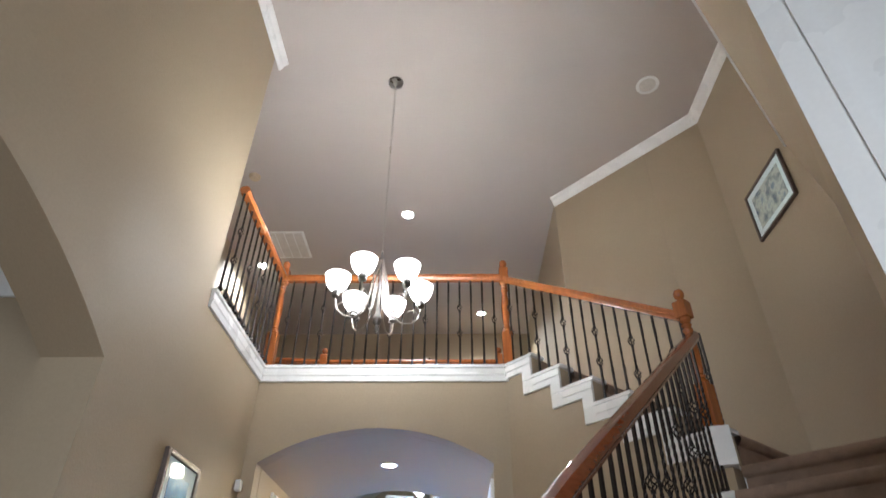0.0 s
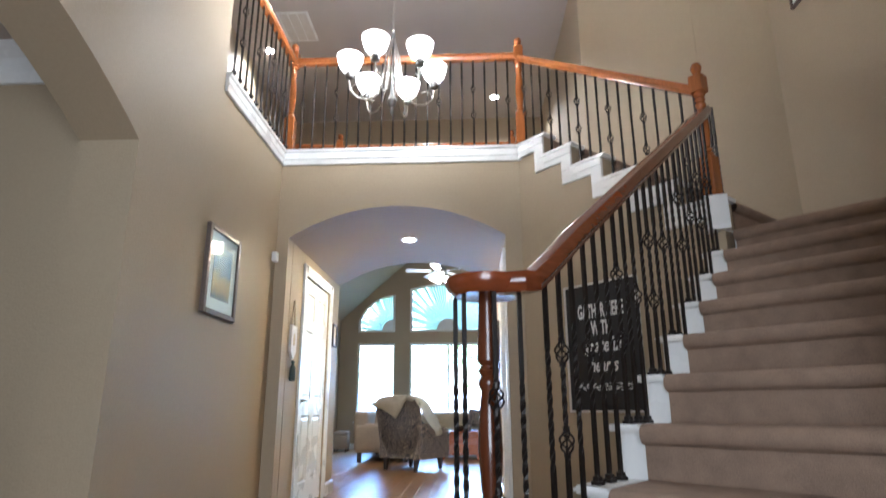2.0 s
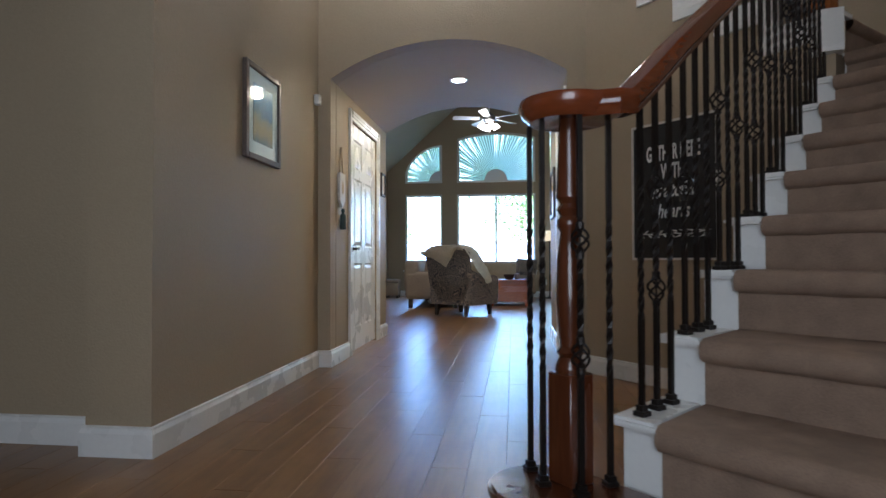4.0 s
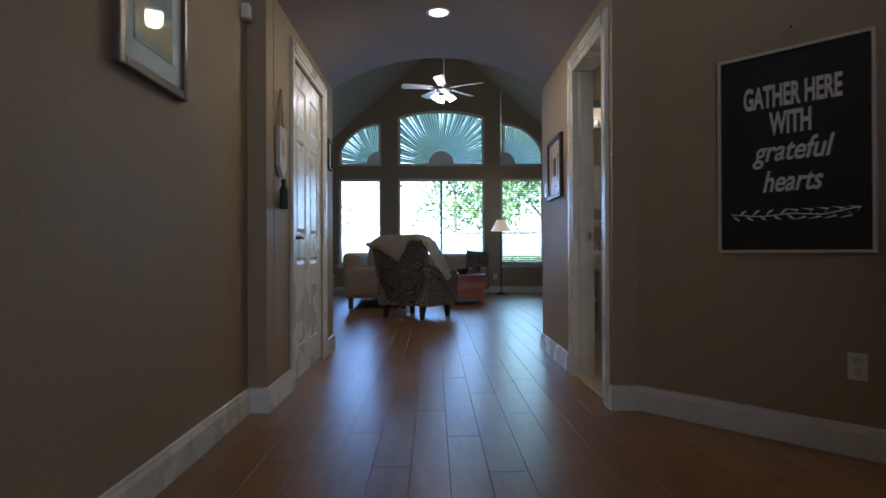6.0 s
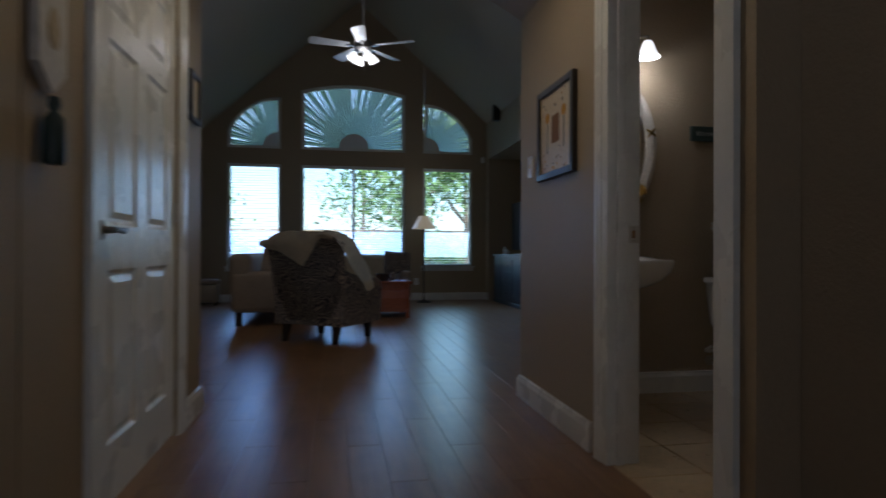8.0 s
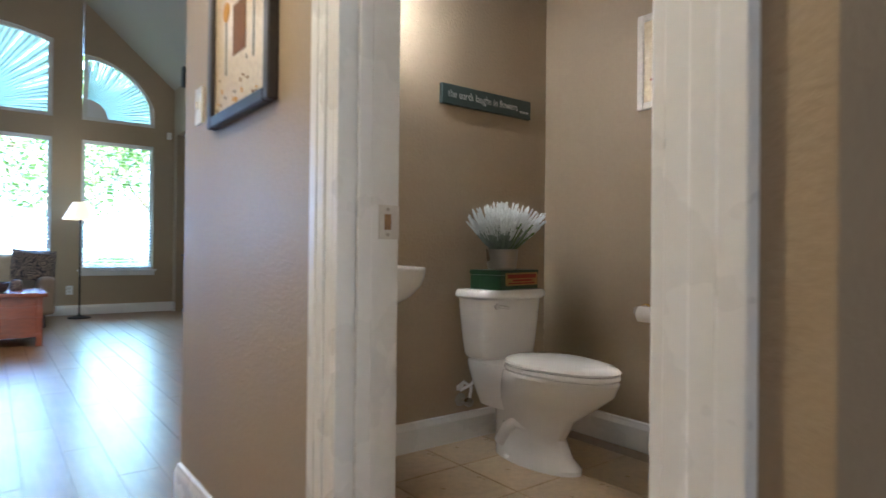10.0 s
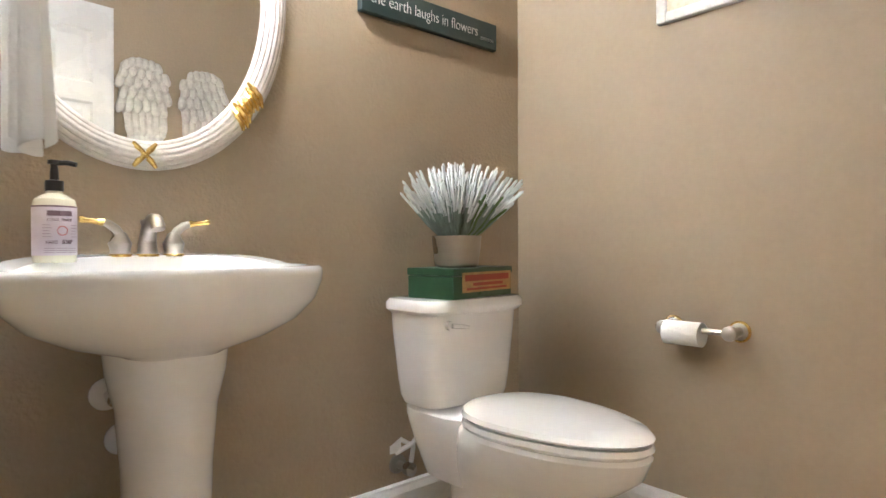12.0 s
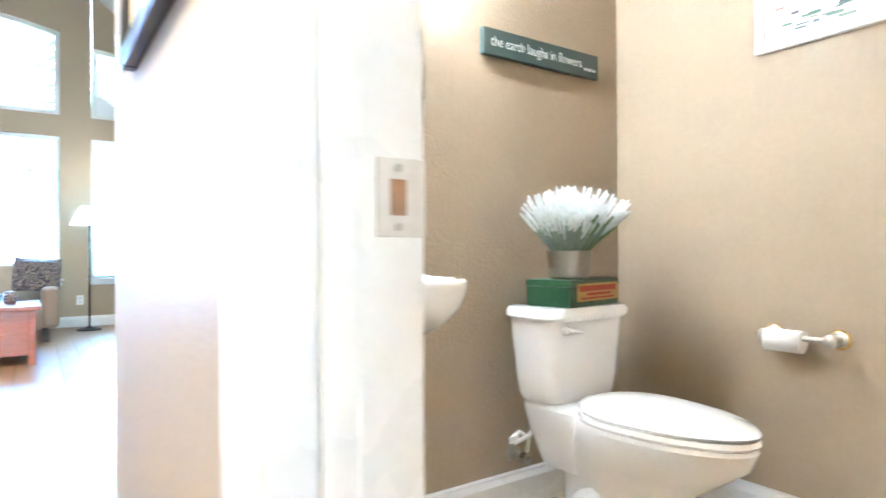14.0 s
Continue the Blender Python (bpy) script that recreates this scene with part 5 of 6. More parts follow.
            zz = z0 + 0.012 * math.sin(math.pi * f) + wr.uniform(-0.006, 0.006) - (0.02 * f if row > 4 else 0)
            lean = (f - 0.35) * 0.02 * (1 if row < 5 else -0.6)
            y0 = 0.016 - 0.001 * row
            tube([(sgn * x0, y0 - 0.004, zz + 0.01), (sgn * x0, y0, zz), (sgn * (x0 + lean * 0.5), y0 + 0.005, zz - ln * 0.55), (sgn * (x0 + lean), y0 + 0.006, zz - ln * 0.85), (sgn * (x0 + lean * 1.2), y0 + 0.002, zz - ln)], [0.006, 0.013, 0.0155, 0.011, 0.003], 8, bm=wb)
    solid("carved_wing", wb, WING, "white carved wooden wing hung on the wall", "wall decor", pose(cx_, BS + 0.03, 1.64 if sgn < 0 else 1.63) @ Matrix.Diagonal((1.5, 1.2, 1.15, 1)), smooth=True, group="pair of wings")
# hand towel
ring = thing("hand_towel", "white hand towel hanging beside the mirror", "towel", pose(0.557, 6.36, 1.38))
tw = grid(14, 25, lambda i, j: (0.08 + 0.012 * math.sin(j * 0.8) * (0.4 + i / 13) + 0.012 * i / 14, -0.17 + 0.34 * j / 24, -0.41 * i / 13 + 0.012 * (i / 13) * math.sin(j * 0.55) + 0.05 * (i / 13) * j / 24))
bmesh.ops.solidify(tw, geom=tw.faces, thickness=0.02)
part("cloth", tw, PAPER, ring, "", True)
part("ring", tube([(0.07, 0.09 * math.cos(a), 0.02 + 0.04 * math.sin(a)) for a in [2 * math.pi * k / 20 for k in range(20)]], 0.005, 6, closed=True), NICKEL, ring)
part("ring_post", lathe([(0.024, 0), (0.024, 0.006), (0.01, 0.012), (0.01, 0.07), (0.0, 0.074)], 16, pose(0, 0, 0.055, 0, 90, 0)), NICKEL, ring, "", True)


# ---- windows ----
def window(name, c, a, b):
    w = thing(name, "tall window with white frame and horizontal blinds", "window", kind=S)
    y = WW + 0.06
    fw = 0.045
    part("window_frame", box(a, y, SILL, a + fw, y + 0.05, HEAD, 0.003), TRIM, w)
    part("window_frame", box(b - fw, y, SILL, b, y + 0.05, HEAD, 0.003), TRIM, w)
    part("window_frame", box(a + fw, y, SILL, b - fw, y + 0.05, SILL + fw, 0.003), TRIM, w)
    part("window_frame", box(a + fw, y, HEAD - fw, b - fw, y + 0.05, HEAD, 0.003), TRIM, w)
    if c == 1:
        m = (a + b) / 2
        part("mullion", box(m - 0.025, y, SILL + fw, m + 0.025, y + 0.05, HEAD - fw, 0.003), TRIM, w)
    pane = part("pane", box(a + fw, y + 0.022, SILL + fw, b - fw, y + 0.028, HEAD - fw), GLASS, w, "clear glass pane")
    pane.visible_shadow = False
    part("window_sill", box(a - 0.04, WW - 0.05, SILL - 0.025, b + 0.04, WW + 0.06, SILL, 0.006, 2), TRIM, w, "white window sill")
    part("apron", box(a - 0.02, WW - 0.016, SILL - 0.085, b + 0.02, WW - 0.001, SILL - 0.026, 0.003), TRIM, w)
    part("blind_rail", box(a + 0.01, WW + 0.004, HEAD - 0.055, b - 0.01, WW + 0.05, HEAD - 0.004, 0.004), BLIND, w, "white blind head rail")
    sl = bmesh.new()
    box(a + 0.014, -0.024, -0.0012, b - 0.014, 0.024, 0.0012, bm=sl)
    me_ = mesh(sl, BLIND)
    n_ = 38
    for k in range(n_):
        o = new("slat", me_)
        o.parent = w
        o.matrix_basis = pose(0, WW + 0.03, SILL + 0.03 + k * (HEAD - SILL - 0.1) / n_, 11, 0, 0)
    for x in (a + 0.15, b - 0.15):
        part("blind_cord", tube([(x, WW + 0.002, SILL + 0.02), (x, WW + 0.002, HEAD - 0.05)], 0.0012, 5), BLIND, w)
    return w


for c, (a, b) in enumerate(COLS):
    window("window_%d" % (c + 1), c, a, b)


def fan_window(name, c):
    a, b = COLS[c]
    w = thing(name, "arched transom window with a pleated sunburst shade", "window", kind=S)
    pts = arch_top(c)
    ring_o = [(a, ARCH)] + pts + [(b, ARCH)]
    mx, mz = (a + b) / 2, 2.95
    f = bmesh.new()
    n_ = len(ring_o)
    inner = []
    hw, cz = (b - a) / 2, ARCH
    for x, z in ring_o:
        ix = mx + (x - mx) * (1 - 0.055 / hw)
        iz = ARCH + 0.05 + (z - ARCH) * (1 - 0.1 / max(0.4, max(p[1] for p in pts) - ARCH))
        inner.append((ix, iz))
    y0, y1 = WW + 0.03, WW + 0.09
    rows = [[f.verts.new((x, y, z)) for x, z in r] for r, y in ((ring_o, y0), (inner, y0), (inner, y1))]
    for p, q in zip(rows, rows[1:]):
        for k in range(n_):
            f.faces.new((p[k], p[(k + 1) % n_], q[(k + 1) % n_], q[k]))
    part("window_frame", f, TRIM, w)
    hub = {0: (b - 0.06, ARCH + 0.05), 1: ((a + b) / 2, ARCH + 0.05), 2: (a + 0.06, ARCH + 0.05)}[c]
    r0 = 0.26 if c == 1 else 0.24
    ang = {0: (90, 180), 1: (0, 180), 2: (0, 90)}[c]
    folds = 104 if c == 1 else 52
    slack = random.Random(c + 5)
    sh = bmesh.new()

    def reach(t):
        d = (math.cos(t), math.sin(t))
        best = 9.0
        for (x0, z0), (x1, z1) in zip(inner, inner[1:]):
            ex, ez = x1 - x0, z1 - z0
            den = d[0] * ez - d[1] * ex
            if abs(den) > 1e-9:
                s_ = ((x0 - hub[0]) * ez - (z0 - hub[1]) * ex) / den
                u_ = ((x0 - hub[0]) * d[1] - (z0 - hub[1]) * d[0]) / den
                if s_ > 0.1 and -0.01 <= u_ <= 1.01:
                    best = min(best, s_)
        return min(best, 1.6)
    prev = None
    for k in range(folds + 1):
        t = radians(ang[0] + (ang[1] - ang[0]) * k / folds)
        t = min(max(t, radians(0.8)), radians(179.2))
        r1 = reach(t)
        y = WW + 0.075 + (0.022 if k % 2 else 0.0)
        rm = r0 + (r1 - r0) * 0.42
        va = sh.verts.new((hub[0] + r0 * 0.9 * math.cos(t), y, hub[1] + r0 * 0.9 * math.sin(t)))
        vm = sh.verts.new((hub[0] + rm * math.cos(t), y, hub[1] + rm * math.sin(t)))
        vb = sh.verts.new((hub[0] + r1 * math.cos(t), y, hub[1] + r1 * math.sin(t)))
        if prev:
            # alternate folds take the darker copy, so pleat shading is in the material
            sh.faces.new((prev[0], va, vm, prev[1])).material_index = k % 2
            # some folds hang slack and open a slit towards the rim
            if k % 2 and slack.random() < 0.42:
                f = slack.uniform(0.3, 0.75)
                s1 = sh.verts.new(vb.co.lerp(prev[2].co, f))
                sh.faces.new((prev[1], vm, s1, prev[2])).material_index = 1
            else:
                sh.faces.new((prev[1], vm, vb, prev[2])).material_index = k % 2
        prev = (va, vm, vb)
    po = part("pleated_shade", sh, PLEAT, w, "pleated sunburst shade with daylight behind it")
    po.data.materials.append(PLEAT_SHADED)
    hb = [(hub[0] + r0 * math.cos(radians(ang[0] + (ang[1] - ang[0]) * k / 20)), hub[1] + r0 * math.sin(radians(ang[0] + (ang[1] - ang[0]) * k / 20))) for k in range(21)]
    part("shade_hub", prism([(x, WW + 0.055, z) for x, z in [hub] + hb], (0, 0.012, 0)), BLIND, w, "plain white half-round hub of the shade")
    return w


for c in range(3):
    fan_window("window_%d" % (c + 4), c)

# ---- living room ----
CHAIR = pose(-0.72, 9.5, 0, 0, 0, -33)
chair = thing("armchair", "paisley upholstered armchair turned towards the cabinet", "armchair", CHAIR)


def back_top(x):
    return 1.02 - 0.085 * abs(x) ** 4


def back_shape(i, j):
    """Outer side of the backrest: x across, leaning back as it rises."""
    x, v = (i / 16 - 0.5) * 2, j / 12
    z = 0.17 + (back_top(x) - 0.17) * v
    wide = 0.37 + 0.055 * v + 0.012 * math.sin(v * 3)
    return (x * wide, -0.31 - 0.1 * v ** 1.4 - 0.045 * (1 - x * x), z)


bk = grid(17, 13, back_shape)
bmesh.ops.solidify(bk, geom=bk.faces, thickness=-0.15)
bmesh.ops.bevel(bk, geom=[e for e in bk.edges if e.calc_face_angle(0) > 1.0], offset=0.045, segments=4, affect="EDGES")
part("backrest", bk, PAISLEY, chair, "tall curved paisley back", True)
part("seat", box(-0.34, -0.3, 0.165, 0.34, 0.36, 0.33, 0.03, 3), PAISLEY, chair, "", True)
part("cushion", box(-0.24, -0.2, 0.33, 0.24, 0.39, 0.47, 0.05, 4), PAISLEY, chair, "plump seat cushion", True)
for sx in (-1, 1):
    arm_side = [(-0.34, 0.165), (0.34, 0.165), (0.36, 0.3), (0.37, 0.5), (0.34, 0.575), (0.26, 0.6), (0.0, 0.615), (-0.2, 0.65), (-0.34, 0.7)]
    ab = prism([(sx * 0.25, y, z) for y, z in arm_side], (sx * 0.135, 0, 0))
    bmesh.ops.bevel(ab, geom=[e for e in ab.edges if e.calc_face_angle(0) > 0.9], offset=0.05, segments=4, affect="EDGES")
    part("armrest", ab, PAISLEY, chair, "rounded arm", True)
for x, y, lean in ((-0.28, -0.29, -0.03), (0.28, -0.29, -0.03), (-0.28, 0.27, 0.01), (0.28, 0.27, 0.01)):
    leg = bmesh.new()
    a_ = [leg.verts.new((x + p * 0.034, y + q * 0.034, 0.18)) for p, q in ((-1, -1), (1, -1), (1, 1), (-1, 1))]
    b_ = [leg.verts.new((x + p * 0.02, y + q * 0.02 + lean, 0.0)) for p, q in ((-1, -1), (1, -1), (1, 1), (-1, 1))]
    leg.faces.new(a_)
    leg.faces.new(b_[::-1])
    for k in range(4):
        leg.faces.new((a_[k], b_[k], b_[(k + 1) % 4], a_[(k + 1) % 4]))
    part("leg", leg, DARK, chair, "tapered dark wood leg")


def fleece(i, j):
    """Sheepskin over the top edge: a pointed flap hangs down the outside of the back."""
    u, v = i / 30, j / 22
    x = -0.5 + 0.84 * u
    xn = max(-1, min(1, x / 0.42))
    tip = max(0.0, 1 - abs(u - 0.6) / (0.56 if u < 0.6 else 0.24))
    drop = 0.05 + 0.27 * tip ** 0.9
    top = back_top(xn) + 0.022 + 0.01 * noise.noise((u * 6, v * 5, 3))
    bulge = 0.045 * (1 - xn * xn)
    if v > 0.5:
        k = (v - 0.5) * 2
        return (x, -0.428 - bulge + 0.035 * k * drop / 0.3 - 0.02 * math.sin(k * 3.1), top - drop * k)
    k = (0.5 - v) * 2
    return (x, -0.428 - bulge + 0.17 * k, top + 0.014 * math.sin(k * 3.1) - 0.14 * k ** 3)


fl = grid(31, 23, fleece)
tail_way = [(0.1, -0.38, 1.05), (0.24, -0.375, 1.045), (0.36, -0.36, 1.0), (0.425, -0.33, 0.92), (0.45, -0.27, 0.82), (0.455, -0.19, 0.73), (0.45, -0.1, 0.66), (0.45, -0.02, 0.58), (0.455, 0.02, 0.49)]
tail_side = [(0, 1, 0)] * 2 + [(0, 1, 0.1), (0.1, 0.95, 0.2), (0, 0.9, 0.4), (0, 0.8, 0.55), (0, 0.78, 0.6), (0, 0.9, 0.4), (0, 0.95, 0.2)]


def tail(i, j):
    f = i / 24 * (len(tail_way) - 1)
    k = min(int(f), len(tail_way) - 2)
    p = Vector(tail_way[k]).lerp(Vector(tail_way[k + 1]), f - k)
    d = Vector(tail_side[k]).lerp(Vector(tail_side[k + 1]), f - k).normalized()
    w = 0.105 - 0.03 * (i / 24) ** 3
    return p + d * w * (j / 6 - 1) + Vector((0.014 * math.sin(math.pi * j / 12), 0, 0.006))


grid(25, 13, tail, fl)
bmesh.ops.solidify(fl, geom=fl.faces, thickness=0.024)
for v in fl.verts:
    v.co += Vector((noise.noise(v.co * 34), noise.noise(v.co * 34 + Vector((9, 0, 0))), noise.noise(v.co * 31))) * 0.008
throw = solid("sheepskin_throw", fl, FUR, "cream sheepskin draped over the armchair's back and arm", "throw", CHAIR, smooth=True)
stool = thing("footstool", "small beige upholstered footstool by the wall", "stool", pose(-2.62, 13.35, 0))
part("body", box(-0.15, -0.15, 0.05, 0.15, 0.15, 0.33, 0.02, 2), SOFA, stool, "", True)
part("cushion", box(-0.16, -0.16, 0.33, 0.16, 0.16, 0.41, 0.035, 3), SOFA, stool, "padded top", True)
for x in (-0.12, 0.12):
    for y in (-0.12, 0.12):
        part("foot", box(x - 0.018, y - 0.018, 0, x + 0.018, y + 0.018, 0.052, 0.003), DARK, stool)

sofa = thing("sofa", "beige upholstered sofa with loose cushions", "sofa", pose(-1.36, 11.6, 0, 0, 0, 90) @ Matrix.Scale(1.12, 4))
# local x along the sofa (world +y), local -y is its front after turn
part("base", box(-0.95, -0.42, 0.14, 0.95, 0.4, 0.33, 0.03, 2), SOFA, sofa, "", True)
part("backrest", box(-0.95, 0.22, 0.3, 0.95, 0.44, 0.74, 0.07, 3), SOFA, sofa, "", True)
for sx in (-1, 1):
    part("armrest", box(sx * 0.87 - 0.09, -0.44, 0.14, sx * 0.87 + 0.09, 0.42, 0.56, 0.06, 3), SOFA, sofa, "rounded arm", True)
    part("cushion", box(sx * 0.4 - 0.37, -0.42, 0.33, sx * 0.4 + 0.37, 0.22, 0.45, 0.04, 3), SOFA, sofa, "", True)
for x in (-0.88, 0.88):
    for y in (-0.36, 0.34):
        part("leg", prism([(x - 0.03, y - 0.03, 0.15), (x + 0.03, y - 0.03, 0.15), (x + 0.03, y + 0.03, 0.15), (x - 0.03, y + 0.03, 0.15)], (0.0, 0.0, -0.15)), DARK, sofa, "dark wood leg")


def cushion(label, mat, m, w=0.44, h=0.4, d=0.14):
    def f(i, j, s):
        u, v = i / 8 * 2 - 1, j / 8 * 2 - 1
        k = (1 - u ** 4) * (1 - v ** 4)
        return (u * w / 2 * (1 - 0.07 * (1 - abs(v)) ** 2 * 0), s * d / 2 * k ** 0.5, v * h / 2 * (1 - 0.06 * (1 - abs(u))))
    bm = grid(9, 9, lambda i, j: f(i, j, 1))
    grid(9, 9, lambda i, j: f(i, j, -1), bm)
    bmesh.ops.remove_doubles(bm, verts=bm.verts, dist=0.0005)
    return solid("throw_pillow", bm, mat, label, "pillow", m, smooth=True)


cushion("plump beige throw pillow on the sofa", SOFA, pose(-1.32, 10.95, 0.72, -10, 12, 30), 0.46, 0.42, 0.2)
cushion("dark paisley throw pillow on the sofa", PAISLEY, pose(-1.08, 11.1, 0.72, -12, 20, 40), 0.44, 0.42, 0.17)
cushion("dark patterned pillow on the sofa", PAISLEY, pose(-1.3, 11.95, 0.72, -12, 0, 70), 0.42, 0.4, 0.16)
seat2 = thing("loveseat", "olive upholstered loveseat below the windows", "sofa", pose(-0.25, 12.95, 0))
part("base", box(-0.7, -0.4, 0.14, 0.7, 0.38, 0.4, 0.04, 2), SOFA, seat2, "", True)
part("backrest", box(-0.7, 0.2, 0.36, 0.62, 0.42, 0.8, 0.08, 3), CREAM, seat2, "", True)
for sx in (-1, 1):
    part("armrest", box(sx * 0.66 - 0.08, -0.42, 0.14, sx * 0.66 + 0.08, 0.4, 0.56, 0.05, 3), SOFA, seat2, "", True)
for x in (-0.62, 0.62):
    for y in (-0.34, 0.32):
        part("leg", box(x - 0.03, y - 0.03, 0, x + 0.03, y + 0.03, 0.15), DARK, seat2)
cushion("patterned olive pillow on the loveseat", PAISLEY, pose(0.3, 12.85, 0.68, -12, 4, 0), 0.42, 0.36, 0.16)
chest = thing("trunk_table", "cherry wood chest used as a low table", "chest", pose(0.0, 11.5, 0))
part("top", box(-0.4, -0.38, 0.44, 0.32, 0.4, 0.475, 0.006, 2), CHERRY, chest, "polished overhanging top")
part("front_panel", box(-0.34, -0.345, 0.08, 0.245, -0.325, 0.438, 0.002), CHERRY, chest)
part("back_panel", box(-0.34, 0.325, 0.08, 0.245, 0.345, 0.438, 0.002), CHERRY, chest)
for x in (-0.36, 0.25):
    part("side_panel", box(x, -0.32, 0.08, x + 0.02, 0.32, 0.438, 0.002), CHERRY, chest)
for x in (-0.375, 0.235):
    for y in (-0.36, 0.31):
        part("leg", box(x, y, 0, x + 0.05, y + 0.05, 0.44, 0.003), CHERRY, chest)
bowl_ = lathe([(0.05, 0), (0.07, 0.004), (0.1, 0.05), (0.115, 0.09), (0.108, 0.09), (0.09, 0.05), (0.03, 0.015)], 6)
solid("wooden_bowl", bowl_, DARK, "dark faceted wooden bowl on the chest", "bowl", pose(-0.04, 11.36, 0.475, 0, 0, 20))
solid("small_jar", lathe([(0.04, 0), (0.05, 0.02), (0.05, 0.08), (0.04, 0.1), (0.01, 0.105)], 18), PAISLEY, "small grey lidded jar on the chest", "jar", pose(0.1, 11.6, 0.475), smooth=True)
fl_ = thing("floor_lamp", "black floor lamp with a lit cream shade", "floor lamp", pose(0.81, 13.45, 0))
part("base", lathe([(0.0, 0), (0.13, 0), (0.13, 0.012), (0.1, 0.022), (0.03, 0.035), (0.014, 0.05)], 28), BLACK, fl_, "", True)
part("pole", lathe([(0.011, 0.04), (0.011, 1.2), (0.015, 1.21), (0.015, 1.26)], 14), BLACK, fl_, "", True)
part("shade", lathe([(0.195, 1.24), (0.19, 1.24), (0.075, 1.46), (0.08, 1.462)][:1] + [(0.2, 1.24), (0.085, 1.46), (0.08, 1.46), (0.194, 1.242)], 32), LAMPSHADE, fl_, "lit cream cone shade", True)
fan = thing("ceiling_fan", "white five-blade ceiling fan with four lights", "ceiling fan", pose(-0.36, 10.3, 3.2))
part("rod", lathe([(0.011, 0.06), (0.011, 1.88)], 10), TRIM, fan, "", True)
part("motor", lathe([(0.03, -0.08), (0.07, -0.07), (0.1, -0.04), (0.1, 0.03), (0.06, 0.06), (0.02, 0.085)], 24), PEWTER, fan, "grey metal motor housing", True)
for k in range(5):
    a = 72 * k + 46
    bl = prism([(0.16, -0.05, 0.005), (0.56, -0.075, 0.005), (0.6, -0.06, 0.005), (0.61, 0.0, 0.005), (0.6, 0.06, 0.005), (0.56, 0.075, 0.005), (0.16, 0.05, 0.005)], (0, 0, 0.008))
    o = part("blade", bl, TRIM, fan, "white painted fan blade")
    o.matrix_basis = pose(0, 0, -0.02, 0, 0, a) @ pose(0, 0, 0, 12, 0, 0)
    ir = part("blade_iron", box(0.08, -0.018, -0.005, 0.2, 0.018, 0.003, 0.002), PEWTER, fan)
    ir.matrix_basis = pose(0, 0, -0.02, 0, 0, a)
for k in range(4):
    a = radians(90 * k + 20)
    x, y = 0.1 * math.cos(a), 0.1 * math.sin(a)
    part("light_shade", lathe([(0.02, 0), (0.035, -0.015), (0.05, -0.06), (0.062, -0.09), (0.055, -0.09), (0.03, -0.03)], 18, pose(x, y, -0.1) @ Matrix.Rotation(a, 4, "Z") @ pose(0, 0, 0, 0, -28, 0)), SHADE, fan, "lit white glass shade", True)
part("pull_chain", lathe([(0.0016, -0.34), (0.0016, -0.08)], 6), NICKEL, fan)
cab = thing("media_cabinet", "dark distressed blue media cabinet", "cabinet", pose(2.32, 12.72, 0))
BLUE = paint("distressed_blue", (0.03, 0.043, 0.06), 0.4, vary=0.4, scale=10)
part("body", box(-0.26, -0.8, 0.06, 0.26, 0.8, 0.78, 0.006), BLUE, cab)
part("top", box(-0.29, -0.83, 0.782, 0.28, 0.83, 0.815, 0.006, 2), BLUE, cab)
part("plinth", box(-0.28, -0.82, 0, 0.26, 0.82, 0.058, 0.004), BLUE, cab)
for y in (-0.55, 0.55):
    dr = part("door", box(-0.276, y - 0.22, 0.1, -0.262, y + 0.22, 0.74, 0.004), BLUE, cab)
    part("door_panel", box(-0.282, y - 0.15, 0.18, -0.277, y + 0.15, 0.66, 0.003), BLUE, dr)
for k in range(3):
    dr = part("drawer", box(-0.278, -0.3, 0.1 + 0.215 * k, -0.262, 0.3, 0.3 + 0.215 * k, 0.004), BLUE, cab)
    part("knob", lathe([(0.014, 0), (0.014, 0.012), (0.006, 0.02)], 12, pose(-0.279, 0, 0.2 + 0.215 * k, 0, -90, 0)), PEWTER, dr, "dark knob", True)
tv = thing("television", "black flat television standing on the cabinet", "television", pose(2.38, 12.9, 0.815) @ Matrix.Diagonal((1, 1, 1.22, 1)))
part("screen", box(-0.025, -0.55, 0.06, 0.02, 0.55, 0.72, 0.006), BLACK, tv)
part("stand", box(-0.1, -0.2, 0, 0.1, 0.2, 0.015, 0.003), BLACK, tv)
part("neck", box(-0.015, -0.05, 0.015, 0.02, 0.05, 0.062), BLACK, tv)
for y, h_ in ((13.35, 0.13), (13.22, 0.09)):
    solid("figurine", lathe([(0.03, 0), (0.04, 0.01), (0.03, h_ * 0.4), (0.035, h_ * 0.6), (0.012, h_ * 0.8), (0.018, h_ * 0.9), (0.004, h_)], 14), PORCELAIN, "small white ceramic figurine on the cabinet", "figurine", pose(2.2, y, 0.815), smooth=True)
bsk = thing("basket", "woven basket with a white blanket in it", "basket", pose(2.12, 11.35, 0))
part("body", lathe([(0.14, 0), (0.17, 0.02), (0.2, 0.12), (0.19, 0.24), (0.18, 0.24), (0.18, 0.05)], 24), CREAM, bsk, "", True)
part("blanket", lathe([(0.17, 0.2), (0.19, 0.27), (0.14, 0.36), (0.05, 0.4), (0.0, 0.4)], 18), FUR, bsk, "white folded blanket", True)
for x, y, z, r in ((1.93, 12.95, 3.14, 0), (-2.78, 12.76, 3.28, 0)):
    sp = thing("loudspeaker", "small black wall-mounted loudspeaker", "loudspeaker", pose(x, y, z))
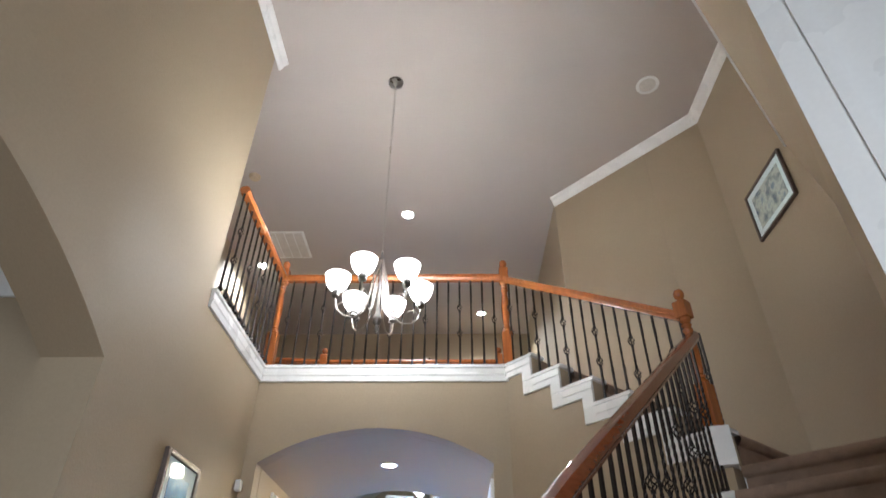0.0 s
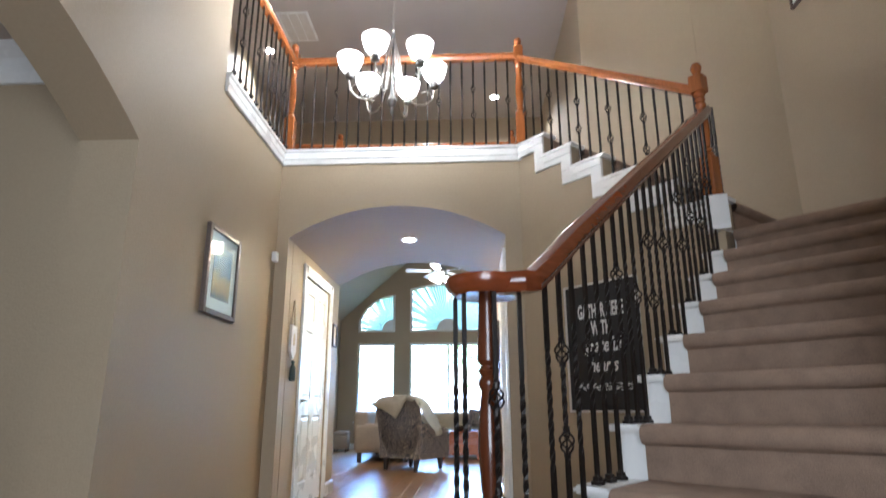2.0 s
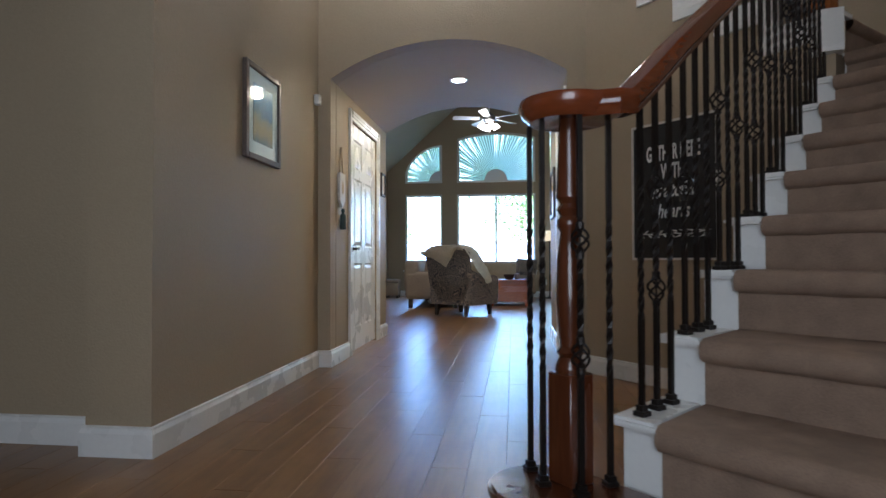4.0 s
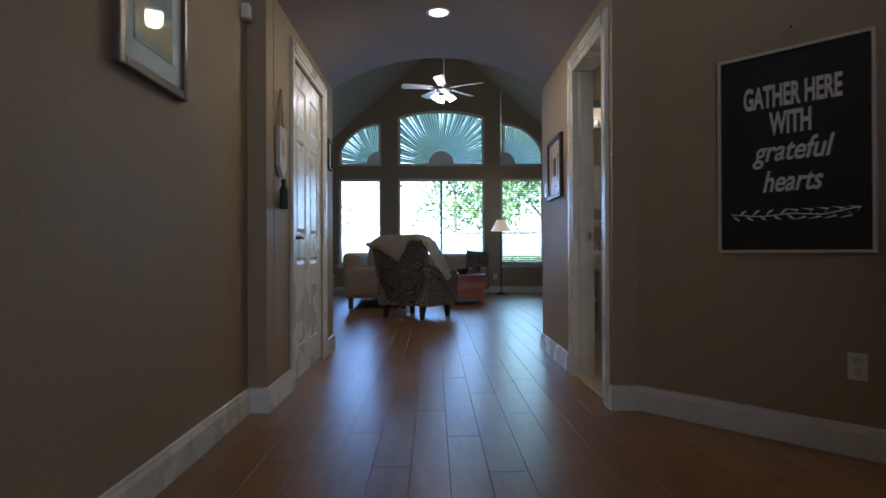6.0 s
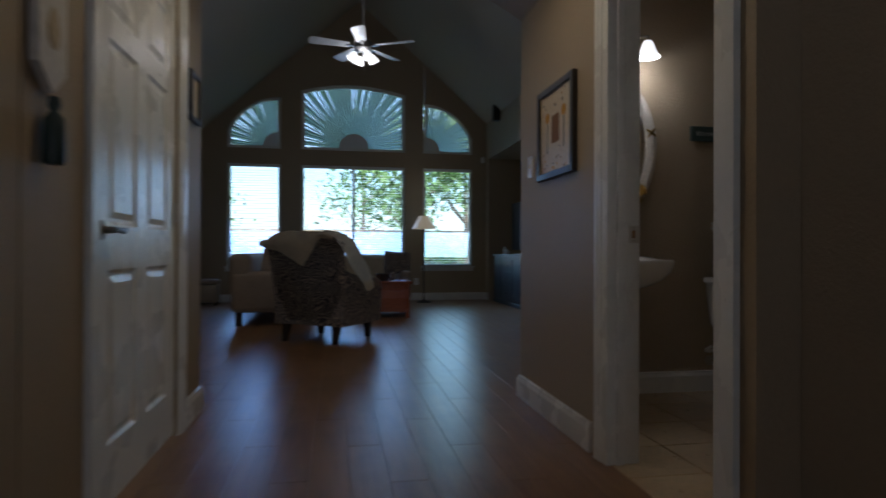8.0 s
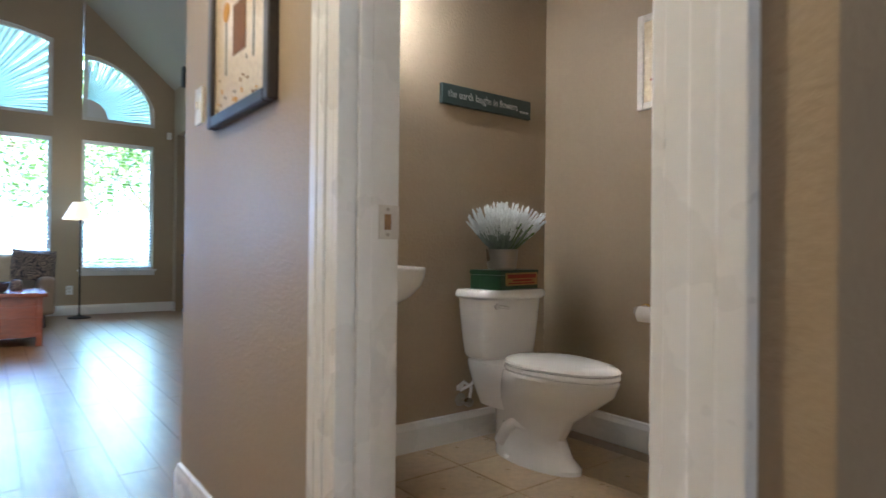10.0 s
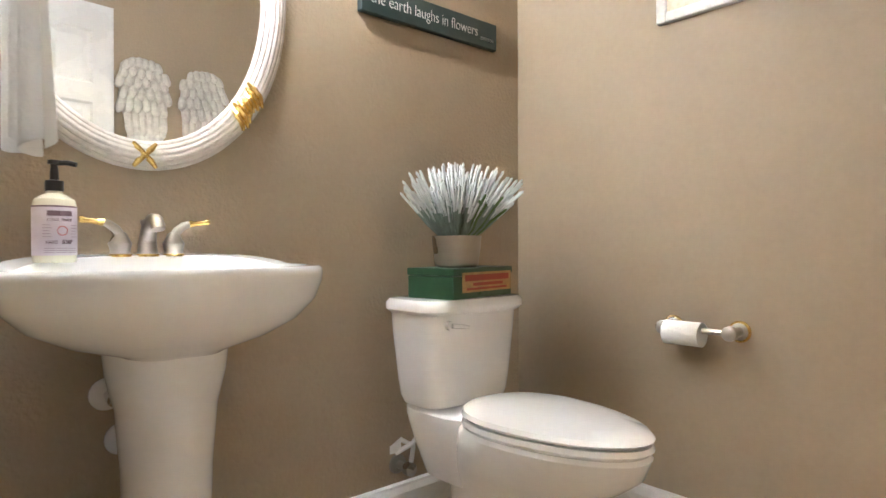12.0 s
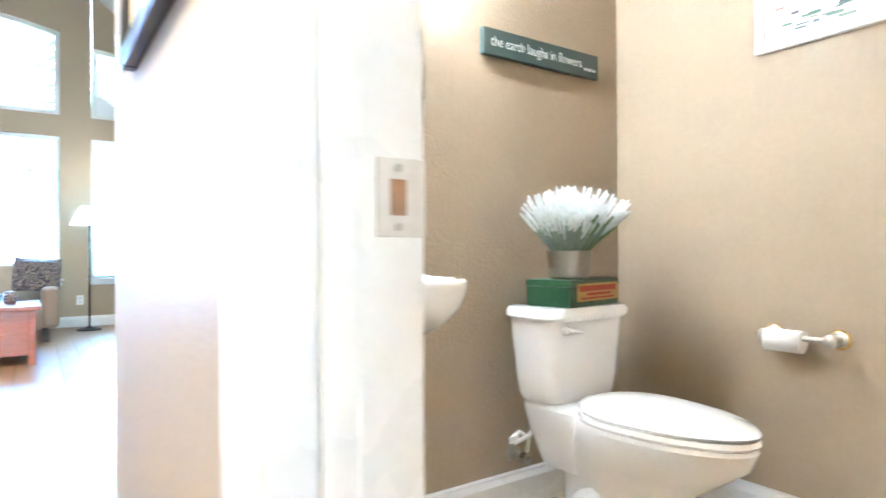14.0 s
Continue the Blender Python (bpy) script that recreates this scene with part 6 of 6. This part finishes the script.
    part("cabinet", box(-0.055, -0.06, -0.13, 0.055, 0.06, 0.13, 0.008, 2), BLACK, sp)
    part("bracket", box(-0.07 if x < 0 else 0.05, -0.02, -0.02, -0.05 if x < 0 else 0.07, 0.02, 0.02), BLACK, sp)
lp = thing("framed_picture", "green-toned framed picture on the living room wall", "picture", pose(-2.85, 12.3, 1.69))
part("frame", box(0, -0.28, -0.34, 0.025, 0.28, 0.34, 0.006), FRAMEWOOD, lp)
part("print", box(0.025, -0.24, -0.3, 0.028, 0.24, 0.3), picture("green_print", [(0.3, (0.03, 0.12, 0.09)), (0.55, (0.12, 0.3, 0.2)), (0.75, (0.5, 0.6, 0.5))], 9, 4), lp)
for x, y, z, rz in ((0.74, WW, 0.33, 0), (-2.85, 12.3, 0.33, 90)):
    o = thing("wall_outlet", "white double wall socket near the floor", "outlet", pose(x, y, z, 0, 0, rz))
    part("plate", box(-0.038, -0.007, -0.058, 0.038, 0, 0.058, 0.002), TRIM, o)
    for dz in (-0.022, 0.022):
        part("socket", box(-0.016, -0.009, dz - 0.014, 0.016, -0.006, dz + 0.014, 0.001), PALE, o)
solid("motion_sensor", box(-0.03, -0.05, -0.05, 0.03, 0, 0.05, 0.012, 3), TRIM, "small white motion sensor in the corner", "sensor", pose(1.93, WW, 2.5))

# ---- hallway ----
for x0, y0, z0, s in ((HR, 6.34, 1.472, -1), (HL, 6.72, 1.64, 1)):
    wide = 0.245 if s < 0 else 0.1
    tall = 0.235 if s < 0 else 0.125
    pf = thing("framed_art", "folk-art sampler with sunflowers in a dark frame" if s < 0 else "small dark framed picture near the door", "picture", pose(x0, y0, z0))
    t_ = 0.035 if s < 0 else 0.025
    for nm, q in (("frame_side", (-wide, -tall, -wide + t_, tall)), ("frame_side", (wide - t_, -tall, wide, tall)), ("frame_rail", (-wide + t_, -tall, wide - t_, -tall + t_)), ("frame_rail", (-wide + t_, tall - t_, wide - t_, tall))):
        part(nm, box(min(0, s * 0.028), q[0], q[1], max(0, s * 0.028), q[2], q[3], 0.004), DARK, pf)
    lin = part("canvas", box(min(0, s * 0.014), -wide + t_, -tall + t_, max(0, s * 0.014), wide - t_, tall - t_), LINEN, pf, "cream embroidered cloth")
    if s < 0:
        YEL = paint("stitched_gold", (0.55, 0.26, 0.03), 0.8, vary=0.2)
        BRN = paint("stitched_brown", (0.2, 0.09, 0.03), 0.8, vary=0.2)
        house = box(-0.0155, -0.05, -0.06, -0.014, 0.05, 0.08)
        part("stitched_house", house, BRN, lin, "brown stitched house")
        for yy, zz in ((0.11, 0.08), (-0.11, 0.08)):
            part("stitched_flower", lathe([(0.028, 0), (0.028, 0.002)], 10, pose(-0.014, yy, zz, 0, -90, 0)), YEL, lin, "gold stitched sunflower")
            part("stitched_stem", box(-0.0152, yy - 0.004, -0.1, -0.014, yy + 0.004, zz - 0.03), SIGNGREEN, lin)
        rr = random.Random(9)
        for k in range(30):
            yy, zz = rr.uniform(-0.19, 0.18), rr.choice((-0.19, -0.17, -0.14, -0.1, 0.13, 0.16, 0.19)) + rr.uniform(-0.008, 0.008)
            part("stitching", box(-0.0152, yy, zz, -0.014, yy + rr.uniform(0.006, 0.022), zz + rr.uniform(0.005, 0.014)), (BRN, DARK, YEL)[k % 3], lin)
sw = thing("light_switch", "white wall switch plate beside the picture", "switch", pose(HR, 6.755, 1.345))
part("plate", box(-0.007, -0.038, -0.06, 0, 0.038, 0.06, 0.002), TRIM, sw)
part("toggle", box(-0.016, -0.005, -0.01, -0.006, 0.005, 0.012, 0.001), TRIM, sw)
wh = thing("wall_hanging", "slate welcome plaque on a rope with a tassel", "wall decor", pose(HL, 5.17, 1.42))
part("rope", tube([(0.014, -0.05, 0.1), (0.012, -0.02, 0.25), (0.012, 0.0, 0.33), (0.012, 0.02, 0.25), (0.014, 0.05, 0.1)], 0.008, 6), CREAM, wh, "twisted rope hanger", True)
part("plaque", prism([(0.004, -0.075, 0.12), (0.004, 0.075, 0.12), (0.004, 0.075, -0.1), (0.004, 0.0, -0.16), (0.004, -0.075, -0.1)], (0.022, 0, 0)), PALE, wh, "pale painted plaque")
part("motif", lathe([(0.01, -0.05), (0.03, -0.03), (0.035, 0.0), (0.02, 0.04), (0.0, 0.06)], 12, pose(0.027, 0, 0) @ Matrix.Diagonal((0.15, 1, 1, 1))), CREAM, wh)
part("tassel", lathe([(0.012, -0.17), (0.016, -0.19), (0.01, -0.205), (0.024, -0.225), (0.026, -0.33), (0.022, -0.34)], 12, pose(0.028, 0, 0)), SIGNGREEN, wh, "dark green tassel", True)


def can_light(x, y, z, r=0.085, lit=True, up=1):
    c = thing("recessed_light", "lit recessed ceiling light with white ring" if lit else "unlit recessed ceiling light with white ring", "ceiling light", pose(x, y, z), group="recessed lights" if lit else "")
    part("trim_ring", lathe([(r * 0.72, -0.001), (r * 0.76, -0.008), (r, -0.006), (r, -0.001)], 28), TRIM, c, "", True)
    part("lens", lathe([(0.0, -0.003), (r * 0.72, -0.003), (r * 0.72, -0.001)], 24), BULB if lit else PALE, c, "glowing lens" if lit else "dull lens")
    return c


can_light(-0.47, 5.95, 2.514)
for x, y in ((-0.43, 6.07), (0.58, 8.6), (-2.55, 7.2)):
    can_light(x, y, CEILZ)
can_light(2.03, 4.09, CEILZ, 0.11, False)

# ---- outdoors ----
solid("ground", box(-400, WW + 0.17, -0.4, 400, 800, -0.15), GRASS, "green lawn reaching to the horizon", "ground", kind=S)
fence = thing("garden_fence", "weathered wooden privacy fence", "fence", pose(0, 24.5, -0.15))
pm = mesh(box(-0.07, 0, 0, 0.07, 0.02, 1.75), FENCEWOOD)
for k in range(110):
    o = new("fence_board", pm)
    o.parent = fence
    o.matrix_basis = pose(-8.2 + k * 0.15, 0, 0.02 * math.sin(k * 2.3))
for z in (0.35, 1.5):
    part("fence_rail", box(-8.3, 0.021, z, 8.3, 0.06, z + 0.09), FENCEWOOD, fence)


def tree(x, y, h, spread, seed, shrub=False):
    r = random.Random(seed)
    t = thing("shrub" if shrub else "tree", "leafy green garden shrub" if shrub else "leafy green tree in the garden", "shrub" if shrub else "tree", pose(x, y, -0.15))
    tr = bmesh.new()
    tube([(0, 0, 0), (0.05, 0.02, h * 0.25), (0.0, 0.05, h * 0.55), (0.08, 0, h * 0.85)], [0.016 * h, 0.012 * h, 0.008 * h, 0.003 * h], 8, bm=tr)
    ends = []
    for k in range(9 if not shrub else 6):
        a, z = r.uniform(0, 6.28), h * r.uniform(0.25, 0.7)
        e = Vector((math.cos(a) * spread * r.uniform(0.5, 0.9), math.sin(a) * spread * r.uniform(0.5, 0.9), z + h * r.uniform(0.1, 0.3)))
        tube([(0.03, 0.02, z), e * 0.5 + Vector((0, 0, z * 0.45)), e], [0.006 * h, 0.004 * h, 0.0015 * h], 6, bm=tr)
        ends.append(e)
    part("trunk", tr, BARK, t, "", True)
    vs, fs = [], []
    for e in ends + [Vector((0, 0, h * 0.9))]:
        for k in range(300 if not shrub else 160):
            p = e + Vector((r.gauss(0, 0.42), r.gauss(0, 0.42), r.gauss(0, 0.36))) * spread * 0.66
            u = Vector((r.uniform(-1, 1), r.uniform(-1, 1), r.uniform(-1, 1))).normalized()
            w = u.cross(Vector((r.uniform(-1, 1), r.uniform(-1, 1), r.uniform(-1, 1)))).normalized()
            s_ = r.uniform(0.07, 0.13) * (0.55 if shrub else 1)
            n0 = len(vs)
            vs += [p - u * s_, p + w * s_ * 0.45, p + u * s_, p - w * s_ * 0.45]
            fs.append((n0, n0 + 1, n0 + 2, n0 + 3))
    m_ = bpy.data.meshes.new("mesh")
    m_.from_pydata(vs, [], fs)
    m_.materials.append(LEAF)
    c_ = new("crown", m_)
    c_.parent = t
    tagged(c_, "crown of many small leaves")
    return t


tree(1.6, 20.5, 5.2, 1.7, 1)
tree(3.4, 22.0, 6.0, 2.0, 2)
tree(0.4, 27.5, 6.5, 2.2, 3)
tree(-6.5, 26.5, 5.5, 1.8, 5)
tree(2.0, 18.6, 1.25, 0.65, 6, True)
tree(-3.9, 22.8, 1.6, 0.9, 7, True)

# ---- foyer ----
ch = thing("chandelier", "nickel chandelier with upturned white glass shades", "chandelier", pose(-0.41, 4.03, -0.07))
part("canopy", lathe([(0.0, CEILZ + 0.07), (0.075, CEILZ + 0.069), (0.07, CEILZ + 0.05), (0.03, CEILZ + 0.025), (0.01, CEILZ + 0.01)], 24), PEWTER, ch, "", True)
chain = bmesh.new()
zc, k = CEILZ + 0.02, 0
while zc > 3.66:
    pts = []
    for q in range(8):
        a = 2 * math.pi * q / 8
        u, v = 0.009 * math.cos(a), 0.02 * math.sin(a)
        pts.append((u, 0, zc - 0.018 + v) if k % 2 else (0, u, zc - 0.018 + v))
    tube(pts, 0.0024, 5, bm=chain, closed=True)
    zc -= 0.033
    k += 1
part("chain", chain, NICKEL, ch, "slender nickel chain")
part("column", lathe([(0.006, 3.66), (0.018, 3.6), (0.01, 3.56), (0.008, 3.2), (0.016, 3.12), (0.034, 3.08), (0.03, 3.04), (0.012, 3.02), (0.016, 2.99), (0.006, 2.96)], 16), PEWTER, ch, "", True)
for k in range(6):
    a = radians(60 * k + 15)
    c, s = math.cos(a), math.sin(a)
    arm = [(0.012, 3.58), (0.05, 3.42), (0.07, 3.25), (0.1, 3.12), (0.17, 3.06), (0.25, 3.07), (0.3, 3.12), (0.312, 3.19), (0.31, 3.23)]
    ao = part("arm", tube([(r * c, r * s, z) for r, z in arm], 0.0065, 8), NICKEL, ch, "curved nickel arm", True)
    curl = [(0.25 + 0.045 * math.cos(t), 3.13 + 0.045 * math.sin(t)) for t in [math.pi * (1.5 + q / 7 * 1.3) for q in range(8)]]
    part("scroll", tube([(r * c, r * s, z) for r, z in curl], 0.005, 6), NICKEL, ao, "", True)
    part("cup", lathe([(0.012, 3.2), (0.03, 3.215), (0.032, 3.25), (0.02, 3.27)], 16, pose(0.31 * c, 0.31 * s, 0)), PEWTER, ch, "dark metal cup", True)
    part("shade", lathe([(0.03, 3.265), (0.05, 3.275), (0.075, 3.31), (0.09, 3.355), (0.096, 3.39), (0.09, 3.39), (0.07, 3.32), (0.03, 3.275)], 24, pose(0.31 * c, 0.31 * s, 0)), SHADE, ch, "lit white glass bowl shade", True)
vent = thing("ceiling_vent", "white louvred ceiling return vent", "vent", pose(-2.07, 6.7, CEILZ))
part("frame", box(-0.26, -0.3, -0.012, 0.26, 0.3, 0.0, 0.003), TRIM, vent)
for k in range(4):
    part("slat_panel", box(-0.23 + 0.118 * k, -0.27, -0.018, -0.125 + 0.118 * k, 0.27, -0.011, 0.002), PALE, vent)
sm = thing("smoke_alarm", "round cream smoke alarm on the ceiling", "smoke alarm", pose(-2.15, 5.35, CEILZ))
part("body", lathe([(0.0, -0.04), (0.05, -0.038), (0.065, -0.02), (0.068, 0)], 24), CREAM, sm, "", True)


def framed(name, label, m, w, h, frame_mat, f, matt, art, depth=0.03):
    """A picture in its own plane: x along, z up, its face towards -y."""
    t = thing(name, label, "picture", m)
    for nm, q in (("frame_side", (-w, -h, -w + f, h)), ("frame_side", (w - f, -h, w, h)), ("frame_rail", (-w + f + 0.0005, -h, w - f - 0.0005, -h + f)), ("frame_rail", (-w + f + 0.0005, h - f, w - f - 0.0005, h))):
        part(nm, box(q[0], -depth, q[1], q[2], 0, q[3], 0.004), frame_mat, t)
    if matt:
        part("mat", box(-w + f, -depth * 0.5, -h + f, w - f, -depth * 0.3, h - f), MATBOARD, t, "white mat board")
        g = matt
        part("print", box(-w + f + g, -depth * 0.5 - 0.002, -h + f + g, w - f - g, -depth * 0.5, h - f - g), art, t, "blue and ochre print")
    else:
        part("print", box(-w + f, -depth * 0.4, -h + f, w - f, -depth * 0.2, h - f), art, t)
    gl_ = part("glazing", box(-w + f, -depth * 0.72, -h + f, w - f, -depth * 0.66, h - f), GLASS, t, "clear picture glass")
    gl_.visible_shadow = False
    return t


GREYFRAME = paint("grey_brown_frame", (0.13, 0.1, 0.085), 0.35, vary=0.2, scale=20)


def landscape():
    m, t, b = nodes("landscape_print")
    tc = t.nodes.new("ShaderNodeTexCoord")
    sep = t.nodes.new("ShaderNodeSeparateXYZ")
    t.links.new(tc.outputs["Object"], sep.inputs[0])
    n = t.nodes.new("ShaderNodeTexNoise")
    n.inputs["Scale"].default_value, n.inputs["Detail"].default_value = 14, 5
    t.links.new(tc.outputs["Object"], n.inputs["Vector"])
    ad = t.nodes.new("ShaderNodeMath")
    ad.operation = "MULTIPLY_ADD"
    ad.inputs[1].default_value = 0.12
    t.links.new(n.outputs[0], ad.inputs[0])
    t.links.new(sep.outputs["Z"], ad.inputs[2])
    mr = t.nodes.new("ShaderNodeMapRange")
    mr.inputs[1].default_value, mr.inputs[2].default_value = -0.12, 0.26
    t.links.new(ad.outputs[0], mr.inputs[0])
    ramp = t.nodes.new("ShaderNodeValToRGB")
    e = ramp.color_ramp.elements
    e[0].position, e[0].color = 0.0, (0.1, 0.1, 0.09, 1)
    e[1].position, e[1].color = 1.0, (0.5, 0.6, 0.7, 1)
    for p, c in ((0.22, (0.32, 0.2, 0.05, 1)), (0.4, (0.2, 0.17, 0.1, 1)), (0.5, (0.05, 0.09, 0.16, 1)), (0.72, (0.1, 0.22, 0.4, 1))):
        x = ramp.color_ramp.elements.new(p)
        x.color = c
    t.links.new(mr.outputs[0], ramp.inputs[0])
    t.links.new(ramp.outputs[0], b.inputs["Base Color"])
    return m


framed("framed_picture", "matted landscape print in a grey-brown frame", pose(XL, 3.858, 1.694, 0, 0, 90), 0.248, 0.28, GREYFRAME, 0.035, 0.075, landscape())
STREET = picture("street_print", [(0.3, (0.06, 0.08, 0.12)), (0.45, (0.3, 0.28, 0.25)), (0.55, (0.55, 0.5, 0.4)), (0.7, (0.2, 0.22, 0.26))], 12, 7)
framed("framed_picture", "watercolour street scene in a thin dark frame", pose(2.62, 3.865, 3.985, 0, 0, -90), 0.3, 0.225, FRAMEWOOD, 0.022, 0.055, STREET)
sd = thing("chime_sensor", "small white alarm sensor in the corner", "sensor", pose(XL, 4.84, 2.06))
part("body", box(0, -0.03, -0.04, 0.045, 0.03, 0.04, 0.01, 2), TRIM, sd)
# chalkboard sign on the angled wall
q = S0 + E1 * 0.735
cb = thing("wall_sign", "black chalkboard sign with white lettering and pale frame", "sign", pose(q.x, q.y, 1.272, 0, 0, math.degrees(math.atan2(E1.y, E1.x))))
sw_, sh_ = 0.308, 0.447
part("board", box(-sw_ + 0.012, -0.022, -sh_ + 0.012, sw_ - 0.012, -0.004, sh_ - 0.012), CHALK, cb, "black painted board")
for nm, r in (("frame_side", (-sw_, -sh_, -sw_ + 0.014, sh_)), ("frame_side", (sw_ - 0.014, -sh_, sw_, sh_)), ("frame_rail", (-sw_ + 0.0145, -sh_, sw_ - 0.0145, -sh_ + 0.014)), ("frame_rail", (-sw_ + 0.0145, sh_ - 0.014, sw_ - 0.0145, sh_))):
    part(nm, box(r[0], -0.032, r[1], r[2], 0, r[3], 0.002), PALE, cb)
for txt, z, s, wd, shr in (("GATHER HERE", 0.2, 0.135, 0.385, 0), ("WITH", 0.078, 0.135, 0.165, 0), ("grateful", -0.04, 0.13, 0.32, 0.3), ("hearts", -0.175, 0.13, 0.235, 0.3)):
    words("lettering", txt, s, pose(0.0, -0.0226, z, 90, 0, 0), LETTER, cb, "white painted words", wd, shr, 0.004 if shr == 0 else 0.002)
spr = bmesh.new()
tube([(-0.25, -0.0226, -0.27), (-0.12, -0.0226, -0.285), (0, -0.0226, -0.275), (0.12, -0.0226, -0.285), (0.25, -0.0226, -0.26)], 0.003, 6, bm=spr)
for k in range(18):
    x = -0.24 + 0.48 * k / 17
    up = 1 if k % 2 else -1
    tube([(x, -0.0226, -0.278), (x + 0.014, -0.023, -0.278 + up * 0.014), (x + 0.03 * (1 if x > 0 else -1) * -1 + 0.0, -0.0226, -0.278 + up * 0.024)], [0.002, 0.006, 0.001], 6, bm=spr)
part("sprig", spr, LETTER, cb, "white painted leaf sprig")
part("hanger", tube([(-0.09, -0.01, sh_), (-0.02, -0.006, sh_ + 0.09), (0.02, -0.006, sh_ + 0.09), (0.09, -0.01, sh_)], 0.003, 6), CREAM, cb, "thin twine hanger")
part("hanger_nail", lathe([(0.004, 0), (0.004, 0.014)], 8, pose(0, 0, sh_ + 0.09, 90, 0, 0)), PEWTER, cb)
q = S0 + E1 * 0.97
so = thing("wall_outlet", "white wall socket on the angled wall", "outlet", pose(q.x, q.y, 0.365, 0, 0, math.degrees(math.atan2(E1.y, E1.x))))
part("plate", box(-0.035, -0.007, -0.056, 0.035, 0, 0.056, 0.002), TRIM, so)
for dz in (-0.022, 0.022):
    part("socket", box(-0.015, -0.009, dz - 0.014, 0.015, -0.006, dz + 0.014, 0.001), PALE, so)
# trim below the overhang and the white panelling by the entry
solid("trim_overhang", sweep([(2.62, 3.485, SOFFIT), (1.12, 1.81, SOFFIT)], [(-0.005, 0), (0.014, 0), (0.014, 0.03), (-0.005, 0.03)]), TRIM, "thin white bead along the overhang's edge", "trim", kind=S)
en = thing("entry_panelling", "glossy white panelled surround beside the entry", "panelling", kind=S)
p0, p1 = Vector((1.15, 1.478)), Vector((1.75, 0.98))
dw = (p1 - p0).normalized()
nrm = Vector((dw.y, -dw.x))
for k, (a, b, d) in enumerate(((0.0, 0.09, 0.03), (0.09, 0.13, 0.045), (0.13, 0.72, 0.02))):
    u = [p0 + dw * a, p0 + dw * b, p0 + dw * b + nrm * d, p0 + dw * a + nrm * d]
    part("panel" if k == 2 else "casing_board", plan([tuple(q) for q in u], 0, 3.4), TRIM, en)

# ---- floor pieces ----
PW, PL = 0.15, 1.25


def plank_mesh(w, l):
    bm = bmesh.new()
    box(0, 0, -0.011, w - 0.0008, l - 0.001, 0.0, bm=bm)
    bmesh.ops.bevel(bm, geom=[e for e in bm.edges if e.verts[0].co.z > -0.001 and e.verts[1].co.z > -0.001], offset=0.0012, segments=1, affect="EDGES")
    return mesh(bm, FLOOR)


floor_ob = bpy.data.objects["floor"]
base_plank = plank_mesh(PW, PL)
count = 0
rest_v, rest_f = [], []
rows_x = int((2.7 + 4.5) / PW) + 1
for r in range(rows_x):
    x = -4.5 + r * PW
    far_end = 3.0 if x < -2.86 else WW
    y = -1.2 - (r * 0.437) % PL
    while y < far_end:
        near_strip = -1.5 < x < 0.5 and 0.9 < y < 9.5
        if near_strip and count < 300:
            ob = new("plank", base_plank)
            ob.parent = floor_ob
            ob.matrix_basis = pose(x, y, 0)
            count += 1
        elif not (x > 0.4 and y >= 4.97 and y + PL < BY + 0.1):
            k = len(rest_v)
            x1, y1 = x + PW - 0.0008, min(y + PL - 0.001, far_end)
            if x > 0.4 and y < 4.97 < y1:
                y1 = 4.97
            y_keep = y
            y = max(y, -1.2)
            if x > 0.4 and 4.97 <= y < BY:
                y = BY + 0.05
            rest_v += [(x, y, -0.011), (x1, y, -0.011), (x1, y1, -0.011), (x, y1, -0.011)]
            b = 0.0012
            rest_v += [(x + b, y + b, 0), (x1 - b, y + b, 0), (x1 - b, y1 - b, 0), (x + b, y1 - b, 0)]
            rest_f += [(k + 4, k + 5, k + 6, k + 7)] + [(k + q, k + (q + 1) % 4, k + 4 + (q + 1) % 4, k + 4 + q) for q in range(4)]
            y = y_keep
        y += PL
me = bpy.data.meshes.new("mesh")
me.from_pydata(rest_v, [], rest_f)
me.materials.append(FLOOR)
rest = new("planks", me)
rest.parent = floor_ob
tagged(rest, "hand-scraped brown wood planks", kind="stuff")
TS = 0.33
tile_bm = box(0, 0, -0.002, TS - 0.006, TS - 0.006, 0.003)
bmesh.ops.bevel(tile_bm, geom=[e for e in tile_bm.edges if e.verts[0].co.z > 0.002 and e.verts[1].co.z > 0.002], offset=0.002, segments=1, affect="EDGES")
tile_me = mesh(tile_bm, TILE)
for i in range(6):
    for j in range(6):
        x, y = 0.45 + i * TS, 4.97 + j * TS
        if x + TS < BX + 0.1 and y < BY - 0.05:
            ob = new("tile", tile_me)
            ob.parent = tile_bed
            ob.matrix_basis = pose(x, y, 0)
